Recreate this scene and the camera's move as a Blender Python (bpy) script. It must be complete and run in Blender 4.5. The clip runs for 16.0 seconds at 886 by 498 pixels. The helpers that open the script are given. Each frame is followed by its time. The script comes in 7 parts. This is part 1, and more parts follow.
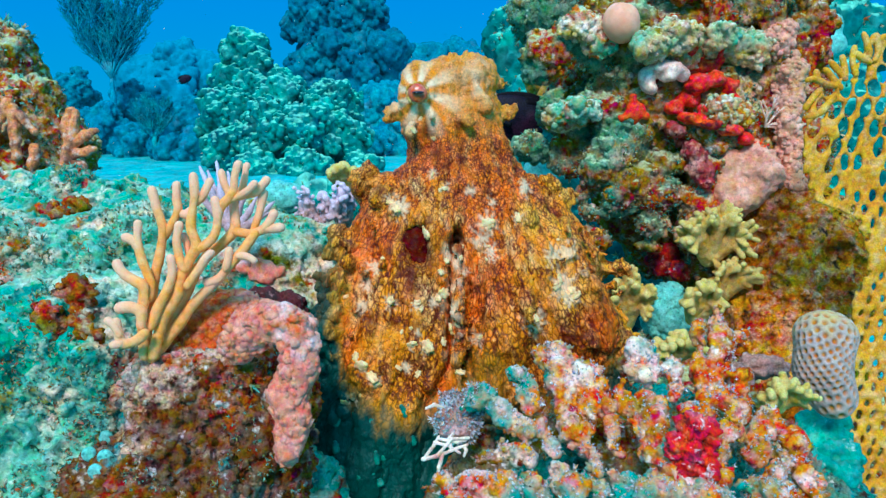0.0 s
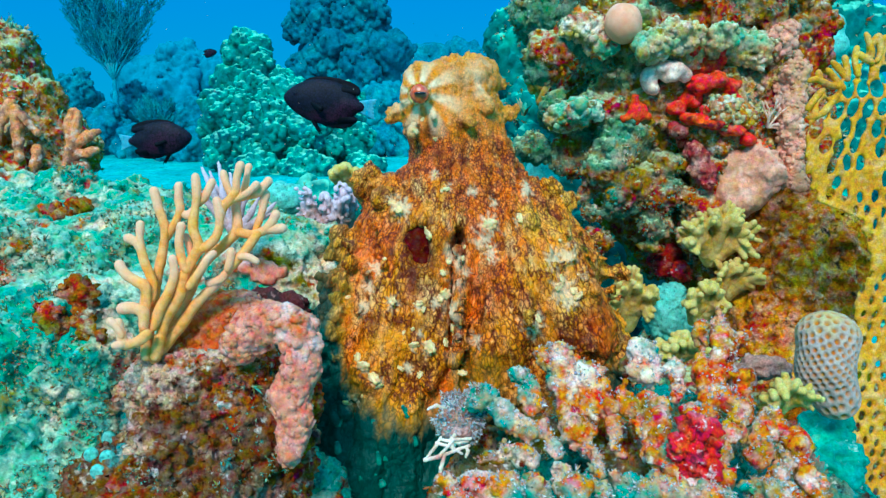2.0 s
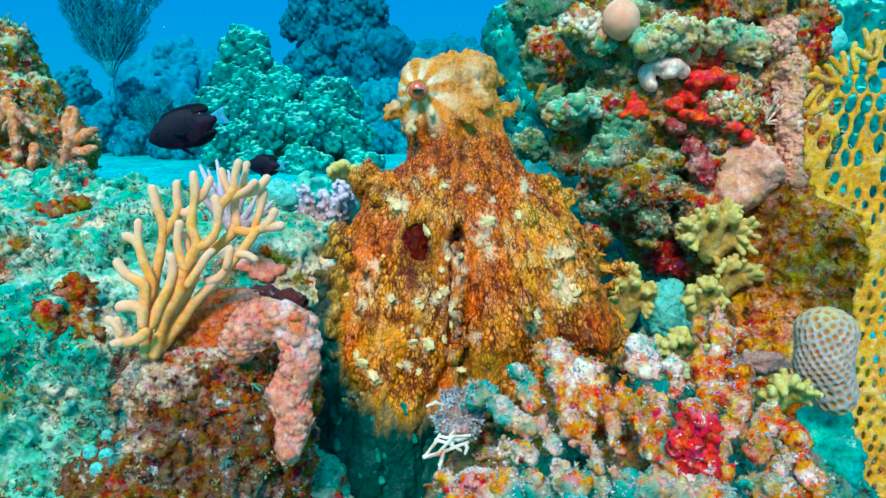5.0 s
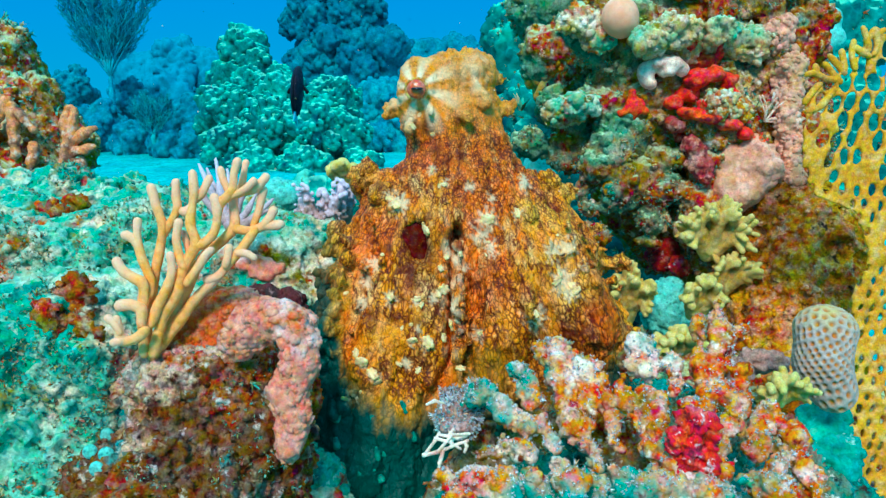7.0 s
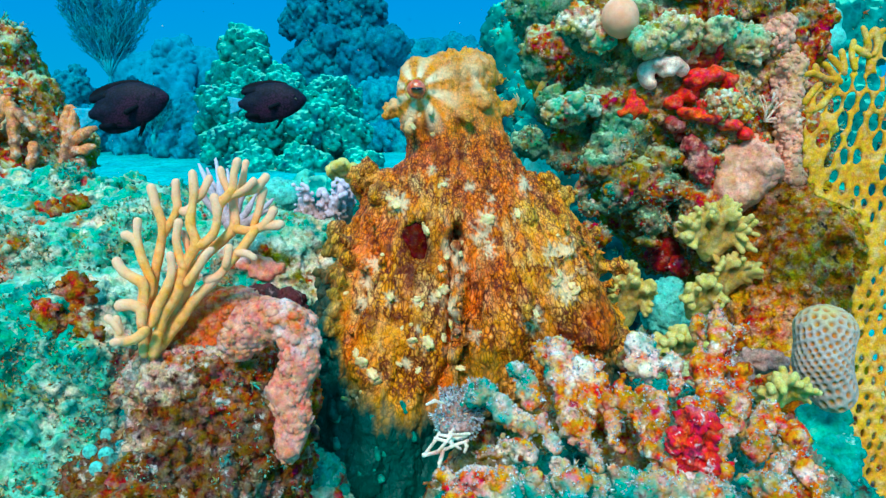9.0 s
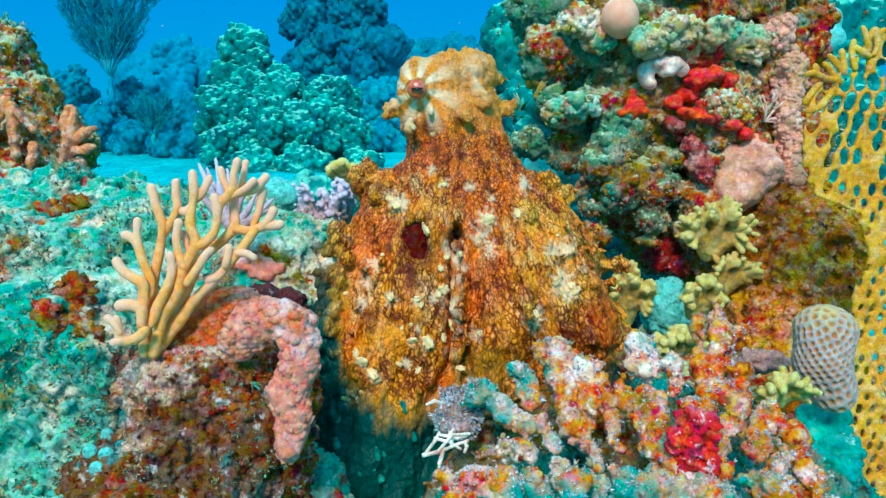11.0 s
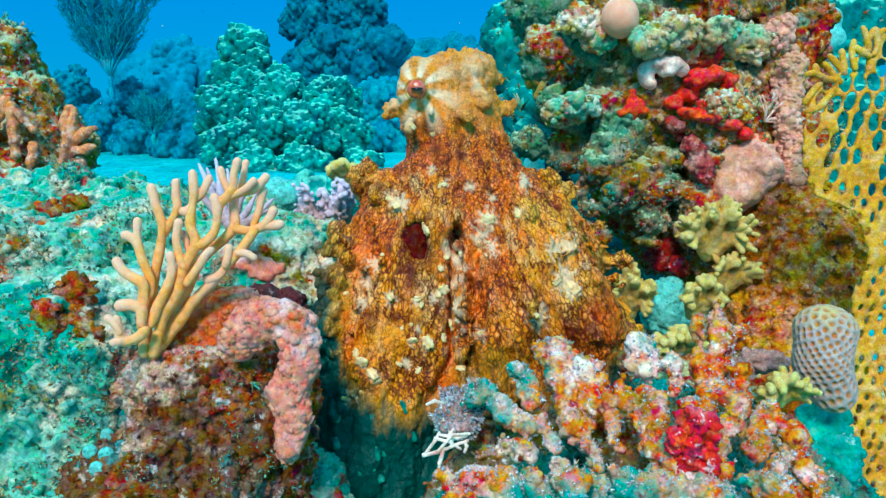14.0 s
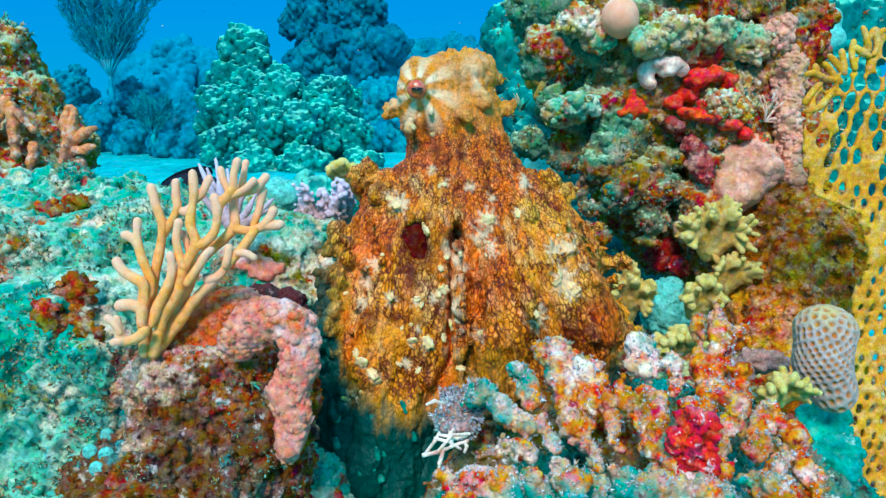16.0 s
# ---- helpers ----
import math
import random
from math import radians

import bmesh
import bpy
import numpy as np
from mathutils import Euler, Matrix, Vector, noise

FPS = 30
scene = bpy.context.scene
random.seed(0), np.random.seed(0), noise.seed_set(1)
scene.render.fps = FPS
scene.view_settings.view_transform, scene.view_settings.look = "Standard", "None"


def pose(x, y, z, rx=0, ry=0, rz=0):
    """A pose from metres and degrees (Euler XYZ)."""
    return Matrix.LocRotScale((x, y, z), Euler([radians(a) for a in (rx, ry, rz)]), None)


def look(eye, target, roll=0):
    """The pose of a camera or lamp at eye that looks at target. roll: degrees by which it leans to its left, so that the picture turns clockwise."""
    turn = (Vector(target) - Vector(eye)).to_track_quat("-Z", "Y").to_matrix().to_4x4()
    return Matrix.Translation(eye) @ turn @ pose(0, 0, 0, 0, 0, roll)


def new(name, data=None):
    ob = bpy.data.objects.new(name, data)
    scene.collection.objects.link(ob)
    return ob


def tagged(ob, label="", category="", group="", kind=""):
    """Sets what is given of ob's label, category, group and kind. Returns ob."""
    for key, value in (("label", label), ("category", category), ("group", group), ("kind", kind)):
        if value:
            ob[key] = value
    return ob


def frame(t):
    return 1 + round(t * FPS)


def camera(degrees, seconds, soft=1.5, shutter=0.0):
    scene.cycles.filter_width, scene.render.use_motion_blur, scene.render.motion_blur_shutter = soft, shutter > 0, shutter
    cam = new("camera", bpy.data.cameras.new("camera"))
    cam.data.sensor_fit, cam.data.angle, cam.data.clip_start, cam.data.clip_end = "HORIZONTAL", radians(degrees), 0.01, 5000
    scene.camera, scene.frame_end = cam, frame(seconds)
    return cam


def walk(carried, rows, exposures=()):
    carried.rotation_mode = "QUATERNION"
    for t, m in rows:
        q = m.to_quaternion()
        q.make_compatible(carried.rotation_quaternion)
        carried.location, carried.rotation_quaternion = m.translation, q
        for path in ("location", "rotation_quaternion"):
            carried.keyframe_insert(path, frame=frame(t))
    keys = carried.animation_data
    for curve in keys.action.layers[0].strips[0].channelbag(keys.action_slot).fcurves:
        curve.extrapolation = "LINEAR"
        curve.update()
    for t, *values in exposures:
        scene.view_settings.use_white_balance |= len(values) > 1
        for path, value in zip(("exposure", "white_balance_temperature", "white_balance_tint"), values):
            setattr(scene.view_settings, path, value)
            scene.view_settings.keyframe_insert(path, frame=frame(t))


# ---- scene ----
from mathutils.bvhtree import BVHTree

EYE = (0, 0, 0.5)
cam = camera(60, 16.0)
walk(cam, [
    (0, look(EYE, (-0.00037, 0.97549, 0.27990), 0.259)),
    (0.5, look(EYE, (-0.00204, 0.97560, 0.28036), 0.270)),
    (1, look(EYE, (-0.00287, 0.97562, 0.28046), 0.237)),
    (1.5, look(EYE, (-0.00287, 0.97572, 0.28090), 0.240)),
    (2, look(EYE, (-0.00293, 0.97568, 0.28074), 0.220)),
    (2.5, look(EYE, (-0.00286, 0.97567, 0.28068), 0.245)),
    (3, look(EYE, (-0.00198, 0.97536, 0.27935), 0.132)),
    (3.5, look(EYE, (-0.00198, 0.97536, 0.27935), 0.132)),
    (4, look(EYE, (-0.00194, 0.97531, 0.27913), 0.160)),
    (6.5, look(EYE, (0.00057, 0.97422, 0.27439), -0.093)),
    (7, look(EYE, (0.00000, 0.97437, 0.27505), 0.000)),
    (7.5, look(EYE, (0.00000, 0.97437, 0.27505), 0.000)),
    (16, look(EYE, (0.00000, 0.97437, 0.27505), 0)),
], exposures=[
    (0, -0.17, 5880, 13), (0.5, -0.01, 5880, -13), (1, -0.08, 5880, -8), (1.5, -0.07, 5880, -10), (2, -0.13, 5880, -2),
    (2.5, -0.13, 5880, 3), (3, -0.03, 5880, -13), (3.5, -0.1, 5880, -3), (4, -0.08, 5880, -3), (6.5, -0.08, 5880, -5),
    (7, -0.07, 5880, -7), (7.5, -0.13, 5880, 3), (8, -0.16, 5880, 11), (8.5, -0.03, 5880, -10), (9, -0.07, 5880, -7),
    (11.5, -0.1, 5880, 2), (12, -0.09, 5880, 0), (12.5, -0.12, 5880, 5), (13, -0.09, 5880, 3), (13.5, -0.09, 5880, -2),
    (14, -0.1, 5880, 2), (14.5, -0.09, 5880, 2), (15, -0.12, 5880, 5), (15.5, -0.13, 5880, 10), (16, -0.08, 5880, 6)])

# ---- light: sun through shallow water, blue water all round ----
SUN_UP, SUN_SIDE = 45, 12


def lights():
    w = bpy.data.worlds.new("water_light")
    scene.world = w
    w.use_nodes = True
    nt = w.node_tree
    bg = nt.nodes["Background"]
    tc = nt.nodes.new("ShaderNodeTexCoord")
    sep = nt.nodes.new("ShaderNodeSeparateXYZ")
    mr = nt.nodes.new("ShaderNodeMapRange")
    ramp = nt.nodes.new("ShaderNodeValToRGB")
    nt.links.new(tc.outputs["Generated"], sep.inputs[0])
    mr.inputs[1].default_value, mr.inputs[2].default_value = -1, 1
    nt.links.new(sep.outputs[2], mr.inputs[0])
    nt.links.new(mr.outputs[0], ramp.inputs[0])
    cr = ramp.color_ramp
    stops = ((0.0, (0.0, 0.16, 0.22)), (0.42, (0.0, 0.24, 0.34)), (0.48, (0.0, 0.22, 0.39)), (0.56, (0.001, 0.16, 0.45)),
             (0.7, (0.02, 0.5, 0.9)), (1.0, (0.18, 0.78, 1.13)))
    while len(cr.elements) < len(stops):
        cr.elements.new(0.5)
    for e, (p, col) in zip(cr.elements, stops):
        e.position, e.color = p, (*col, 1)
    nt.links.new(ramp.outputs[0], bg.inputs[0])
    bg.inputs[1].default_value = 1.85
    sun = new("sun", bpy.data.lights.new("sun", "SUN"))
    sun.data.energy, sun.data.angle, sun.data.color = 3.3, radians(14), (1.0, 0.96, 0.94)
    a, e = radians(SUN_SIDE), radians(SUN_UP)
    sun.matrix_world = look((0, 0, 0), (math.sin(a) * math.cos(e), math.cos(a) * math.cos(e), -math.sin(e)))


lights()


# ---- noise, fields and meshes ----
def perlin(p, seed=0):
    """Smooth noise, about -1 to 1, at the points p (n, 3)."""
    i = np.floor(p).astype(np.int64)
    f = (p - i).astype(np.float32)
    u = f * f * f * (f * (f * 6 - 15) + 10)
    out = np.zeros(len(p), np.float32)
    for dx in (0, 1):
        for dy in (0, 1):
            for dz in (0, 1):
                h = ((i[:, 0] + dx) * 73856093) ^ ((i[:, 1] + dy) * 19349663) ^ ((i[:, 2] + dz) * 83492791) ^ (seed * 2654435761)
                h = (h ^ (h >> 13)) * 1274126177 & 0x7fffffff
                g = ((h & 1023) / 511.5 - 1) * (f[:, 0] - dx) + ((h >> 10 & 1023) / 511.5 - 1) * (f[:, 1] - dy) + ((h >> 20 & 1023) / 511.5 - 1) * (f[:, 2] - dz)
                wgt = (u[:, 0] if dx else 1 - u[:, 0]) * (u[:, 1] if dy else 1 - u[:, 1]) * (u[:, 2] if dz else 1 - u[:, 2])
                out += (g * wgt).astype(np.float32)
    return out * 1.5


def fbm(p, freq, octaves=3, seed=0):
    out, amp = np.zeros(len(p), np.float32), 1.0
    for o in range(octaves):
        out += amp * perlin(p * freq, seed + o)
        freq, amp = freq * 2.1, amp * 0.5
    return out


def cells(p, freq, seed=0):
    """Distance to the nearest scattered point, in cell widths."""
    q = p * freq
    i = np.floor(q).astype(np.int64)
    best = np.full(len(p), 9.0, np.float32)
    for dx in (-1, 0, 1):
        for dy in (-1, 0, 1):
            for dz in (-1, 0, 1):
                c = i + (dx, dy, dz)
                h = (c[:, 0] * 73856093) ^ (c[:, 1] * 19349663) ^ (c[:, 2] * 83492791) ^ (seed * 40503)
                h = (h ^ (h >> 13)) * 1274126177 & 0x7fffffff
                d = c + np.stack(((h & 1023) / 1023, (h >> 10 & 1023) / 1023, (h >> 20 & 1023) / 1023), 1) - q
                best = np.minimum(best, np.sqrt((d * d).sum(1)).astype(np.float32))
    return best


class Field:
    """A solid made by blending balls and rods, turned into a mesh."""

    def __init__(self, h, blend=0.01):
        self.h, self.k, self.ops = h, blend, []

    def ball(self, c, r, k=None):
        r = (r, r, r) if isinstance(r, (int, float)) else r
        self.ops.append(("ball", np.array(c), np.array(r), k))
        return self

    def carve(self, c, r, k=None):
        r = (r, r, r) if isinstance(r, (int, float)) else r
        self.ops.append(("carve", np.array(c), np.array(r), k))
        return self

    def cap(self, a, b, ra, rb, k=None):
        self.ops.append(("cap", np.array(a), np.array(b), ra, rb, k))
        return self

    def chain(self, pts, ra, rb=None, k=None):
        n, rb = len(pts) - 1, ra if rb is None else rb
        for j in range(n):
            self.cap(pts[j], pts[j + 1], ra + (rb - ra) * j / n, ra + (rb - ra) * (j + 1) / n, k)
        return self

    def cut(self, point, normal):
        self.ops.append(("cut", np.array(point), np.array(normal)))
        return self

    def solid(self):
        lo, hi = np.full(3, 1e9), np.full(3, -1e9)
        for o in self.ops:
            if o[0] == "ball":
                lo, hi = np.minimum(lo, o[1] - o[2]), np.maximum(hi, o[1] + o[2])
            elif o[0] == "cap":
                m = max(o[3], o[4])
                lo, hi = np.minimum(lo, np.minimum(o[1], o[2]) - m), np.maximum(hi, np.maximum(o[1], o[2]) + m)
        pad, h = self.k + 3 * self.h, self.h
        lo, hi = lo - pad, hi + pad
        n = np.ceil((hi - lo) / h).astype(int) + 1
        g = np.full(n, 1.0, np.float32)
        ax = [lo[j] + h * np.arange(n[j]) for j in range(3)]
        for o in self.ops:
            k = self.k
            if o[0] == "cut":
                d = sum((a.reshape([-1 if j == q else 1 for q in range(3)]) - o[1][j]) * o[2][j] for j, a in enumerate(ax))
                np.maximum(g, d.astype(np.float32), out=g)
                continue
            if o[0] == "cap":
                k = k if o[5] is None else o[5]
                m = max(o[3], o[4]) + k + 2 * h
                a, b = np.minimum(o[1], o[2]) - m, np.maximum(o[1], o[2]) + m
            else:
                k = k if o[3] is None else o[3]
                a, b = o[1] - o[2] - k - 2 * h, o[1] + o[2] + k + 2 * h
            i0 = np.clip(np.floor((a - lo) / h).astype(int), 0, n)
            i1 = np.clip(np.ceil((b - lo) / h).astype(int) + 1, 0, n)
            if (i1 <= i0).any():
                continue
            X = ax[0][i0[0]:i1[0], None, None]
            Y = ax[1][None, i0[1]:i1[1], None]
            Z = ax[2][None, None, i0[2]:i1[2]]
            sub = g[i0[0]:i1[0], i0[1]:i1[1], i0[2]:i1[2]]
            if o[0] == "cap":
                p, v = o[1], o[2] - o[1]
                t = np.clip(((X - p[0]) * v[0] + (Y - p[1]) * v[1] + (Z - p[2]) * v[2]) / max(v @ v, 1e-12), 0, 1)
                d = np.sqrt((X - p[0] - t * v[0]) ** 2 + (Y - p[1] - t * v[1]) ** 2 + (Z - p[2] - t * v[2]) ** 2) - (o[3] + (o[4] - o[3]) * t)
            else:
                c, r = o[1], o[2]
                x, y, z = X - c[0], Y - c[1], Z - c[2]
                k0 = np.sqrt((x / r[0]) ** 2 + (y / r[1]) ** 2 + (z / r[2]) ** 2)
                k1 = np.sqrt((x / r[0] ** 2) ** 2 + (y / r[1] ** 2) ** 2 + (z / r[2] ** 2) ** 2) + 1e-9
                d = k0 * (k0 - 1) / k1
            d = d.astype(np.float32)
            if o[0] == "carve":
                w = np.maximum(k - np.abs(sub + d), 0) / max(k, 1e-6)
                sub[...] = np.maximum(sub, -d) + w * w * k / 4
            else:
                w = np.maximum(k - np.abs(sub - d), 0) / max(k, 1e-6)
                sub[...] = np.minimum(sub, d) - w * w * k / 4
        return nets(g, lo, h)


def nets(g, lo, h):
    """Surface nets: the vertices and quads of the zero level of g."""
    s = g < 0
    n = np.array(g.shape)
    cnt = np.zeros(n - 1, np.int8)
    for dx in (0, 1):
        for dy in (0, 1):
            for dz in (0, 1):
                cnt += s[dx:n[0] - 1 + dx, dy:n[1] - 1 + dy, dz:n[2] - 1 + dz]
    act = np.argwhere((cnt > 0) & (cnt < 8))
    idx = np.full(n - 1, -1, np.int32)
    idx[tuple(act.T)] = np.arange(len(act))
    pos, num = np.zeros((len(act), 3)), np.zeros(len(act))
    for axis in range(3):
        others = [a for a in range(3) if a != axis]
        for u in (0, 1):
            for v in (0, 1):
                c0 = act.copy()
                c0[:, others[0]] += u
                c0[:, others[1]] += v
                c1 = c0.copy()
                c1[:, axis] += 1
                g0, g1 = g[tuple(c0.T)], g[tuple(c1.T)]
                m = (g0 < 0) != (g1 < 0)
                t = np.where(m, g0 / np.where(m, g0 - g1, 1), 0)
                q = c0.astype(float)
                q[:, axis] += t
                pos[m] += q[m]
                num[m] += 1
    verts = lo + h * pos / num[:, None]
    quads = []
    for axis in range(3):
        b, c = (axis + 1) % 3, (axis + 2) % 3
        s0 = [slice(None)] * 3
        s1 = [slice(None)] * 3
        s0[axis], s1[axis] = slice(0, -1), slice(1, None)
        e = np.argwhere(s[tuple(s0)] != s[tuple(s1)])
        e = e[(e[:, b] > 0) & (e[:, c] > 0) & (e[:, b] < n[b] - 1) & (e[:, c] < n[c] - 1)]
        ring = []
        for db, dc in ((-1, -1), (0, -1), (0, 0), (-1, 0)):
            q = e.copy()
            q[:, b] += db
            q[:, c] += dc
            ring.append(idx[tuple(q.T)])
        q = np.stack(ring, 1)
        flip = ~s[tuple(e.T)]
        q[flip] = q[flip][:, ::-1]
        quads.append(q)
    return verts, np.concatenate(quads)


def normals(v, q):
    nf = np.cross(v[q[:, 2]] - v[q[:, 0]], v[q[:, 3]] - v[q[:, 1]])
    out = np.stack([sum(np.bincount(q[:, j], nf[:, a], len(v)) for j in range(4)) for a in range(3)], 1)
    return out / (np.linalg.norm(out, axis=1, keepdims=True) + 1e-12)


def to_mesh(name, v, q, mat, smooth=True):
    me = bpy.data.meshes.new(name)
    k = q.shape[1]
    me.vertices.add(len(v))
    me.vertices.foreach_set("co", np.ascontiguousarray(v, np.float32).ravel())
    me.loops.add(q.size)
    me.loops.foreach_set("vertex_index", np.ascontiguousarray(q, np.int32).ravel())
    me.polygons.add(len(q))
    me.polygons.foreach_set("loop_start", np.arange(0, q.size, k, dtype=np.int32))
    me.polygons.foreach_set("use_smooth", np.full(len(q), smooth))
    me.update(calc_edges=True)
    me.validate()
    me.materials.append(mat)
    return me


def rough(v, q, spec, seed=0):
    """Push the surface out and in. spec: (kind, frequency, depth) rows; kinds: lump, crag, knob, pit, rib."""
    for j, (kind, freq, depth) in enumerate(spec):
        nm, sd = normals(v, q), seed * 17 + j * 5
        if kind == "lump":
            d = fbm(v, freq, 3, sd)
        elif kind == "crag":
            d = 0.5 - np.abs(fbm(v, freq, 3, sd)) * 1.6
        elif kind == "knob":
            d = 0.6 - cells(v, freq, sd)
        elif kind == "pit":
            d = -np.clip(0.55 - cells(v, freq, sd), 0, 1) * 2.5
        else:
            d = fbm(v * (1, 1, 0.25), freq, 2, sd)
        v = v + nm * (d * depth)[:, None]
    return v


def shape(name, field, mat, spec=(), seed=0):
    v, q = field.solid()
    return to_mesh(name, rough(v, q, spec, seed), q, mat)


def curved(pts, n=4):
    """The points of a smooth curve through pts."""
    p = [np.array(x, float) for x in (pts[0], *pts, pts[-1])]
    out = []
    for a, b, c, d in zip(p, p[1:], p[2:], p[3:]):
        for j in range(n):
            t = j / n
            out.append(0.5 * (2 * b + (c - a) * t + (2 * a - 5 * b + 4 * c - d) * t * t + (3 * b - a - 3 * c + d) * t ** 3))
    return out + [p[-1]]


def rods(name, segs, mat, sides=6):
    """Thin tapering rods with closed ends: rows of (a, b, ra, rb)."""
    V, Q = [], []
    ang = np.arange(sides) * 2 * np.pi / sides
    for a, b, ra, rb in segs:
        a, b = np.array(a, float), np.array(b, float)
        d = b - a
        d = d / (np.linalg.norm(d) + 1e-9)
        x = np.cross(d, (0.3, 0.9, 0.1))
        x /= np.linalg.norm(x) + 1e-9
        y = np.cross(d, x)
        ring = np.cos(ang)[:, None] * x + np.sin(ang)[:, None] * y
        o = len(V) * (4 * sides)
        V.append(np.concatenate((a - d * ra * 0.6 + ring * ra * 0.4, a + ring * ra, b + ring * rb, b + d * rb * 0.7 + ring * rb * 0.35)))
        for k in range(3):
            for j in range(sides):
                i, n = o + k * sides + j, o + k * sides + (j + 1) % sides
                Q.append((i, n, n + sides, i + sides))
        for j in range(0, sides - 2, 2):
            t = o + 3 * sides
            Q.append((t, t + j + 1, t + j + 2, t + (j + 3) % sides))
    return to_mesh(name, np.concatenate(V), np.array(Q), mat)


def lobe_ball():
    """A small rounded nodule."""
    bm = bmesh.new()
    bmesh.ops.create_icosphere(bm, subdivisions=1, radius=1)
    v = np.array([x.co for x in bm.verts])
    v *= (1 + 0.45 * perlin(v * 1.3 + 4.2, 3))[:, None]
    q = np.array([[x.index for x in f.verts] for f in bm.faces])
    bm.free()
    return v, q


def tuft_blades():
    """A tuft of short curved blades of algae."""
    rng, v, q = random.Random(2), [], []
    for j in range(7):
        a, lean, tall, wide = j * 0.9 + rng.uniform(-0.3, 0.3), rng.uniform(0.2, 0.9), rng.uniform(0.7, 1.5), rng.uniform(0.1, 0.2)
        c, s, o = math.cos(a), math.sin(a), len(v)
        for t, w in ((0, 1), (0.55, 0.9)):
            r = lean * t * t
            v += [(c * r - s * wide * w, s * r + c * wide * w, t * tall), (c * r + s * wide * w, s * r - c * wide * w, t * tall)]
        v.append((c * lean, s * lean, tall))
        q += [(o, o + 1, o + 3), (o, o + 3, o + 2), (o + 2, o + 3, o + 4)]
    return np.array(v), np.array(q)


def growth(name, rock, parent, base, count, size, mat, seed, squash=1.0, sink=0.2, keep=None):
    """Many small growths on a rock's surface, joined into one mesh of stuff."""
    rng = np.random.default_rng(seed)
    n = len(rock.vertices)
    co, no = np.empty(n * 3, np.float32), np.empty(n * 3, np.float32)
    rock.vertices.foreach_get("co", co)
    rock.vertices.foreach_get("normal", no)
    co, no = co.reshape(-1, 3), no.reshape(-1, 3)
    ok = no[:, 1] < 0.25
    if keep is not None:
        ok &= keep(co, no)
    pick = rng.choice(np.flatnonzero(ok), count)
    bv, bq = base
    z = no[pick] + rng.normal(0, 0.25, (count, 3))
    z /= np.linalg.norm(z, axis=1, keepdims=True)
    x = np.cross(z, rng.normal(0, 1, (count, 3)))
    x /= np.linalg.norm(x, axis=1, keepdims=True)
    y = np.cross(z, x)
    r = size * np.exp(rng.normal(0, 0.4, count))[:, None, None]
    v = co[pick][:, None] + r * (bv[None, :, 0:1] * x[:, None] + bv[None, :, 1:2] * y[:, None] + (bv[None, :, 2:3] * squash - sink) * z[:, None])
    q = (bq[None] + (np.arange(count) * len(bv))[:, None, None]).reshape(-1, bq.shape[1])
    ob = new(name, to_mesh(name, v.reshape(-1, 3), q, mat))
    if "zone" in rock.attributes:
        value = np.empty(n, np.float32)
        rock.attributes["zone"].data.foreach_get("value", value)
        ob.data.attributes.new("zone", "FLOAT", "POINT").data.foreach_set("value", np.repeat(value[pick], len(bv)))
    ob.parent = parent
    ob.matrix_parent_inverse = parent.matrix_basis.inverted()
    return tagged(ob, kind="stuff")


def thing(name, data, label, category, group="", kind=""):
    return tagged(new(name, data), label, category, group, kind)


def stand(name, at, label, category, group=""):
    ob = thing(name, None, label, category, group)
    ob.empty_display_size = 0.02
    ob.matrix_basis = Matrix.Translation(at)
    return ob


def part(name, data, parent, label="", m=None):
    ob = new(name, data)
    ob.parent = parent
    root = parent.matrix_basis if parent.parent is None else parent.parent.matrix_basis @ parent.matrix_parent_inverse @ parent.matrix_basis
    ob.matrix_parent_inverse = root.inverted()
    if m is not None:
        ob.matrix_basis = m
    if label:
        ob["label"] = label
    return ob


# ---- materials ----
def lin(r, g, b):
    return tuple(((c / 255 + 0.055) / 1.055) ** 2.4 if c > 10 else c / 255 / 12.92 for c in (r, g, b)) + (1,)


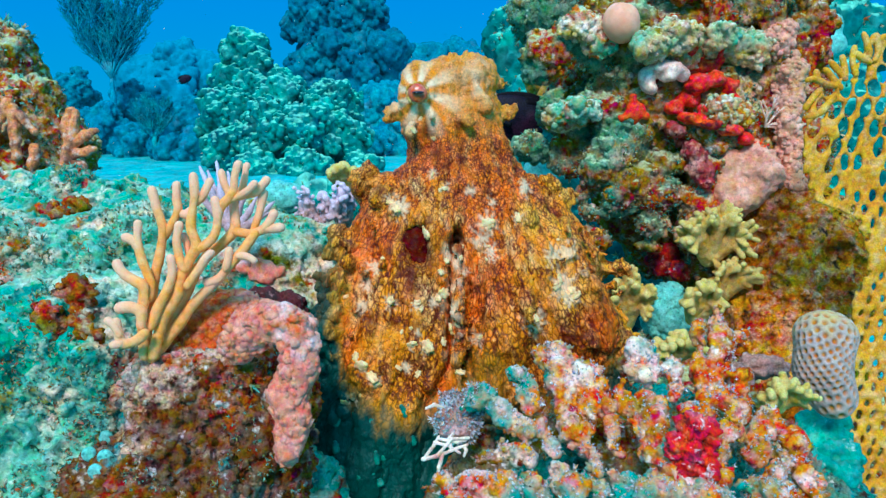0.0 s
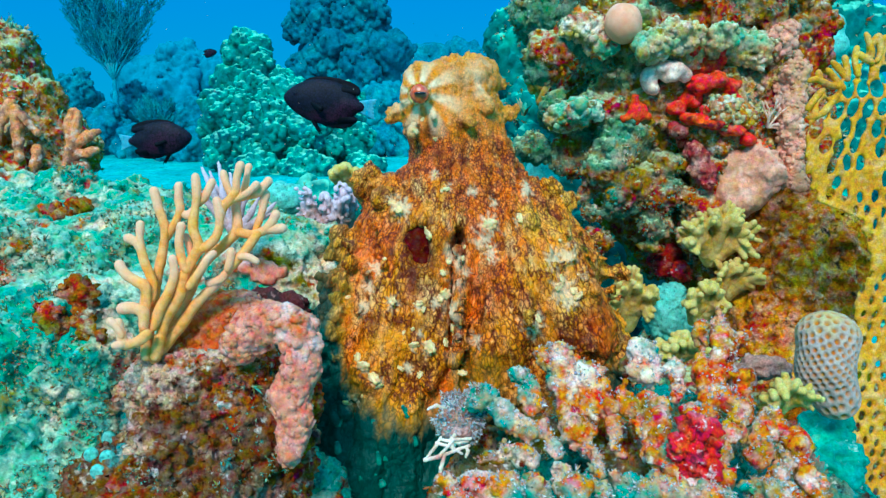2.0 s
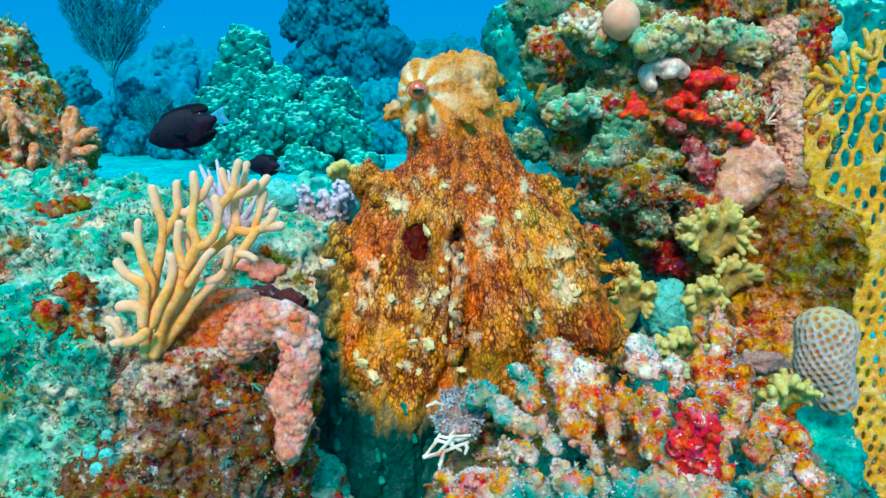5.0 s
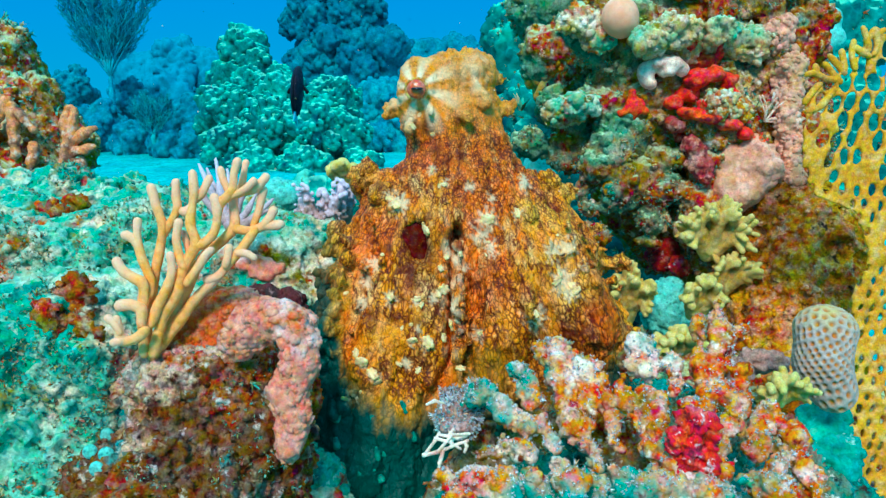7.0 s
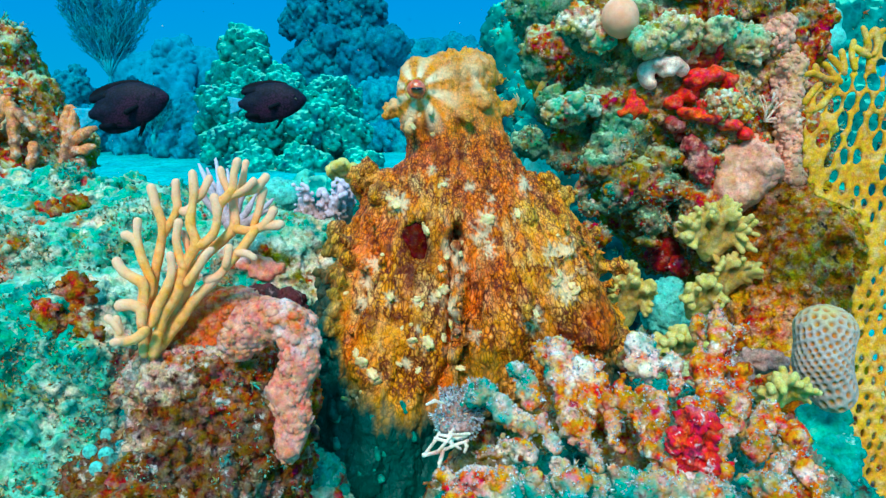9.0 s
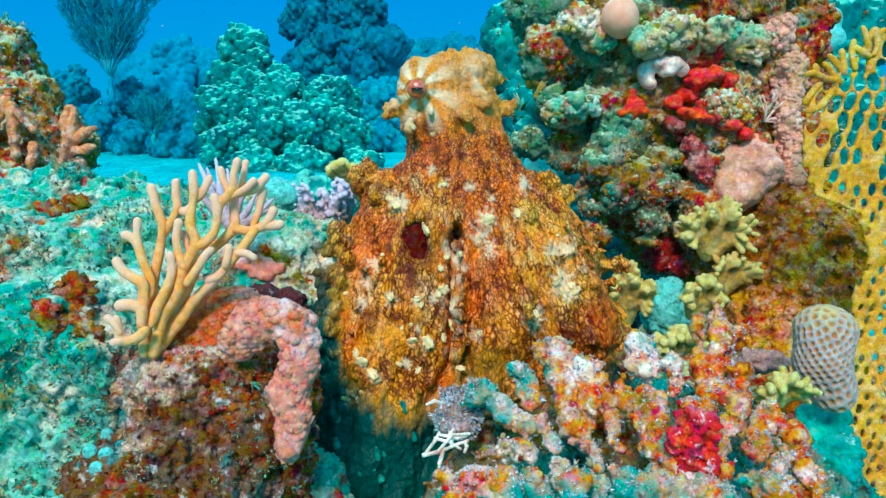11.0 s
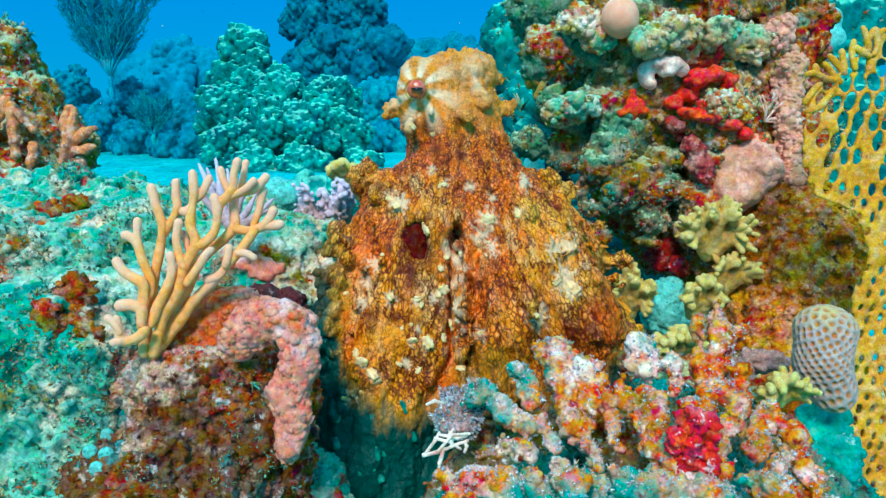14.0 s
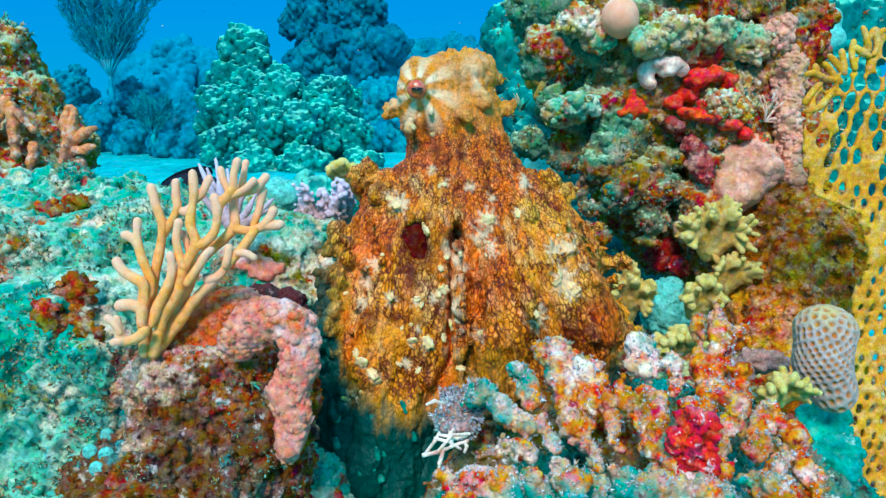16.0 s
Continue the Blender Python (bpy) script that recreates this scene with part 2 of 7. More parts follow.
def surface(name, base, layers=(), roughness=0.75, bump=0.4, fine=500, stretch=(1, 1, 1), silt_light=None, gloss=0.25, sss=0.0, own="", zone=None, tints=(), speckle=0.02, grainy=0.38, relief=None):
    """base: a colour. layers: (colour, kind, frequency, low, high[, most]) rows; noise, spots, veins or nets laid over
    the base one by one.
    silt_light: (colour, low, high), for faces that look up: silt on near rocks, painted sunlight on the pillar and far
    corals."""
    m = bpy.data.materials.new(name)
    m.use_nodes = True
    nt = m.node_tree
    b = nt.nodes["Principled BSDF"]
    N, L = nt.nodes.new, nt.links.new
    tc, mp = N("ShaderNodeTexCoord"), N("ShaderNodeMapping")
    if own:
        at = N("ShaderNodeAttribute")
        at.attribute_name = own
        L(at.outputs["Vector"], mp.inputs[0])
    else:
        L(tc.outputs["Object"], mp.inputs[0])
    mp.inputs["Scale"].default_value = stretch

    def mix(fac, a, col):
        x = N("ShaderNodeMix")
        x.data_type = "RGBA"
        L(fac, x.inputs[0])
        if isinstance(a, tuple):
            x.inputs[6].default_value = a
        else:
            L(a, x.inputs[6])
        if isinstance(col, tuple):
            x.inputs[7].default_value = col
        else:
            L(col, x.inputs[7])
        return x.outputs[2]

    def span(v, lo, hi):
        r = N("ShaderNodeMapRange")
        r.inputs[1].default_value, r.inputs[2].default_value = lo, hi
        L(v, r.inputs[0])
        return r.outputs[0]

    def tex(kind, freq, j):
        if kind == "attr":
            t = N("ShaderNodeAttribute")
            t.attribute_name = freq
            return t.outputs["Fac"]
        if kind == "net":
            d = N("ShaderNodeMath")
            d.operation = "MULTIPLY_ADD"
            L(tex("noise", freq * 0.11, j + 0.3), d.inputs[0])
            d.inputs[1].default_value = 0.5
            L(tex("veins", freq, j), d.inputs[2])
            a = N("ShaderNodeMath")
            a.operation = "SUBTRACT"
            L(d.outputs[0], a.inputs[0])
            a.inputs[1].default_value = 0.225
            return a.outputs[0]
        if kind == "ridge":
            d = N("ShaderNodeMath")
            d.operation = "SUBTRACT"
            L(tex("noise", freq, j + 0.5), d.inputs[0])
            d.inputs[1].default_value = 0.5
            a = N("ShaderNodeMath")
            a.operation = "ABSOLUTE"
            L(d.outputs[0], a.inputs[0])
            return a.outputs[0]
        if kind == "noise":
            t = N("ShaderNodeTexNoise")
            t.inputs["Scale"].default_value, t.inputs["Detail"].default_value, t.inputs["Roughness"].default_value = freq, 5, 0.62
            off = N("ShaderNodeVectorMath")
            off.inputs[1].default_value = (j * 3.7, j * 1.9, j * 5.3)
            L(mp.outputs[0], off.inputs[0])
            L(off.outputs[0], t.inputs["Vector"])
            return t.outputs["Fac"]
        t = N("ShaderNodeTexVoronoi")
        t.inputs["Scale"].default_value = freq
        if kind == "cups":
            t.inputs["Randomness"].default_value = 0.35
        if kind == "veins":
            t.feature = "DISTANCE_TO_EDGE"
        warp = N("ShaderNodeTexNoise")
        warp.inputs["Scale"].default_value = freq * 0.6
        add = N("ShaderNodeVectorMath")
        add.operation = "MULTIPLY_ADD"
        add.inputs[1].default_value = (0.9 / freq,) * 3
        L(warp.outputs["Color"], add.inputs[0])
        L(mp.outputs[0], add.inputs[2])
        L(mp.outputs[0], warp.inputs["Vector"])
        L(add.outputs[0], t.inputs["Vector"])
        return t.outputs["Distance"]

    shade = N("ShaderNodeHueSaturation")
    n0 = tex("noise", fine * 0.25, 9)
    shade.inputs["Color"].default_value = base
    L(span(n0, 0.2, 0.8), shade.inputs["Value"])
    vr = shade.inputs["Value"].links[0].from_node
    vr.inputs[3].default_value, vr.inputs[4].default_value = 0.55, 1.4
    col = shade.outputs[0]
    for j, (c, kind, freq, lo, hi, *most) in enumerate(layers):
        fac = span(tex(kind, freq, j), lo, hi)
        if most:
            fac.node.inputs[4].default_value = most[0]
        col = mix(fac, col, c)
    if zone:
        za = N("ShaderNodeAttribute")
        za.attribute_name = "zone"
        col = mix(za.outputs["Fac"], col, zone)
    if tints:
        ge, ra = N("ShaderNodeNewGeometry"), N("ShaderNodeValToRGB")
        ra.color_ramp.interpolation = "CONSTANT"
        while len(ra.color_ramp.elements) < len(tints):
            ra.color_ramp.elements.new(0.5)
        for j, e in enumerate(ra.color_ramp.elements):
            e.position, e.color = j / len(tints), tints[j]
        L(ge.outputs["Random Per Island"], ra.inputs[0])
        L(ra.outputs[0], shade.inputs["Color"])
    # Recolours upward faces: silt on some rocks, sunlit tops painted on others.
    if silt_light:
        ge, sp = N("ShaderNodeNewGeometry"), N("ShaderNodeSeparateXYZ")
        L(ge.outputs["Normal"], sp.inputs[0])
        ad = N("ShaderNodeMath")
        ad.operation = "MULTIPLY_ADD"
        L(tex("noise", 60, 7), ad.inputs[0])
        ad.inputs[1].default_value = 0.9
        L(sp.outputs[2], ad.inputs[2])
        col = mix(span(ad.outputs[0], silt_light[1], silt_light[2]), col, silt_light[0])
    grain = N("ShaderNodeHueSaturation")
    L(col, grain.inputs["Color"])
    L(span(tex("noise", fine, 5), 0.25, 0.75), grain.inputs["Value"])
    gr = grain.inputs["Value"].links[0].from_node
    gr.inputs[3].default_value, gr.inputs[4].default_value = 1 - grainy, 1 + grainy * 0.95
    for name_in, freq, j, lo, hi in (("Hue", fine * 0.3, 6, 0.5 - speckle, 0.5 + speckle), ("Saturation", fine * 0.2, 8, 1 - 6 * speckle, 1 + 8 * speckle)):
        L(span(tex("noise", freq, j), 0.3, 0.7), grain.inputs[name_in])
        hr = grain.inputs[name_in].links[0].from_node
        hr.inputs[3].default_value, hr.inputs[4].default_value = lo, hi
    L(grain.outputs[0], b.inputs["Base Color"])
    b.inputs["Roughness"].default_value = roughness
    b.inputs["Specular IOR Level"].default_value = gloss
    if sss:
        b.inputs["Subsurface Weight"].default_value = sss
        b.inputs["Subsurface Scale"].default_value = 0.006
    bp = N("ShaderNodeBump")
    bp.inputs["Strength"].default_value, bp.inputs["Distance"].default_value = bump, (0.5 if grainy < 0.5 else 1.3) / fine
    height = tex("noise", fine * 0.6, 3)
    if relief:
        add = N("ShaderNodeMath")
        add.operation = "MULTIPLY_ADD"
        L(span(tex(relief[0], relief[1], 0), 0.0, relief[2]), add.inputs[0])
        add.inputs[1].default_value = relief[3]
        L(height, add.inputs[2])
        height = add.outputs[0]
    L(height, bp.inputs["Height"])
    L(bp.outputs[0], b.inputs["Normal"])
    return m


# Cyan base holds the water's haze over distant sand.
SAND = surface("sand", lin(58, 172, 166), [(lin(45, 150, 150), "noise", 3, 0.4, 0.7), (lin(45, 115, 112), "noise", 14, 0.6, 0.7)], 0.95, 0.3, 60, gloss=0.05)
TURF = surface("reef_turf", lin(104, 174, 142), [
    (lin(14, 158, 128), "noise", 7, 0.44, 0.54), (lin(214, 208, 176), "noise", 9, 0.54, 0.64), (lin(236, 196, 160), "noise", 14, 0.54, 0.63), (lin(182, 82, 40), "noise", 8, 0.58, 0.64),
    (lin(182, 66, 44), "noise", 20, 0.61, 0.66), (lin(140, 120, 46), "noise", 22, 0.57, 0.66), (lin(14, 112, 98), "noise", 28, 0.57, 0.67),
    (lin(238, 222, 192), "noise", 70, 0.6, 0.72), (lin(70, 80, 62), "noise", 95, 0.59, 0.7)],
    0.9, 1.0, 420, silt_light=(lin(204, 208, 176), 1.25, 1.85), speckle=0.05, grainy=0.45, gloss=0.1)
CRUST = surface("reef_crust", lin(125, 78, 48), [
    (lin(192, 84, 30), "noise", 9, 0.5, 0.58), (lin(176, 84, 50), "noise", 13, 0.56, 0.63), (lin(220, 172, 142), "noise", 15, 0.55, 0.63),
    (lin(130, 108, 30), "noise", 12, 0.6, 0.67), (lin(60, 135, 125), "noise", 15, 0.62, 0.68), (lin(66, 30, 22), "noise", 36, 0.56, 0.66),
    (lin(226, 200, 180), "noise", 70, 0.6, 0.69), (lin(48, 22, 15), "noise", 110, 0.58, 0.69)],
    0.9, 1.0, 420, silt_light=(lin(110, 170, 160), 1.4, 2.0), speckle=0.05, grainy=0.6, gloss=0.1)
PILLAR = surface("pillar_crust", lin(172, 116, 66), [
    (lin(48, 150, 124), "noise", 8, 0.57, 0.65), (lin(196, 84, 36), "noise", 11, 0.51, 0.6), (lin(176, 40, 44), "noise", 16, 0.58, 0.64), (lin(222, 176, 132), "noise", 18, 0.56, 0.64),
    (lin(150, 120, 34), "noise", 14, 0.55, 0.64), (lin(104, 72, 46), "noise", 30, 0.58, 0.68),
    (lin(236, 206, 178), "noise", 75, 0.6, 0.69), (lin(84, 66, 48), "noise", 100, 0.6, 0.7)],
    # The pale colour on upward faces paints in the pillar's lit tops.
    0.9, 1.0, 420, silt_light=(lin(206, 224, 172), 1.0, 1.6), zone=lin(6, 150, 116), speckle=0.06, grainy=0.55, gloss=0.1)
OLIVE = surface("olive_crust", lin(214, 130, 62), [
    (lin(222, 158, 62), "noise", 13, 0.5, 0.6), (lin(176, 76, 36), "noise", 16, 0.56, 0.64), (lin(150, 90, 44), "noise", 24, 0.56, 0.66), (lin(236, 186, 150), "noise", 50, 0.6, 0.67),
    (lin(60, 38, 22), "noise", 70, 0.57, 0.68)], 0.9, 0.9, 420, speckle=0.04, grainy=0.6, gloss=0.1)
RUBBLE = surface("rubble_crust", lin(150, 110, 70), [
    (lin(222, 98, 22), "noise", 12, 0.5, 0.57), (lin(120, 96, 28), "noise", 16, 0.56, 0.64), (lin(230, 196, 176), "noise", 15, 0.57, 0.65), (lin(8, 140, 120), "noise", 9, 0.46, 0.55), (lin(10, 110, 104), "noise", 20, 0.58, 0.66),
    (lin(70, 40, 25), "noise", 40, 0.57, 0.67), (lin(236, 216, 200), "noise", 75, 0.6, 0.68), (lin(30, 44, 40), "noise", 90, 0.58, 0.69)], 0.9, 1.0, 420, silt_light=(lin(190, 214, 200), 1.5, 2.1), speckle=0.05, grainy=0.55, gloss=0.1)
BRANCH = surface("dead_branch", lin(216, 140, 92), [
    (lin(224, 106, 26), "noise", 14, 0.48, 0.57), (lin(246, 200, 176), "noise", 16, 0.54, 0.63), (lin(150, 106, 26), "noise", 20, 0.57, 0.65), (lin(190, 84, 48), "noise", 34, 0.62, 0.67), (lin(10, 146, 122), "noise", 11, 0.55, 0.62),
    (lin(246, 214, 194), "noise", 60, 0.59, 0.7), (lin(104, 50, 24), "noise", 70, 0.58, 0.68)], 0.85, 0.8, 420, silt_light=(lin(208, 190, 192), 1.4, 2.0), speckle=0.05, grainy=0.35, gloss=0.1)
ALGAE = surface("algae_tuft", lin(60, 140, 120), [], 0.9, 0.3, 300, tints=(lin(70, 160, 138), lin(130, 196, 164), lin(136, 130, 60), lin(196, 170, 124), lin(52, 116, 104), lin(176, 92, 56)))
FUZZ = surface("mauve_fuzz", lin(220, 208, 212), [], 0.95, 0.3, 300, gloss=0.05, tints=(lin(206, 194, 200), lin(176, 166, 184), lin(232, 222, 214), lin(220, 160, 120), lin(120, 176, 162)))
# Far materials carry painted water haze; far_coral tops also carry painted light.
FAR_CORAL = surface("far_coral", lin(10, 118, 108), [(lin(48, 168, 146), "noise", 6, 0.5, 0.68), (lin(2, 76, 84), "noise", 9, 0.52, 0.66)], 0.95, 0.6, 60, gloss=0.05, silt_light=(lin(130, 232, 190), 1.05, 1.6))
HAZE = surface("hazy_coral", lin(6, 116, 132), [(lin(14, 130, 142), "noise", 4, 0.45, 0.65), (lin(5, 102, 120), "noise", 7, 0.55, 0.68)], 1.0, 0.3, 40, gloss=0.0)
FANNED = surface("sea_fan_haze", lin(18, 140, 158), [(lin(30, 154, 164), "noise", 5, 0.45, 0.65)], 0.95, 0.2, 40, gloss=0.02)
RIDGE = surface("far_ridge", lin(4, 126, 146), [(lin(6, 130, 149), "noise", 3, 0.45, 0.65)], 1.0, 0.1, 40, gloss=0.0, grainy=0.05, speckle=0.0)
CREAM_CRUST = surface("cream_crust", lin(204, 168, 116), [(lin(96, 180, 138), "noise", 14, 0.49, 0.59), (lin(206, 110, 62), "noise", 20, 0.58, 0.65), (lin(242, 216, 186), "noise", 34, 0.56, 0.66), (lin(140, 116, 56), "noise", 50, 0.58, 0.67)], 0.9, 1.0, 420, silt_light=(lin(222, 236, 200), 1.1, 1.7), speckle=0.05, grainy=0.45, gloss=0.1)
MID_CORAL = surface("mid_coral_haze", lin(14, 125, 138), [(lin(30, 155, 155), "noise", 5, 0.45, 0.65), (lin(5, 100, 125), "noise", 9, 0.55, 0.68)], 0.95, 0.5, 60, gloss=0.03)
HAZE_DIM_CORAL = surface("haze_dim_coral", lin(4, 102, 120), [(lin(12, 124, 134), "noise", 4, 0.45, 0.65), (lin(4, 96, 114), "noise", 7, 0.55, 0.68)], 0.95, 0.3, 40, gloss=0.02)
FIRE = surface("fire_coral", lin(255, 158, 80), [(lin(255, 172, 100), "noise", 30, 0.4, 0.65), (lin(236, 166, 66), "noise", 22, 0.58, 0.68, 0.5)], 0.65, 0.2, 700, sss=0.15, gloss=0.12, zone=lin(255, 184, 146), speckle=0.01, grainy=0.12)
NET = surface("net_coral", lin(222, 140, 30), [(lin(230, 170, 72), "noise", 30, 0.45, 0.65), (lin(170, 105, 16), "noise", 70, 0.6, 0.7)], 0.7, 0.4, 700)
PINK = surface("pink_coral", lin(238, 134, 106), [(lin(232, 112, 58), "noise", 12, 0.54, 0.64), (lin(250, 198, 186), "noise", 16, 0.58, 0.7)], 0.7, 0.4, 600, sss=0.2, zone=lin(214, 96, 40), grainy=0.2)
PALE_PINK = surface("pitted_pink_coral", lin(234, 160, 130), [(lin(190, 116, 84), "cups", 240, 0.32, 0.12, 0.7), (lin(214, 150, 106), "noise", 24, 0.5, 0.64), (lin(244, 196, 172), "noise", 40, 0.58, 0.68)], 0.8, 0.5, 500, grainy=0.25)
HONEY = surface("honeycomb_coral", lin(182, 154, 140), [(lin(206, 166, 110), "noise", 16, 0.5, 0.66)], 0.8, 0.4, 600, zone=lin(186, 112, 40), grainy=0.2)
LEATHER = surface("leather_coral", lin(196, 134, 58), [(lin(160, 92, 42), "noise", 20, 0.5, 0.64)], 0.8, 0.5, 700, sss=0.1, zone=lin(216, 186, 104))
TEAL_BALL = surface("teal_coral", lin(110, 190, 170), [(lin(70, 140, 130), "spots", 200, 0.35, 0.15)], 0.8, 0.5, 600)
TEAL_ROCK = surface("teal_crust", lin(14, 148, 124), [(lin(60, 190, 160), "noise", 18, 0.5, 0.64), (lin(4, 96, 92), "noise", 26, 0.55, 0.66), (lin(190, 214, 196), "noise", 60, 0.6, 0.7)], 0.85, 0.8, 420, speckle=0.03, grainy=0.3)
PURPLE = surface("purple_coral", lin(186, 136, 120), [(lin(200, 155, 155), "noise", 60, 0.5, 0.62)], 0.8, 0.5, 600, zone=lin(224, 200, 214))
WHITE = surface("white_growth", lin(254, 210, 184), [(lin(230, 150, 122), "noise", 50, 0.48, 0.64)], 0.6, 0.4, 700, sss=0.2)
BALL = surface("sponge_ball", lin(255, 186, 156), [(lin(250, 160, 118), "noise", 12, 0.45, 0.6), (lin(250, 220, 214), "noise", 9, 0.56, 0.68)], 0.5, 0.15, 700, sss=0.2, grainy=0.06, speckle=0.005)
FINGER = surface("finger_coral", lin(236, 144, 92), [(lin(140, 82, 62), "noise", 30, 0.5, 0.62), (lin(225, 180, 155), "noise", 60, 0.56, 0.66)], 0.85, 0.7, 400, grainy=0.5)
SKIN = surface("octopus_skin", lin(250, 112, 18), [
    (lin(250, 142, 32), "noise", 9, 0.52, 0.61), (lin(255, 186, 108), "noise", 22, 0.56, 0.66), (lin(255, 190, 108), "veins", 320, 0.2, 0.65, 0.6), (lin(252, 180, 70), "attr", "wart", 0.0, 0.8),
    (lin(160, 44, 6), "noise", 15, 0.55, 0.66, 0.75), (lin(100, 20, 0), "ridge", 44, 0.028, 0.006, 0.9), (lin(104, 24, 2), "ridge", 110, 0.022, 0.004, 0.65), (lin(88, 18, 0), "net", 320, 0.14, 0.04, 0.8),
    (lin(255, 158, 58), "attr", "head", 0.0, 1.0, 0.62), (lin(96, 22, 4), "attr", "dark", 0.0, 1.0, 0.85),
    # The dark teal row paints shade onto the low web and arms.
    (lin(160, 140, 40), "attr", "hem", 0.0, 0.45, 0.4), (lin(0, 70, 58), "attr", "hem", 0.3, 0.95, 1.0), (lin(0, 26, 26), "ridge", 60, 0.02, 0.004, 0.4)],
    0.5, 1.0, 500, own="fan", gloss=0.18, zone=lin(255, 214, 166), speckle=0.008, grainy=0.14, relief=("veins", 320, 0.25, 0.5))
PAP = surface("teal_papilla", lin(34, 128, 104), [(lin(8, 84, 74), "noise", 90, 0.5, 0.64)], 0.5, 0.5, 600)
GILL = surface("gill_lining", lin(95, 22, 16), [(lin(56, 8, 8), "noise", 60, 0.48, 0.62), (lin(150, 60, 40), "noise", 220, 0.62, 0.7)], 0.8, 0.6, 600, gloss=0.05)
PALE = surface("pale_skin", lin(244, 196, 136), [(lin(240, 196, 120), "noise", 110, 0.52, 0.66), (lin(214, 206, 150), "noise", 60, 0.57, 0.68)], 0.45, 0.5, 600, sss=0.15, grainy=0.2)
KNOB = surface("papilla_skin", lin(200, 125, 38), [(lin(232, 195, 120), "noise", 110, 0.5, 0.64), (lin(140, 62, 18), "noise", 70, 0.55, 0.66)], 0.5, 0.8, 600)
EYE_SKIN = surface("eye_ring", lin(225, 105, 65), [(lin(200, 70, 40), "noise", 120, 0.5, 0.62)], 0.25, 0.3, 700, gloss=0.6)
PUPIL = surface("pupil", lin(15, 12, 12), [], 0.1, 0.0, 700, gloss=0.6)
SUCKER = surface("sucker", lin(90, 140, 150), [(lin(50, 90, 110), "noise", 150, 0.5, 0.62)], 0.4, 0.3, 700)
RED = surface("red_sponge", lin(240, 40, 8), [(lin(248, 84, 16), "noise", 25, 0.5, 0.6), (lin(120, 8, 10), "noise", 45, 0.57, 0.66)], 0.7, 0.7, 500)
RUST = surface("rust_crust", lin(168, 90, 46), [(lin(120, 66, 36), "noise", 18, 0.5, 0.62), (lin(206, 84, 40), "noise", 22, 0.5, 0.6), (lin(130, 118, 42), "noise", 22, 0.53, 0.62), (lin(190, 150, 110), "noise", 50, 0.58, 0.67), (lin(50, 30, 18), "noise", 80, 0.57, 0.68)], 0.9, 1.0, 420, speckle=0.05, grainy=0.6, gloss=0.1)
MAUVE = surface("mauve_crust", lin(184, 130, 112), [(lin(84, 76, 70), "noise", 25, 0.48, 0.6), (lin(210, 165, 160), "noise", 70, 0.56, 0.66)], 0.9, 0.9, 420, grainy=0.6)
MAROON = surface("maroon_crust", lin(100, 42, 45), [(lin(60, 40, 40), "noise", 30, 0.48, 0.6), (lin(165, 120, 115), "noise", 110, 0.58, 0.66)], 0.9, 1.0, 420, grainy=0.6)
MOTTLED = surface("mottled_crust", lin(176, 66, 60), [(lin(226, 150, 130), "noise", 50, 0.52, 0.62), (lin(120, 90, 40), "noise", 30, 0.55, 0.64), (lin(96, 20, 24), "noise", 80, 0.55, 0.64)], 0.8, 0.9, 450)
CRIMSON = surface("crimson_crust", lin(226, 24, 26), [(lin(242, 120, 96), "noise", 60, 0.54, 0.62), (lin(110, 12, 18), "noise", 80, 0.55, 0.64), (lin(245, 215, 205), "noise", 110, 0.6, 0.68)], 0.8, 0.9, 450)
# Blue-lifted base stands in for water haze over the fish.
FISH = surface("fish_skin", lin(20, 22, 40), [(lin(58, 26, 48), "noise", 14, 0.46, 0.62), (lin(7, 7, 10), "veins", 260, 0.1, 0.02)], 0.6, 0.4, 700, gloss=0.15)
FIN = surface("fin_skin", lin(9, 10, 16), [(lin(18, 22, 34), "noise", 60, 0.5, 0.65)], 0.6, 0.3, 700, gloss=0.1)
PALE_FIN = surface("pale_tail_fin", lin(84, 168, 184), [(lin(70, 150, 175), "noise", 60, 0.5, 0.65)], 0.5, 0.3, 700)


def zoned(me, fn):
    """Store how far a second pigment takes over at each vertex."""
    n = len(me.vertices)
    co = np.empty(n * 3, np.float32)
    me.vertices.foreach_get("co", co)
    me.attributes.new("zone", "FLOAT", "POINT").data.foreach_set("value", np.clip(fn(co.reshape(-1, 3)), 0, 1).astype(np.float32))
    return me


# ---- the ground: a sandy flat with an invented drop-off that lets water colour show ----
def ground():
    n = 200
    e = np.linspace(-1, 1, n)
    e = np.sign(e) * (np.abs(e) ** 3 * 60 + np.abs(e) * 3)
    X, Y = np.meshgrid(e, e + 4, indexing="ij")
    v = np.stack((X, Y, np.zeros_like(X)), 2).reshape(-1, 3)
    # Far ground bent down, so the view shows water instead of hazed sand.
    far = np.maximum(np.hypot(v[:, 0], v[:, 1] - 1) - 4.6, 0)
    v[:, 2] = fbm(v, 0.6, 3, 3) * 0.05 - far * 0.42 * np.clip(far / 3, 0, 1)
    i = np.arange(n * n).reshape(n, n)
    q = np.stack((i[:-1, :-1], i[1:, :-1], i[1:, 1:], i[:-1, 1:]), 2).reshape(-1, 4)
    thing("ground", to_mesh("ground", v, q, SAND), "pale rippled sand of the sea bed", "sea bed", kind="structure")


ground()


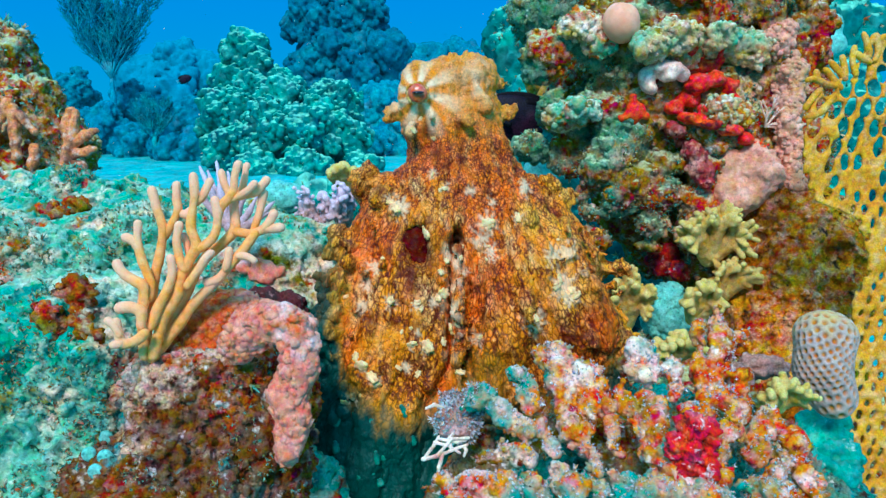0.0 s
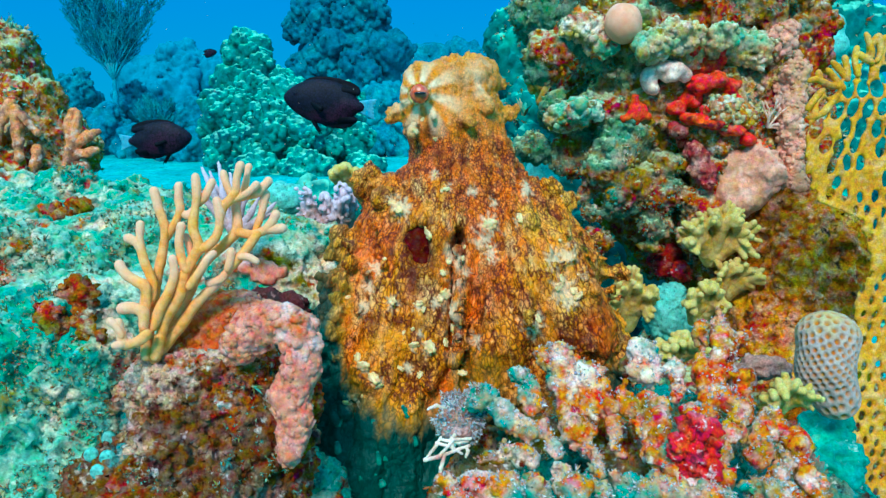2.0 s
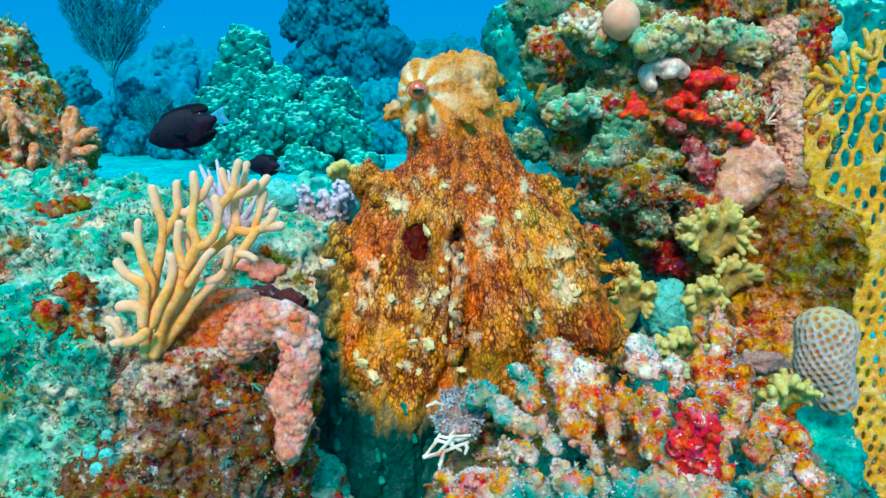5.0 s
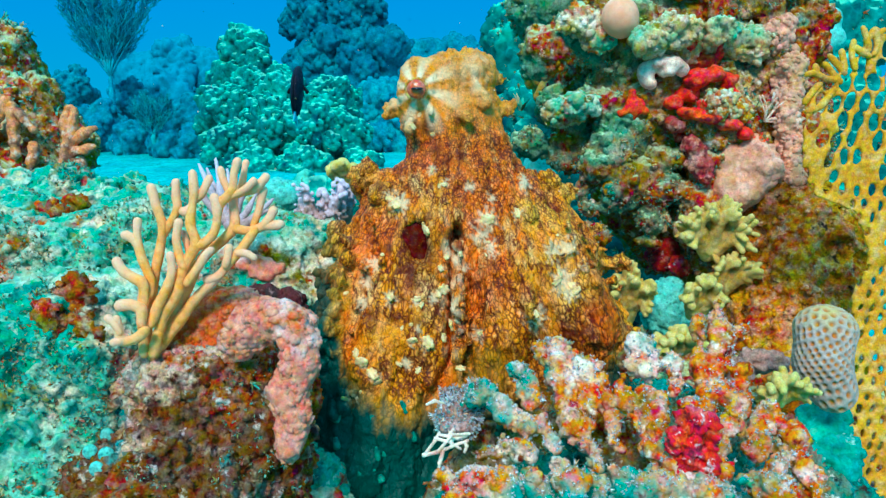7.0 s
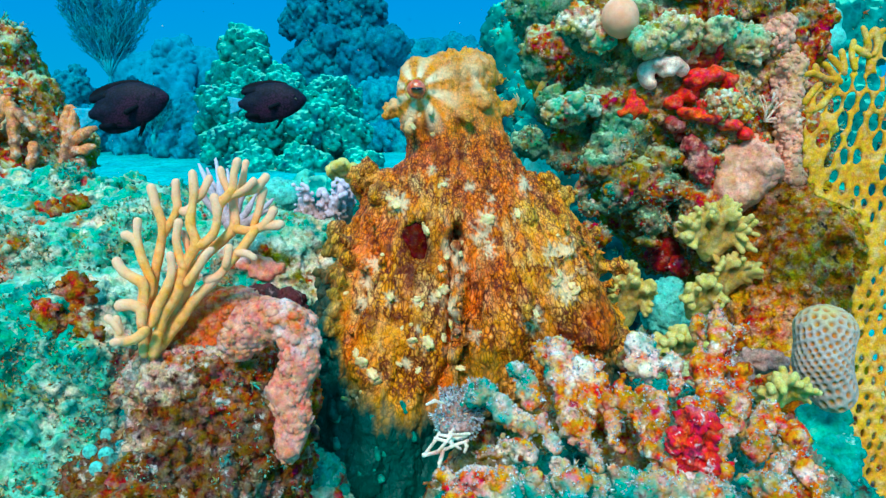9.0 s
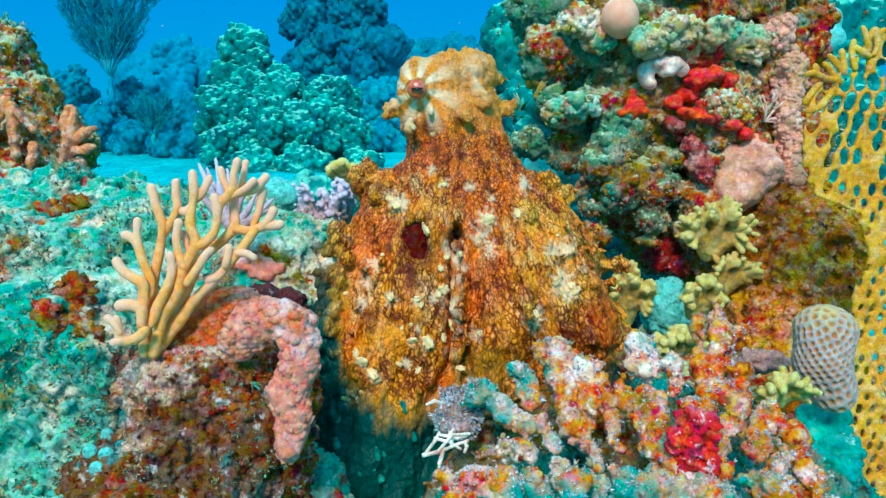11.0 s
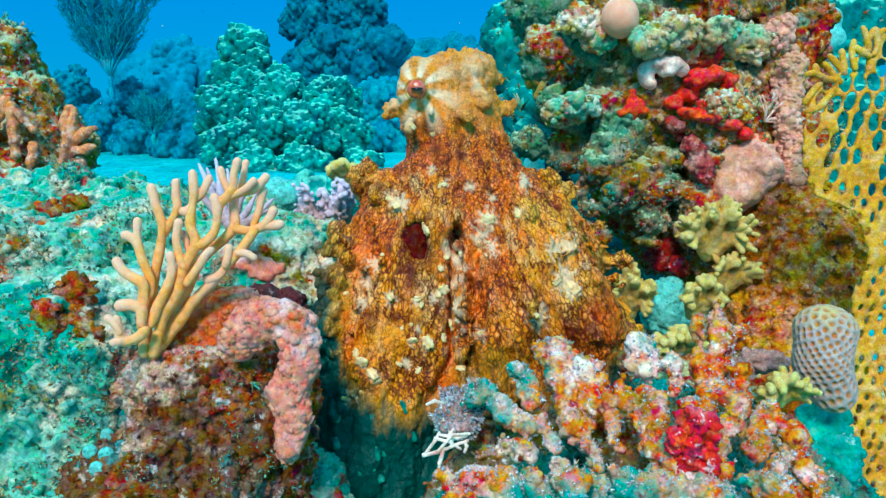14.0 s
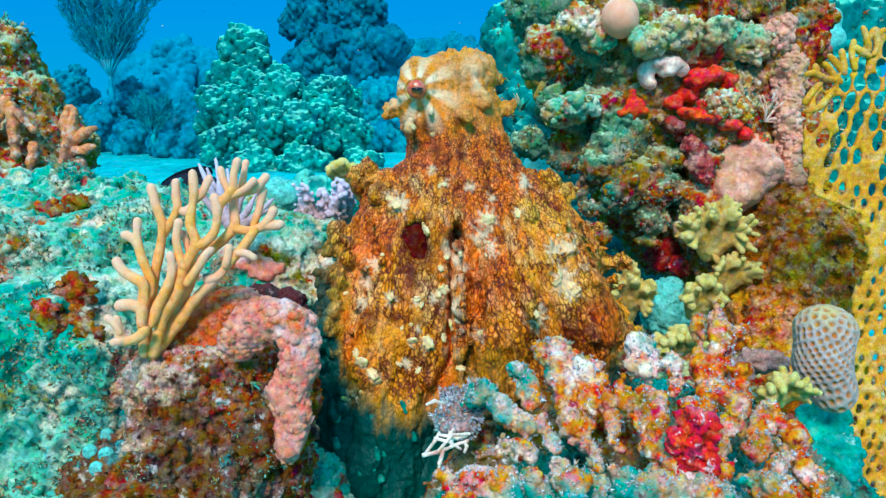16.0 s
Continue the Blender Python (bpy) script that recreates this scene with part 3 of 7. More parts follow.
# ---- reef rocks ----
def bumps(f, centre, reach, count, r0, r1, seed):
    """Boulders and knobs strewn over the near side of a rock."""
    rng = random.Random(seed)
    for j in range(count):
        a, b = rng.uniform(-1, 1), rng.uniform(-1, 1)
        c = math.sqrt(max(0.0, 1 - 0.8 * (a * a + b * b) / 2))
        r = rng.uniform(r0, r1)
        f.ball((centre[0] + reach[0] * a, centre[1] - reach[1] * c, centre[2] + reach[2] * b), (r, r * rng.uniform(0.7, 1), r * rng.uniform(0.6, 1)))


def left_mound():
    f = Field(0.0029, 0.02)
    f.ball((-0.5065, 0.9164, 0.2461), (0.2099, 0.1819, 0.1224)).ball((-0.3176, 0.9148, 0.2393), (0.1679, 0.1539, 0.1154)).ball((-0.1847, 0.9069, 0.2052), (0.084, 0.1399, 0.1154))
    f.ball((-0.3616, 0.6104, 0.2099), (0.1118, 0.0632, 0.1021)).ball((-0.3096, 0.6778, 0.2352), (0.106, 0.0795, 0.0795)).ball((-0.3217, 0.6172, 0.0618), (0.2577, 0.1546, 0.165)).ball((-0.3373, 0.6323, 0.3046), (0.034, 0.0243, 0.0243)).ball((-0.3444, 0.7185, 0.3224), (0.0093, 0.0109, 0.0163))
    f.ball((-0.4864, 0.9697, 0.3435), (0.0433, 0.0433, 0.0274)).ball((-0.4264, 0.9903, 0.3439), (0.0331, 0.0368, 0.0221)).ball((-0.5553, 0.9903, 0.3439), (0.0368, 0.0368, 0.0221)).ball((-0.3208, 0.883, 0.324), (0.0398, 0.0331, 0.0265)).ball((-0.1965, 0.8241, 0.2911), (0.0313, 0.0313, 0.025)).ball((-0.1485, 0.8756, 0.2917), (0.0365, 0.0331, 0.0398))
    f.carve((-0.3011, 0.6014, 0.3045), (0.0209, 0.0186, 0.0162), 0.01).carve((-0.3094, 0.5123, 0.2741), (0.0142, 0.0243, 0.0243), 0.012).carve((-0.4684, 0.9156, 0.3315), (0.0274, 0.0274, 0.0096), 0.01)
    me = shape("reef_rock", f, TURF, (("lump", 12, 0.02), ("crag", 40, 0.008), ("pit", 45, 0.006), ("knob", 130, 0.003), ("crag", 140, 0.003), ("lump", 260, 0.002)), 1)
    ob = thing("reef_rock", me, "pale reef rock overgrown with turquoise turf algae", "reef rock", "reef rocks")
    growth("encrustation", me, ob, lobe_ball(), 3000, 0.003, TURF, 1, 0.6)
    growth("turf_algae", me, ob, tuft_blades(), 14000, 0.0026, ALGAE, 2, keep=lambda c, n: fbm(c, 11, 2, 4) > 0.12)


def front_rock():
    f = Field(0.0025, 0.018)
    f.ball((-0.1799, 0.5693, 0.2097), (0.0685, 0.0457, 0.0776)).ball((-0.214, 0.5972, 0.2417), (0.0566, 0.0424, 0.0424)).ball((-0.1526, 0.6148, 0.2289), (0.0389, 0.0389, 0.0535)).ball((-0.2139, 0.539, 0.1674), (0.084, 0.053, 0.0663)).ball((-0.148, 0.5792, 0.1636), (0.0424, 0.0424, 0.0613))
    f.carve((-0.1839, 0.5082, 0.2563), (0.0101, 0.0162, 0.0073), 0.008).carve((-0.1486, 0.5352, 0.2843), (0.0084, 0.0168, 0.005), 0.006).carve((-0.2084, 0.4796, 0.2214), (0.0234, 0.0195, 0.0086), 0.01)
    me = shape("reef_rock", f, CRUST, (("lump", 16, 0.014), ("crag", 55, 0.007), ("pit", 60, 0.003), ("lump", 90, 0.004), ("crag", 150, 0.0035), ("lump", 280, 0.002)), 11)
    ob = thing("reef_rock", me, "rust-brown reef rock pitted and crusted with sponge", "reef rock", "reef rocks")
    growth("encrustation", me, ob, lobe_ball(), 700, 0.003, CRUST, 3, 0.5)
    growth("turf_algae", me, ob, tuft_blades(), 700, 0.0022, ALGAE, 4, keep=lambda c, n: fbm(c, 11, 2, 4) > 0.15)


def on_face(at, out=0.0):
    """The place on the pillar's face in front of at."""
    way = (Vector(at) - Vector(EYE)).normalized()
    hit = REEF_FACE.ray_cast(Vector(EYE), way)
    return tuple(hit[0] - way * out) if hit[0] else at


def right_pillar():
    f = Field(0.0029, 0.014)
    f.ball((0.299, 1.0325, 0.5269), (0.162, 0.1252, 0.1252)).ball((0.1664, 1.0458, 0.5843), (0.081, 0.081, 0.0515)).ball((0.1923, 1.0532, 0.5274), (0.0451, 0.0526, 0.0526)).ball((0.218, 1.0118, 0.4372), (0.0773, 0.081, 0.0552)).ball((0.1631, 0.9948, 0.4525), (0.0447, 0.0433, 0.0274)).ball((0.3363, 0.9891, 0.4279), (0.1227, 0.1083, 0.1155))
    f.ball((0.2769, 0.9928, 0.3547), (0.081, 0.081, 0.081)).ball((0.4257, 0.9678, 0.3799), (0.0429, 0.0786, 0.1857)).ball((0.3724, 0.9534, 0.2732), (0.0794, 0.0866, 0.1371)).ball((0.2899, 1.0008, 0.3006), (0.0526, 0.0601, 0.0526)).ball((0.361, 0.8754, 0.0688), (0.1819, 0.1399, 0.1539))
    bumps(f, (0.2712, 0.9572, 0.5117), (0.17, 0.06, 0.11), 130, 0.008, 0.022, 5)
    bumps(f, (0.2712, 0.9248, 0.3715), (0.11, 0.05, 0.1), 80, 0.008, 0.022, 6)
    f.carve((0.2571, 0.8652, 0.4244), (0.038, 0.038, 0.0139), 0.01).carve((0.3205, 0.8623, 0.4121), (0.0253, 0.0317, 0.0089), 0.008).carve((0.2242, 0.8532, 0.2837), (0.0454, 0.0518, 0.0259), 0.01).carve((0.1811, 0.8794, 0.4861), (0.019, 0.0317, 0.0114), 0.008).carve((0.3418, 0.8819, 0.5412), (0.0188, 0.025, 0.0156), 0.008)
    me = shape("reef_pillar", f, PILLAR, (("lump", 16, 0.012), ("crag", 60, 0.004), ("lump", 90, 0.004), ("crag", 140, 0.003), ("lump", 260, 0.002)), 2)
    zoned(me, lambda c: np.clip((0.2 - c[:, 0]) / 0.08 + 2.2 * fbm(c, 22, 3, 9), 0, 1) * 0.7)
    global REEF_FACE
    REEF_FACE = BVHTree.FromPolygons([v.co for v in me.vertices], [p.vertices for p in me.polygons])
    ob = thing("reef_pillar", me, "tall craggy reef rock crusted with algae and sponges", "reef rock", "reef rocks")
    growth("encrustation", me, ob, lobe_ball(), 2500, 0.0036, PILLAR, 5, 0.6)
    growth("turf_algae", me, ob, tuft_blades(), 9000, 0.0026, ALGAE, 6, keep=lambda c, n: fbm(c, 12, 2, 4) > 0.15)


def olive_rock():
    f = Field(0.0035, 0.016)
    f.ball((0.4186, 0.8503, 0.2711), (0.0616, 0.0648, 0.1102)).ball((0.3884, 0.8801, 0.3111), (0.0331, 0.0464, 0.0795)).ball((0.451, 0.8605, 0.3153), (0.0324, 0.0389, 0.0518)).ball((0.3901, 0.8096, 0.1837), (0.0697, 0.0633, 0.076)).ball((0.3685, 0.8592, 0.2207), (0.0398, 0.053, 0.0729))
    f.carve((0.413, 0.7796, 0.3206), (0.0206, 0.0295, 0.0265), 0.01).carve((0.3629, 0.7637, 0.2517), (0.0082, 0.0177, 0.0295), 0.008).carve((0.4159, 0.7677, 0.269), (0.0177, 0.0295, 0.0177), 0.008)
    me = shape("reef_rock", f, OLIVE, (("lump", 18, 0.012), ("crag", 55, 0.006), ("pit", 50, 0.006), ("knob", 140, 0.002)), 12)
    ob = thing("reef_rock", me, "olive-brown reef rock with sponge crusts and holes", "reef rock", "reef rocks")
    growth("encrustation", me, ob, lobe_ball(), 900, 0.003, OLIVE, 7, 0.6)


DEAD_BRANCHES = (
    ([(0.0875, 0.5582, 0.2903), (0.0887, 0.5334, 0.2738), (0.0935, 0.5081, 0.2585), (0.0959, 0.4895, 0.2483)], 0.0096, 0.0065),
    ([(0.1065, 0.5402, 0.2782), (0.1084, 0.5228, 0.2672)], 0.0115, 0.0076),
    ([(0.0818, 0.5582, 0.2903), (0.0894, 0.5496, 0.2844)], 0.0118, 0.0087),
    ([(0.0569, 0.541, 0.2787), (0.0677, 0.5215, 0.2665)], 0.0081, 0.0059),
    ([(0.1333, 0.5317, 0.2727), (0.1418, 0.5073, 0.2581), (0.1494, 0.4833, 0.2451)], 0.008, 0.0075),
    ([(0.2221, 0.5961, 0.3182), (0.2156, 0.5677, 0.297), (0.2071, 0.5462, 0.2821), (0.1934, 0.5249, 0.2685)], 0.0046, 0.006),
    ([(0.2026, 0.5799, 0.3059), (0.1987, 0.5591, 0.2909), (0.1956, 0.5385, 0.2771)], 0.0045, 0.0045),
    ([(0.2367, 0.5773, 0.3039), (0.222, 0.5612, 0.2924), (0.2131, 0.5462, 0.2821)], 0.0036, 0.0049),
    ([(0.2214, 0.5677, 0.297), (0.2167, 0.5851, 0.3098)], 0.0026, 0.0026),
    ([(0.1499, 0.5634, 0.2939), (0.1583, 0.5496, 0.2844)], 0.011, 0.0096),
    ([(0.1769, 0.5556, 0.2885), (0.1683, 0.5274, 0.2701)], 0.0061, 0.0048),
    ([(0.2193, 0.5385, 0.2771), (0.2179, 0.5173, 0.2639), (0.201, 0.499, 0.2534)], 0.0076, 0.0068),
    ([(0.2371, 0.5173, 0.2639), (0.2246, 0.4956, 0.2516), (0.211, 0.4816, 0.2443)], 0.0062, 0.0082),
    ([(0.1984, 0.5249, 0.2685), (0.2113, 0.5291, 0.2711)], 0.0041, 0.005),
    ([(0.0249, 0.4825, 0.2447), (0.0434, 0.4866, 0.2468), (0.0577, 0.4845, 0.2457)], 0.0062, 0.0058),
    ([(0.0211, 0.4629, 0.2353), (0.0451, 0.4581, 0.2331)], 0.0113, 0.0128),
    ([(0.0759, 0.4743, 0.2406), (0.0836, 0.4589, 0.2335), (0.0874, 0.4448, 0.2276)], 0.0077, 0.0092),
    ([(0.1022, 0.4849, 0.2459), (0.0974, 0.4702, 0.2387)], 0.0074, 0.007),
    ([(0.1168, 0.4621, 0.2349), (0.1398, 0.4565, 0.2324)], 0.0113, 0.0128),
    ([(0.16, 0.4556, 0.2321), (0.1855, 0.4484, 0.229)], 0.0111, 0.0126),
    ([(0.2473, 0.4948, 0.2512), (0.2443, 0.471, 0.2391), (0.2444, 0.454, 0.2314)], 0.0052, 0.0071),
    ([(0.1537, 0.4977, 0.2527), (0.1548, 0.471, 0.2391)], 0.0064, 0.0096),
    ([(0.1949, 0.4998, 0.2539), (0.1898, 0.471, 0.2391)], 0.0064, 0.0096),
    ([(0.2053, 0.4629, 0.2353), (0.2264, 0.4573, 0.2328)], 0.0105, 0.012),
    ([(0.0182, 0.5232, 0.2675), (0.0342, 0.5283, 0.2706)], 0.0062, 0.0075),
    ([(0.0386, 0.5173, 0.2639), (0.0561, 0.4977, 0.2527)], 0.0062, 0.007),
    ([(0.0669, 0.506, 0.2574), (0.0787, 0.4874, 0.2472)], 0.0048, 0.0056),
    ([(0.1192, 0.5165, 0.2634), (0.1206, 0.4915, 0.2494)], 0.0049, 0.0057),
    ([(0.2357, 0.4833, 0.2451), (0.2222, 0.4629, 0.2353)], 0.0054, 0.0062),
    ([(0.0587, 0.4629, 0.2353), (0.0641, 0.4448, 0.2276)], 0.0068, 0.0083),
    ([(0.006, 0.4649, 0.2362), (0.0132, 0.4468, 0.2284)], 0.0075, 0.0091),
    ([(0.1034, 0.4609, 0.2344), (0.1024, 0.4448, 0.2276)], 0.0052, 0.0067),
    ([(0.1766, 0.5165, 0.2634), (0.1891, 0.5102, 0.2597)], 0.007, 0.007),
    ([(0.1519, 0.5249, 0.2685), (0.1521, 0.5081, 0.2585)], 0.005, 0.0062))


def rubble():
    rng = random.Random(8)
    f = Field(0.0022, 0.008)
    f.ball((0.1738, 0.5762, 0.1286), (0.1995, 0.076, 0.0807)).ball((0.2326, 0.5893, 0.163), (0.1053, 0.0527, 0.055)).ball((0.0534, 0.5635, 0.1625), (0.0552, 0.0414, 0.0437)).ball((0.1115, 0.6141, 0.1815), (0.0444, 0.0444, 0.0518)).ball((0.1911, 0.6347, 0.1819), (0.0559, 0.0457, 0.0483))
    for j in range(70):
        x, z = rng.uniform(0.0, 0.29), rng.uniform(0.11, 0.2)
        y = 0.515 + rng.uniform(0.0, 0.05) + (z - 0.12) * 0.6
        w = rng.uniform(0.004, 0.009)
        f.cap((x, y, z), (x + rng.uniform(-0.012, 0.012), y + rng.uniform(-0.015, 0.004), z + rng.uniform(0.012, 0.03)), w, w * 0.7)
    ob = stand("coral_rubble", (0.17, 0.55, 0.05), "dead branching coral overgrown with orange and mauve crusts", "coral", "reef rocks")
    me = shape("base", f, RUBBLE, (("lump", 40, 0.006), ("crag", 80, 0.004), ("knob", 170, 0.0014), ("crag", 150, 0.003), ("lump", 300, 0.0015)), 3)
    part("base", me, ob, "teal and rust crusted base")
    growth("turf_algae", me, ob, tuft_blades(), 2600, 0.003, ALGAE, 10, keep=lambda c, n: fbm(c, 14, 2, 8) > 0.1)
    for j, (pts, r0, r1) in enumerate(DEAD_BRANCHES):
        f = Field(0.0016, 0.005)
        line = [p + np.array([rng.uniform(-0.3, 0.3) * r0 for k in range(3)]) for p in curved(pts, 3)]
        for i in range(len(line) - 1):
            t = i / max(1, len(line) - 1)
            r = (r0 + (r1 - r0) * t) * rng.uniform(0.72, 1.0)
            f.cap(line[i], line[i + 1], r, r * 0.95)
        for i in range(12):
            c = line[rng.randrange(len(line))]
            a, w = rng.uniform(0, 6.28), Vector((0, 0, 0))
            w = Vector((math.cos(a), rng.uniform(-1.1, 0.0), math.sin(a) + 0.45)).normalized() * r0
            f.cap(c, Vector(c) + w * rng.uniform(0.95, 1.35), r0 * 0.42, r0 * rng.uniform(0.2, 0.34), 0.003)
        me = shape("branch", f, BRANCH, (("lump", 35, 0.006), ("lump", 80, 0.0035), ("crag", 130, 0.0025), ("lump", 330, 0.001)), 40 + j)
        part("branch", me, ob)
        growth("fuzz", me, ob, tuft_blades(), 60 + int(7e5 * r0 * r0), 0.0013, FUZZ, 60 + j, keep=lambda c, n: (n[:, 2] > 0.3) & (c[:, 2] > 0.19))


def left_far_rock():
    f = Field(0.006, 0.03)
    f.ball((-0.8605, 1.5388, 0.4973), (0.0773, 0.0884, 0.1049)).ball((-0.7784, 1.4659, 0.4038), (0.0801, 0.0854, 0.0854)).ball((-0.8158, 1.4419, 0.2997), (0.1281, 0.1068, 0.1175)).ball((-0.9002, 1.4903, -0.1573), (0.2592, 0.2357, 0.4949)).ball((-0.709, 1.4563, 0.3621), (0.0374, 0.0534, 0.0534))
    me = shape("far_rock", f, PILLAR, (("lump", 10, 0.025), ("crag", 35, 0.012), ("pit", 30, 0.008)), 4)
    ob = thing("far_rock", me, "rust-brown reef rock with short finger corals", "reef rock", "reef rocks")
    growth("encrustation", me, ob, lobe_ball(), 800, 0.006, PILLAR, 11, 0.7)
    growth("turf_algae", me, ob, tuft_blades(), 2500, 0.008, ALGAE, 12)


def back_rock():
    f = Field(0.008, 0.03)
    f.ball((0.1703, 1.7496, 0.5213), (0.0751, 0.0876, 0.1064)).ball((0.1495, 1.8156, 0.5848), (0.058, 0.0773, 0.0644)).ball((0.2074, 1.6123, 0.3708), (0.106, 0.106, 0.1296)).ball((0.1944, 1.4668, 0.1852), (0.1326, 0.1326, 0.1767)).ball((0.2704, 1.5272, -0.4423), (0.3756, 0.313, 0.5634)).ball((0.8338, 1.7637, 0.5823), (0.1377, 0.1127, 0.1252)).ball((0.7962, 1.6961, 0.2896), (0.1878, 0.1878, 0.2504)).ball((0.843, 1.617, -0.4977), (0.2651, 0.2651, 0.6628))
    f.ball((-0.2144, 1.2712, 0.2272), (0.1436, 0.0862, 0.0909)).ball((-0.1326, 1.2306, 0.2735), (0.0828, 0.0736, 0.0644)).ball((-0.1897, 1.2577, -0.276), (0.2577, 0.2062, 0.5155)).ball((0.2992, 1.3089, 0.1682), (0.1193, 0.0895, 0.1292))
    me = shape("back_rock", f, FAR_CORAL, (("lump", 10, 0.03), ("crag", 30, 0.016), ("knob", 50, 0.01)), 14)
    ob = thing("back_rock", me, "reef wall behind the near rocks, hazed blue-green", "reef rock", "reef rocks")
    growth("turf_algae", me, ob, tuft_blades(), 4000, 0.009, ALGAE, 13)


left_mound()
front_rock()
right_pillar()
olive_rock()
rubble()
left_far_rock()
back_rock()


# ---- octopus ----
CROWN = (0.0114, 0.7677, 0.5358)


def fan(me):
    """Skin coordinates that spread from the crown down the web, so that the pattern runs along it."""
    n = len(me.vertices)
    co = np.empty(n * 3, np.float32)
    me.vertices.foreach_get("co", co)
    co = co.reshape(-1, 3)
    z = co[:, 2]
    tall = np.where(z > 0.45, z, np.where(z < 0.38, 0.45 - 0.07 * 0.68 - (0.38 - z) * 0.36, 0.45 - (0.45 - z) * 0.68))
    spread = ((0.07 + 0.4 * np.clip(0.46 - z, 0, 1)) / 0.1) ** 0.75
    out = np.stack(((co[:, 0] - CROWN[0]) / spread, co[:, 1] * 0.8, tall), 1)
    me.attributes.new("fan", "FLOAT_VECTOR", "POINT").data.foreach_set("vector", out.astype(np.float32).ravel())
    return me


def pleat(v, q, depth, seed):
    """Folds that run from the crown to the lower edge, deeper lower down."""
    nm = normals(v, q)
    drop = np.maximum(CROWN[2] - v[:, 2], 0.0) + 0.07
    s = (v[:, 0] - CROWN[0]) / drop
    d = fbm(np.stack((s * 7, v[:, 2] * 6, v[:, 1] * 2), 1), 1, 2, seed) + 0.5 * fbm(np.stack((s * 24, v[:, 2] * 22, v[:, 1] * 10), 1), 1, 2, seed + 3)
    return v + nm * (d * depth * np.clip(drop / 0.25, 0.15, 1.2))[:, None]


MANTLE_WARTS = (
    ((-0.0346, 0.7467, 0.467), (-0.0509, 0.7465, 0.466), 0.0075), ((0.0499, 0.7563, 0.4639), (0.0636, 0.7569, 0.4666), 0.0075), ((-0.0509, 0.7297, 0.3932), (-0.0779, 0.7326, 0.4059), 0.0105),
    ((-0.0452, 0.7223, 0.3835), (-0.0574, 0.7086, 0.391), 0.008), ((-0.079, 0.7279, 0.341), (-0.1042, 0.7297, 0.349), 0.0088), ((-0.0851, 0.7297, 0.3264), (-0.1094, 0.7309, 0.3318), 0.0075), ((-0.0946, 0.7331, 0.2969), (-0.1187, 0.7337, 0.2996), 0.0075), ((-0.1002, 0.7268, 0.2696), (-0.1251, 0.7316, 0.2681), 0.007),
    ((0.0087, 0.7604, 0.504), (0.0087, 0.7577, 0.5145), 0.005), ((0.0251, 0.7616, 0.5093), (0.0238, 0.7587, 0.5187), 0.0055), ((-0.0129, 0.7489, 0.4987), (-0.0192, 0.7455, 0.506), 0.005), ((0.0469, 0.7579, 0.4934), (0.0534, 0.7579, 0.4934), 0.006),
    ((0.019, 0.7091, 0.4596), (0.0235, 0.7010, 0.4592), 0.0048), ((-0.0113, 0.7105, 0.4656), (-0.0107, 0.7040, 0.4640), 0.0026), ((-0.0278, 0.7082, 0.4555), (-0.0297, 0.7017, 0.4499), 0.003), ((-0.0498, 0.7117, 0.3819), (-0.0436, 0.6957, 0.3793), 0.005))
EDGE_WARTS = (
    ((-0.0885, 0.6983, 0.3463), (-0.0945, 0.6889, 0.35), 0.0057), ((-0.0832, 0.6947, 0.3304), (-0.0893, 0.6853, 0.3343), 0.0041), ((-0.0906, 0.6909, 0.314), (-0.0966, 0.6816, 0.3181), 0.0052), ((-0.0948, 0.687, 0.2971), (-0.1007, 0.6777, 0.3014), 0.0052), ((-0.0853, 0.6893, 0.3074), (-0.0914, 0.68, 0.3116), 0.0041), ((-0.0974, 0.6836, 0.2827), (-0.1033, 0.6744, 0.2873), 0.0052), ((-0.1016, 0.6799, 0.2663), (-0.1075, 0.6707, 0.2711), 0.0052), ((-0.0895, 0.6846, 0.2868), (-0.0955, 0.6754, 0.2913), 0.0041), ((-0.1042, 0.6761, 0.2499), (-0.1101, 0.667, 0.2549), 0.0057), ((-0.0937, 0.6793, 0.2637), (-0.0997, 0.6701, 0.2686), 0.0041), ((-0.1064, 0.6722, 0.233), (-0.1121, 0.6631, 0.2382), 0.0052), ((-0.0948, 0.6745, 0.2432), (-0.1007, 0.6654, 0.2483), 0.0046), ((-0.1074, 0.668, 0.215), (-0.1132, 0.659, 0.2205), 0.0052))
LOBE_WARTS = (
    ((0.0966, 0.7359, 0.3757), (0.1185, 0.7382, 0.3859), 0.0095), ((0.0877, 0.7328, 0.3845), (0.1022, 0.7341, 0.3991), 0.0075), ((0.1248, 0.734, 0.3453), (0.148, 0.7354, 0.3512), 0.007), ((0.1423, 0.7308, 0.309), (0.1701, 0.7325, 0.3166), 0.0105), ((0.1269, 0.7042, 0.3049), (0.1294, 0.6749, 0.3114), 0.009),
    ((0.1524, 0.7123, 0.2511), (0.1801, 0.7118, 0.2489), 0.0095), ((0.1161, 0.7017, 0.2944), (0.1159, 0.6633, 0.3057), 0.007), ((0.1027, 0.7169, 0.3599), (0.1051, 0.6978, 0.3663), 0.008), ((0.0774, 0.7082, 0.367), (0.0785, 0.6815, 0.3756), 0.006), ((0.145, 0.7089, 0.281), (0.1495, 0.6945, 0.2854), 0.007),
    ((0.083, 0.6694, 0.2878), (0.0791, 0.6376, 0.2968), 0.006), ((0.1066, 0.6999, 0.3308), (0.1057, 0.6707, 0.3379), 0.006))


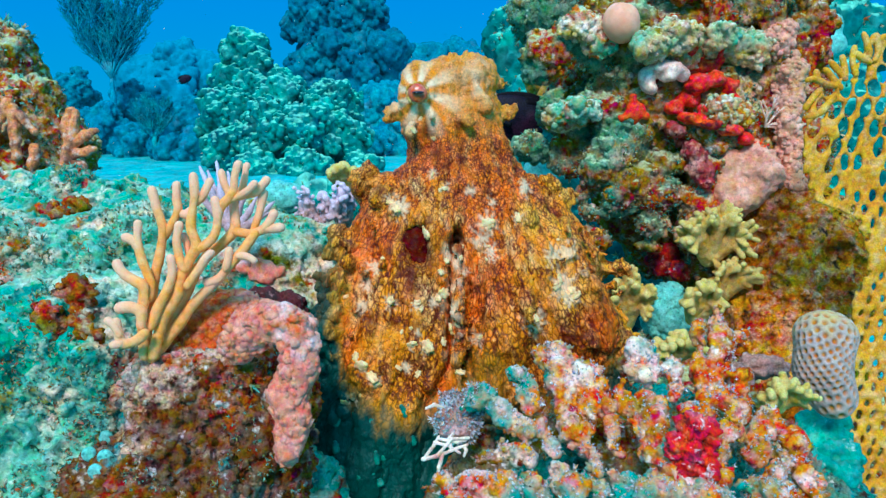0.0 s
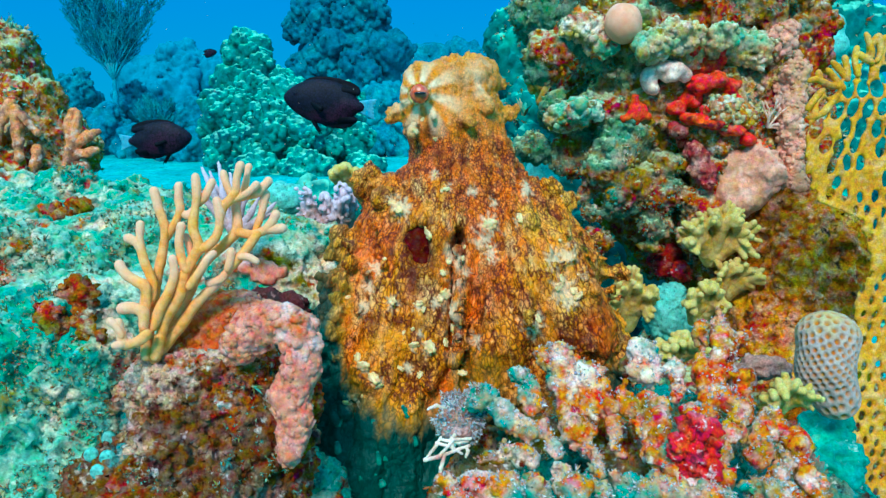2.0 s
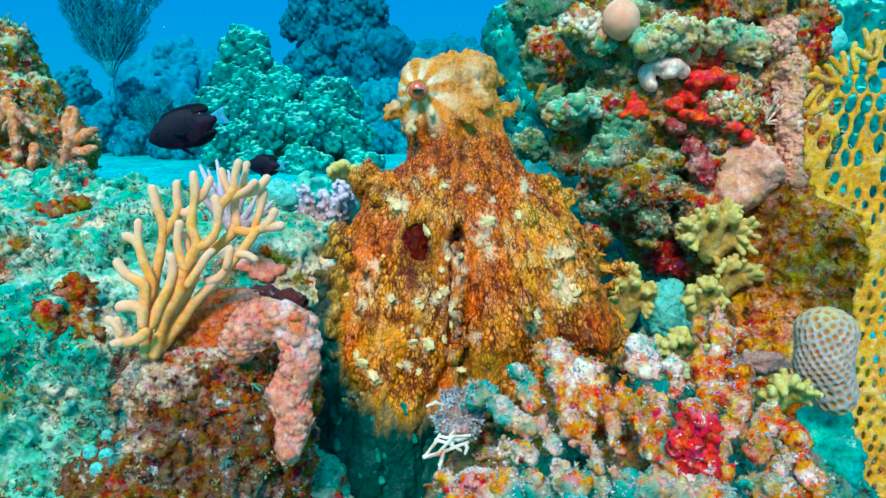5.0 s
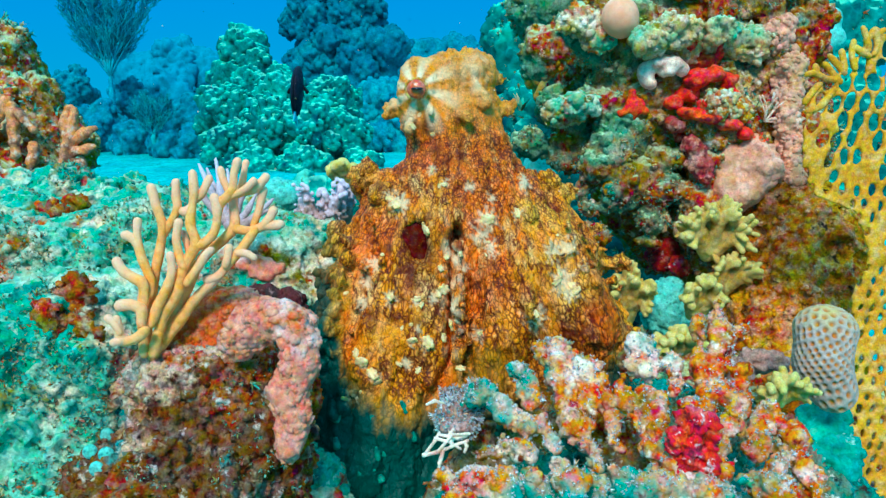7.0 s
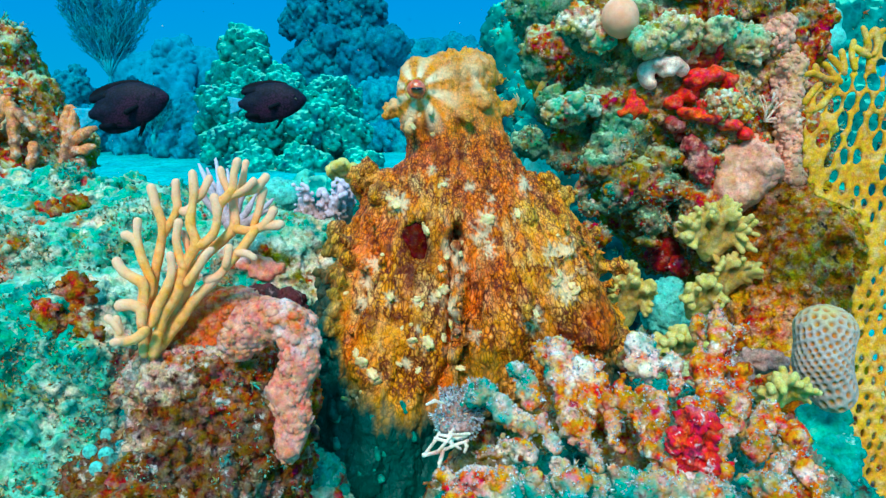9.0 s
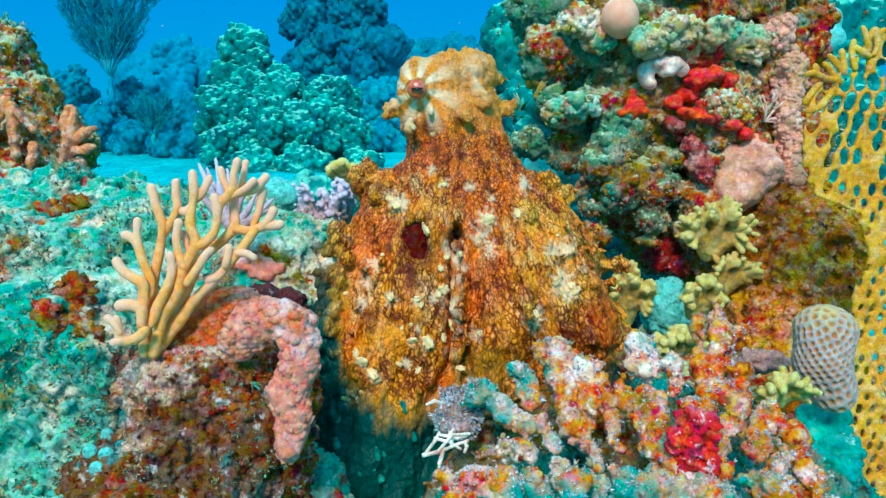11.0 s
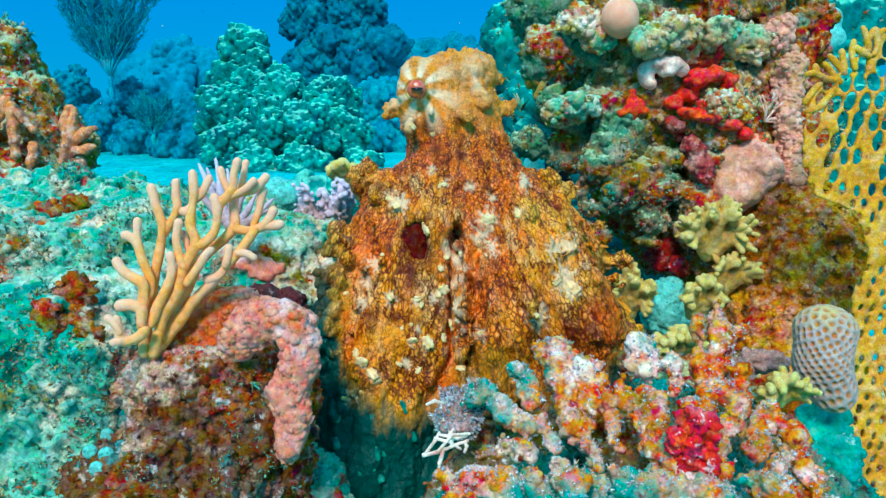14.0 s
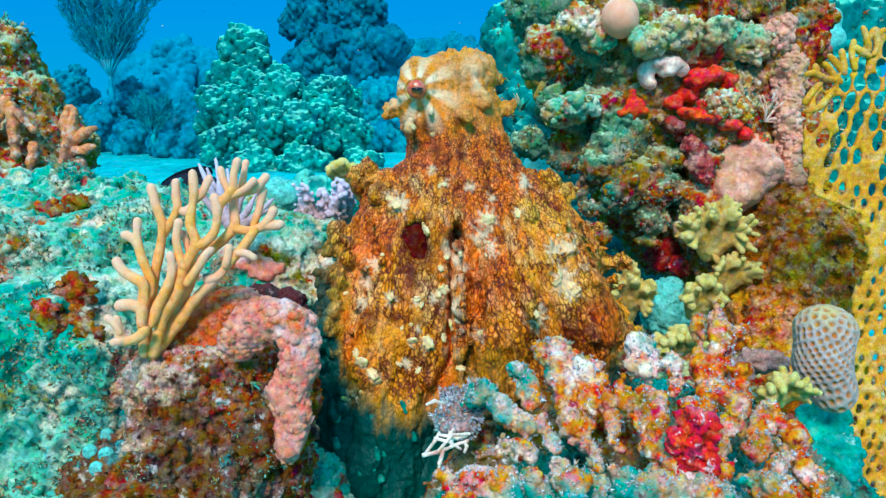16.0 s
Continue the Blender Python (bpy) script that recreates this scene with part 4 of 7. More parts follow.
def tips(c, warts):
    out = np.zeros(len(c))
    for at, tip, r in warts:
        out = np.maximum(out, np.clip(1.0 - np.linalg.norm(c - np.array(tip), axis=1) / (r * 3.2), 0, 1) * 0.95)
    return out * np.clip(0.8 + 0.6 * perlin(c * 250, 4), 0, 1)


DARK_SPOTS = (
    ((-0.0149, 0.7075, 0.4525), 0.0072), ((-0.0072, 0.7028, 0.4324), 0.0067), ((0.0021, 0.7, 0.4204), 0.0057), ((0.0165, 0.7012, 0.4254), 0.0052), ((0.0144, 0.7086, 0.4576), 0.0052),
    ((-0.0227, 0.7028, 0.4324), 0.0046), ((-0.0237, 0.6828, 0.3455), 0.0165), ((-0.0289, 0.6775, 0.3229), 0.0103), ((0.0108, 0.6831, 0.3471), 0.0088), ((-0.0268, 0.6683, 0.2828), 0.0062),
    ((-0.0186, 0.6706, 0.2928), 0.0041), ((0.1124, 0.665, 0.2687), 0.0103), ((0.0881, 0.6639, 0.2637), 0.0082), ((0.0624, 0.6636, 0.2627), 0.0062), ((0.0433, 0.6796, 0.332), 0.0062),
    ((-0.0433, 0.6683, 0.2828), 0.0062), ((-0.0665, 0.6683, 0.2828), 0.0062), ((0.132, 0.6659, 0.2727), 0.0072), ((0.0495, 0.6706, 0.2928), 0.0052), ((-0.0113, 0.6886, 0.3707), 0.0052),
    ((-0.0485, 0.6822, 0.343), 0.0052), ((0.0753, 0.6775, 0.3229), 0.0041), ((0.0314, 0.6752, 0.3129), 0.0046), ((-0.0433, 0.6984, 0.4134), 0.0072), ((-0.0588, 0.6949, 0.3983), 0.0062))
PALE_SPOTS = (
    ((0.0402, 0.6882, 0.3692), 0.0088), ((0.0351, 0.6854, 0.3571), 0.0082), ((0.0423, 0.6826, 0.345), 0.0067), ((0.083, 0.6687, 0.2848), 0.0103), ((0.0701, 0.6697, 0.2888), 0.0046),
    ((0.1052, 0.6761, 0.3169), 0.0103), ((0.1155, 0.6738, 0.3069), 0.0082), ((-0.0402, 0.691, 0.3812), 0.0082), ((-0.0485, 0.6926, 0.3882), 0.0057), ((-0.0474, 0.6722, 0.2998), 0.0057),
    ((-0.0247, 0.6717, 0.2978), 0.0052), ((-0.0144, 0.6629, 0.2597), 0.0057), ((-0.0278, 0.6634, 0.2617), 0.0046), ((-0.0701, 0.6752, 0.3129), 0.0062), ((-0.0737, 0.659, 0.2426), 0.0057),
    ((-0.0613, 0.6562, 0.2305), 0.0062), ((-0.082, 0.6518, 0.2114), 0.0052), ((0.0675, 0.6894, 0.3742), 0.0052), ((0.0985, 0.6819, 0.342), 0.0082), ((0.1134, 0.6826, 0.345), 0.0082),
    ((0.0753, 0.6959, 0.4023), 0.0067), ((0.0314, 0.6648, 0.2677), 0.0067), ((0.0196, 0.6787, 0.328), 0.0041), ((0.0289, 0.6839, 0.3506), 0.0052), ((-0.0072, 0.6723, 0.3003), 0.0046),
    ((0.0598, 0.67, 0.2903), 0.0041), ((0.1268, 0.6787, 0.328), 0.0046), ((-0.0639, 0.6787, 0.328), 0.0062), ((-0.0742, 0.6706, 0.2928), 0.0052), ((-0.033, 0.659, 0.2426), 0.0041),
    ((-0.0201, 0.6665, 0.2752), 0.0041), ((0.0237, 0.6949, 0.3983), 0.0046), ((0.0031, 0.6961, 0.4033), 0.0041), ((-0.0098, 0.6984, 0.4134), 0.0041), ((0.0443, 0.6926, 0.3882), 0.0041))


def blotches(c):
    """Dark red-brown blotches with frayed edges, drawn out along the folds."""
    out = np.zeros(len(c))
    for at, r in DARK_SPOTS:
        d = (c - np.array(at)) * (1, 0.25, 0.8)
        out = np.maximum(out, np.clip(1.25 - np.linalg.norm(d, axis=1) / (r * np.clip(1 + 0.5 * fbm(c * (1.6, 1, 0.6), 90, 2, 8), 0.3, 2)), 0, 1))
    return out


def spots(c):
    """Pale star-shaped spots with frayed edges."""
    out = np.zeros(len(c))
    for at, r in PALE_SPOTS:
        d = (c - np.array(at)) * (1, 0.3, 0.9)
        a = np.arctan2(d[:, 2], d[:, 0])
        reach = r * np.clip(0.85 + 0.3 * np.cos(9 * a + at[0] * 90) + 0.6 * fbm(c, 140, 2, 8), 0.2, 2)
        out = np.maximum(out, np.clip(1.3 - np.linalg.norm(d, axis=1) / reach, 0, 0.7))
    edge = np.clip(1.3 - np.abs(c[:, 0] - 0.008) / 0.009, 0, 0.85) * np.clip((c[:, 2] - 0.24) / 0.03, 0, 1) * np.clip((0.375 - c[:, 2]) / 0.02, 0, 1)
    return np.maximum(out, edge * np.clip(0.3 + 2.2 * fbm(c, 70, 2, 5), 0, 0.8))


def skin_mesh(name, f, mat, seed, depth=0.008):
    v, q = f.solid()
    v = pleat(v, q, depth, seed)
    v = rough(v, q, (("lump", 45, 0.0026), ("knob", 130, 0.0022), ("lump", 230, 0.0012)), seed)
    me = fan(to_mesh(name, v, q, mat))
    x, z = v[:, 0], v[:, 2]
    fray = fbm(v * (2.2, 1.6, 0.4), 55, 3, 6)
    # Mask for shade painted into the skin low on the body.
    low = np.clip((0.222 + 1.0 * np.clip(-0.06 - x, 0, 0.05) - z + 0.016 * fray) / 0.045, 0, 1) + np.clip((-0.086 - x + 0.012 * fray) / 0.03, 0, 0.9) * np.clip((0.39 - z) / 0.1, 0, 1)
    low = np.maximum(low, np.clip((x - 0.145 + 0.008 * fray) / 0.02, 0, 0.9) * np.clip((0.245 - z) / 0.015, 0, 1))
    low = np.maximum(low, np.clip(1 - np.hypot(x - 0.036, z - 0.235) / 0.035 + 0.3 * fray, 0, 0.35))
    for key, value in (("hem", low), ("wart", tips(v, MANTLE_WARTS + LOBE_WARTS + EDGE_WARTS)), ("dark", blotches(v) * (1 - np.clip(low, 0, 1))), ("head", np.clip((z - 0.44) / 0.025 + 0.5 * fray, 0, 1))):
        me.attributes.new(key, "FLOAT", "POINT").data.foreach_set("value", np.clip(value, 0, 1).astype(np.float32))
    return me


def lobed(f, at, tip, r):
    """A wart: a stub that swells into a head with a scalloped rim."""
    f.cap(at, tip, r * 1.15, r * 0.7, 0.006).ball(tip, (r * 0.9, r * 0.75, r * 0.8), 0.004)
    for j in range(7):
        a = 2 * math.pi * j / 7 + 40 * at[0]
        f.ball((tip[0] + r * 0.85 * math.cos(a), tip[1] - r * 0.35, tip[2] + r * 0.75 * math.sin(a)), r * (0.36 + 0.1 * math.sin(5 * j + 9 * at[2])), 0.002)


def octopus():
    oc = stand("octopus", (0.009, 0.6853, 0.0896), "orange-brown octopus with warty skin sitting upright on the reef", "octopus")
    f = Field(0.0018, 0.014)
    f.ball((0.0033, 0.7596, 0.4783), (0.0395, 0.0384, 0.0351)).ball((-0.0232, 0.7296, 0.4818), (0.0179, 0.0179, 0.0211)).ball((0.0292, 0.7543, 0.4997), (0.0227, 0.0271, 0.0206)).ball((0.045, 0.7581, 0.4719), (0.011, 0.0165, 0.011)).ball((-0.0194, 0.7483, 0.4961), (0.0151, 0.014, 0.0118)).ball((0.0087, 0.7601, 0.5029), (0.024, 0.0218, 0.0142)).ball((0.0087, 0.7449, 0.4591), (0.0336, 0.0325, 0.0217)).ball((-0.0161, 0.7367, 0.4548), (0.0236, 0.0236, 0.0236))
    f.ball((0.0121, 0.7501, 0.4372), (0.045, 0.0406, 0.0329)).ball((0.0143, 0.7445, 0.4131), (0.0527, 0.0461, 0.0384)).ball((0.0121, 0.739, 0.3891), (0.0702, 0.0505, 0.0362)).ball((0.0088, 0.7351, 0.3591), (0.0947, 0.054, 0.0441)).ball((0.0044, 0.7297, 0.3264), (0.106, 0.0563, 0.0552))
    f.ball((-0.0216, 0.7229, 0.2882), (0.093, 0.0565, 0.0665)).ball((-0.0379, 0.7088, 0.2581), (0.0796, 0.0549, 0.0658)).ball((-0.0514, 0.6998, 0.2325), (0.0683, 0.0492, 0.0519)).ball((-0.0941, 0.73, 0.2389), (0.0272, 0.0312, 0.0737)).ball((-0.0519, 0.6998, 0.1973), (0.0541, 0.0414, 0.0331)).ball((-0.0712, 0.7446, 0.391), (0.0122, 0.0166, 0.0144))
    f.ball((-0.0709, 0.6912, 0.1775), (0.058, 0.045, 0.05)).ball((-0.0791, 0.6788, 0.124), (0.062, 0.045, 0.065)).ball((-0.033, 0.7007, 0.161), (0.045, 0.04, 0.05)).ball((-0.033, 0.6881, 0.1065), (0.05, 0.04, 0.06)).ball((-0.1084, 0.707, 0.1882), (0.024, 0.03, 0.07)).ball((-0.1144, 0.6886, 0.1308), (0.024, 0.03, 0.07))
    f.chain([(0.0115, 0.7333, 0.511), (0.0168, 0.7304, 0.4987), (0.0252, 0.7281, 0.4885), (0.0357, 0.7245, 0.4732)], 0.006, 0.007, 0.004).chain([(-0.033, 0.7412, 0.5008), (-0.0207, 0.7421, 0.5049), (-0.0048, 0.7421, 0.5049), (0.0085, 0.7438, 0.5122)], 0.006, 0.006, 0.006)
    f.carve((0.0053, 0.738, 0.5182), (0.004, 0.02, 0.006), 0.004).carve((0.0193, 0.7088, 0.5027), (0.004, 0.014, 0.012), 0.004)
    rng = random.Random(31)
    for j in range(22):
        t = j / 21
        e = Vector((-0.1138, 0.7272, 0.3157)).lerp(Vector((-0.1296, 0.71, 0.1748)), t) + Vector((rng.uniform(-0.002, 0.006), rng.uniform(-0.035, 0.01), 0))
        f.cap(e + Vector((0.014, 0.006, 0.002)), e, 0.006, rng.uniform(0.0026, 0.005), 0.005)
    for j in range(60):
        z = rng.uniform(0.2, 0.37)
        e = Vector((rng.uniform(-0.1, 0.0), 0.712 - 0.231 * (0.5 - z), z))
        f.cap(e + Vector((0, 0.03, 0.0)), e + Vector((0, 0.002, -0.004)), 0.0045, rng.uniform(0.0018, 0.0034), 0.004)
    for at, tip, r in EDGE_WARTS:
        lobed(f, at, tip, r * 1.1)
    for at, tip, r in MANTLE_WARTS:
        r *= 1.15
        lobed(f, at, tip, r)
    f.carve((-0.0223, 0.6553, 0.3512), (0.0178, 0.06, 0.0262), 0.003).carve((0.0114, 0.6556, 0.3522), (0.0125, 0.06, 0.019), 0.003)
    f.carve((0.0066, 0.6656, 0.3156), (0.0075, 0.0356, 0.0229), 0.003).carve((0.0076, 0.6587, 0.2859), (0.0075, 0.0356, 0.0254), 0.003).carve((0.0081, 0.653, 0.2611), (0.0075, 0.0356, 0.0254), 0.003).carve((0.0091, 0.6479, 0.2388), (0.0061, 0.0356, 0.0254), 0.003)
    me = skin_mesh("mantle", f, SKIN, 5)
    eye_at, crest = np.array((-0.0239, 0.7047, 0.4849)), np.array((0.034, 0.7175, 0.4962))

    def pale(c):
        """Cream rays round the eye, a pale crest and pale wart tips."""
        d = (c - eye_at) * (1, 0.6, 1)
        r, a = np.linalg.norm(d, axis=1), np.arctan2(d[:, 2], d[:, 0])
        rays = np.clip(1.5 - r / 0.032, 0, 1) * np.clip(0.45 + 0.9 * np.cos(8 * a + 30 * r + 1.2), 0, 1)
        top = np.clip(0.95 - np.linalg.norm((c - crest) * (1, 0.5, 0.9), axis=1) / 0.026, 0, 1) * np.clip(0.65 + 1.1 * fbm(c * (1, 1, 0.4), 90, 2, 3), 0, 1)
        return np.maximum(np.maximum(rays, top), spots(c))

    zoned(me, pale)
    part("mantle", me, oc)
    f = Field(0.002, 0.012)
    f.ball((0.055, 0.7291, 0.3686), (0.048, 0.049, 0.0436)).ball((0.111, 0.7359, 0.3534), (0.0221, 0.0276, 0.0276)).ball((0.0763, 0.7138, 0.3246), (0.065, 0.053, 0.0541)).ball((0.0926, 0.7053, 0.2877), (0.066, 0.0541, 0.0568)).ball((0.1092, 0.7027, 0.263), (0.0587, 0.05, 0.038)).ball((0.1252, 0.7297, 0.3179), (0.0343, 0.0343, 0.0388)).ball((0.1479, 0.7208, 0.2657), (0.0289, 0.0306, 0.0334))
    f.ball((0.052, 0.6895, 0.2192), (0.0514, 0.0444, 0.0433)).ball((0.113, 0.7013, 0.226), (0.0521, 0.0439, 0.0384)).ball((0.0515, 0.6914, 0.2584), (0.0482, 0.0482, 0.0509)).ball((0.065, 0.7017, 0.2944), (0.0564, 0.0538, 0.0591))
    f.cut((0.0119, 0.6752, 0.3129), (-1, 0, 0))
    f.carve((0.0114, 0.6556, 0.3522), (0.0125, 0.06, 0.019), 0.003)
    rng = random.Random(21)
    for j in range(13):
        z = 0.348 - 0.0105 * j
        f.ball((0.0155 + rng.uniform(-0.003, 0.002), 0.708 - 0.231 * (0.5 - z) + rng.uniform(-0.003, 0.003), z), (0.005, 0.006, rng.uniform(0.004, 0.0065)), 0.005)
    for j in range(20):
        t = j / 19
        e = Vector((0.097, 0.7364, 0.3999)).lerp(Vector((0.1668, 0.7284, 0.3211)), t * 2) if t < 0.5 else Vector((0.1668, 0.7284, 0.3211)).lerp(Vector((0.1824, 0.7126, 0.2305)), t * 2 - 1)
        e += Vector((rng.uniform(-0.005, 0.002), rng.uniform(-0.03, 0.008), 0))
        f.cap(e + Vector((-0.014, 0.006, 0.0)), e, 0.006, rng.uniform(0.0028, 0.0055), 0.005)
    for j in range(50):
        z = rng.uniform(0.23, 0.37)
        e = Vector((rng.uniform(0.03, 0.14), 0.704 - 0.231 * (0.5 - z), z))
        f.cap(e + Vector((0, 0.04, 0.0)), e + Vector((0, 0.004, -0.003)), 0.0045, rng.uniform(0.0018, 0.0034), 0.004)
    for at, tip, r in LOBE_WARTS:
        r *= 1.2
        lobed(f, at, tip, r)
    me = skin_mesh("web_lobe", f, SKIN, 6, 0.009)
    zoned(me, spots)
    lobe = part("web_lobe", me, oc)
    f = Field(0.002, 0.004).ball((-0.0237, 0.6963, 0.3419), (0.0215, 0.012, 0.031))
    part("gill_opening", shape("gill_opening", f, GILL, (("lump", 60, 0.002),), 3), oc, "dark maroon breathing opening")
    # eye
    eye = part("eye", shape("eye", Field(0.0012, 0.002).ball((-0.0238, 0.7036, 0.4849), (0.0086, 0.0061, 0.0086)), EYE_SKIN), oc, "orange eye with a slit pupil")
    part("pupil", shape("pupil", Field(0.0005, 0.001).ball((-0.0231, 0.6968, 0.4856), (0.0055, 0.003, 0.0013)), PUPIL), eye)
    ring = Field(0.0011, 0.003)
    c = (-0.024, 0.7067, 0.4849)
    for j in range(14):
        t = radians(360 * j / 14)
        ring.ball((c[0] + 0.0098 * math.cos(t), c[1] - 0.001 + 0.002 * math.cos(t), c[2] + 0.0092 * math.sin(t)), 0.0017)
    part("eyelid", shape("eyelid", ring, KNOB, (("lump", 150, 0.0008),), 2), oc, "cream ring round the eye")
    # papillae
    f = Field(0.0008, 0.0015).ball((0, 0, 0.001), (0.005, 0.005, 0.003))
    for j in range(6):
        f.ball((0.0046 * math.cos(1.05 * j), 0.0046 * math.sin(1.05 * j), 0.0015 + 0.0006 * (j % 2)), 0.0017 + 0.0005 * (j % 3))
    flake = shape("pale_papilla", f, PALE, (("lump", 160, 0.0012), ("knob", 300, 0.0008)), 3)
    rng = random.Random(3)
    skins = [BVHTree.FromPolygons([v.co for v in o.data.vertices], [p.vertices for p in o.data.polygons]) for o in oc.children if o.name.split(".")[0] in ("mantle", "web_lobe")]

    def wart(at, size):
        """A papilla on the skin in front of at."""
        way = (Vector(at) - Vector(EYE)).normalized()
        hits = [h for h in (k.ray_cast(Vector(EYE), way) for k in skins) if h[0]]
        if hits:
            hit = min(hits, key=lambda h: h[3])
            turn_to = hit[1].to_track_quat("Z", "Y").to_matrix().to_4x4()
            part("pale_papilla", flake, oc, m=Matrix.Translation(hit[0]) @ turn_to @ pose(0, 0, 0, 0, 0, rng.uniform(0, 360)) @ Matrix.Diagonal((size * rng.uniform(0.7, 1), size * rng.uniform(0.9, 1.3), size * 0.7, 1)))

    for at, size in (((0.0379, 0.6488, 0.3762), 1.7), ((0.0005, 0.6353, 0.3179), 1.5), ((-0.0039, 0.6344, 0.3141), 1.0), ((0.0078, 0.6284, 0.2881), 1.6), ((0.0136, 0.6292, 0.2914), 1.0), ((-0.0141, 0.6467, 0.3672), 1.2),
                     ((-0.0165, 0.6476, 0.3709), 0.8), ((-0.0131, 0.625, 0.2734), 1.5), ((-0.0262, 0.6255, 0.2753), 1.2), ((0.0005, 0.6259, 0.2772), 0.9), ((-0.0447, 0.6338, 0.3113), 1.2), ((-0.0233, 0.6334, 0.3094), 1.0),
                     ((-0.019, 0.6323, 0.3047), 0.9), ((-0.07, 0.6213, 0.2573), 1.5), ((-0.0603, 0.6189, 0.2469), 1.5), ((-0.0564, 0.6175, 0.2407), 1.1), ((-0.0476, 0.6191, 0.2478), 1.3), ((-0.0214, 0.6197, 0.2502), 0.8),
                     ((-0.0379, 0.6209, 0.2554), 0.8), ((-0.0748, 0.623, 0.2644), 1.0), ((0.0151, 0.62, 0.2516), 1.0), ((-0.0019, 0.6394, 0.3354), 0.9), ((0.0029, 0.6416, 0.3449), 0.8), ((0.0165, 0.6443, 0.3567), 0.8),
                     ((0.0151, 0.6421, 0.3473), 0.7), ((-0.0408, 0.6515, 0.388), 1.3), ((-0.0457, 0.6528, 0.3937), 1.0), ((0.0637, 0.65, 0.3814), 1.0), ((0.0321, 0.6268, 0.281), 0.9), ((0.0797, 0.6305, 0.2971), 1.0),
                     ((0.1108, 0.6361, 0.3212), 1.4), ((0.1147, 0.635, 0.3165), 1.1), ((0.0977, 0.6369, 0.3245), 1.1), ((0.1001, 0.6383, 0.3307), 1.0), ((-0.0676, 0.6148, 0.2289), 1.2), ((-0.0846, 0.6142, 0.2265), 1.1),
                     ((0.0005, 0.6555, 0.4055), 0.7), ((-0.0029, 0.6552, 0.4041), 0.6), ((-0.0092, 0.6582, 0.4169), 0.7), ((-0.0087, 0.6653, 0.4477), 0.7), ((-0.0262, 0.6668, 0.4543), 0.8),
                     ((-0.0204, 0.669, 0.4638), 0.6), ((-0.0087, 0.669, 0.4638), 0.8)):
        wart(at, size * 0.62)
    for j in range(12):
        wart((rng.uniform(-0.1, 0.12), 0.715, rng.uniform(0.2, 0.36)), rng.uniform(0.2, 0.45))
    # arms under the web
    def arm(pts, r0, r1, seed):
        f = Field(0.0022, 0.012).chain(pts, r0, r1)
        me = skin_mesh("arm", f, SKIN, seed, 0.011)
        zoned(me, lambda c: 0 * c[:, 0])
        part("arm", me, oc, "ribbed arm painted dark teal for shade")

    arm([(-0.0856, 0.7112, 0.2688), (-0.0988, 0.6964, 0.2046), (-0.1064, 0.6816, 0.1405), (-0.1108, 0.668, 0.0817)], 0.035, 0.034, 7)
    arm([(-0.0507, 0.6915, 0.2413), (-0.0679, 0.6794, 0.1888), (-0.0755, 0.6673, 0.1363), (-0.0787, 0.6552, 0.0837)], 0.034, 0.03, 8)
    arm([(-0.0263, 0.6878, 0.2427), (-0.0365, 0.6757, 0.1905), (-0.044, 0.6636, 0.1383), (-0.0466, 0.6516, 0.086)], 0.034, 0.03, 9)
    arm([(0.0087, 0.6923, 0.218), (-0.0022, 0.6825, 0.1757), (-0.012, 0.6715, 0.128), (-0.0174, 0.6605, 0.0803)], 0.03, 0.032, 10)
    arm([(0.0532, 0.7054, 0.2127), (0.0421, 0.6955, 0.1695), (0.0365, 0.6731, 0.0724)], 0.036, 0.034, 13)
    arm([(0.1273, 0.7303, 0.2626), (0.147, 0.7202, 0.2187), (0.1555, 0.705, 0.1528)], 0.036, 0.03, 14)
    cup = shape("sucker", Field(0.0012, 0.002).ball((0, 0, 0), (0.0065, 0.0045, 0.008)).carve((0, -0.005, 0), 0.003), SUCKER)
    for j in range(15):
        t = j / 14
        part("sucker", cup, oc, m=Matrix.Translation(Vector((-0.1217, 0.6885, 0.2594)).lerp(Vector((-0.1303, 0.6549, 0.1137)), t)) @ pose(0, 0, 0, 0, 0, -40))
    hang = shape("hem_papilla", Field(0.0014, 0.003).cap((0, 0, 0), (0, -0.002, -0.014), 0.003, 0.0048), PAP, (("lump", 100, 0.001),), 4)
    for j in range(16):
        x, z = rng.uniform(-0.105, -0.02), rng.uniform(0.135, 0.215)
        part("hem_papilla", hang, oc, m=pose(x, 0.718 - 0.231 * (0.5 - z) - 0.006 * rng.random(), z, rng.uniform(-10, 10), rng.uniform(-25, 25)) @ Matrix.Diagonal((rng.uniform(0.5, 0.9), 0.6, rng.uniform(0.35, 0.75), 1)))
    return oc, lobe


OCTOPUS, LOBE = octopus()


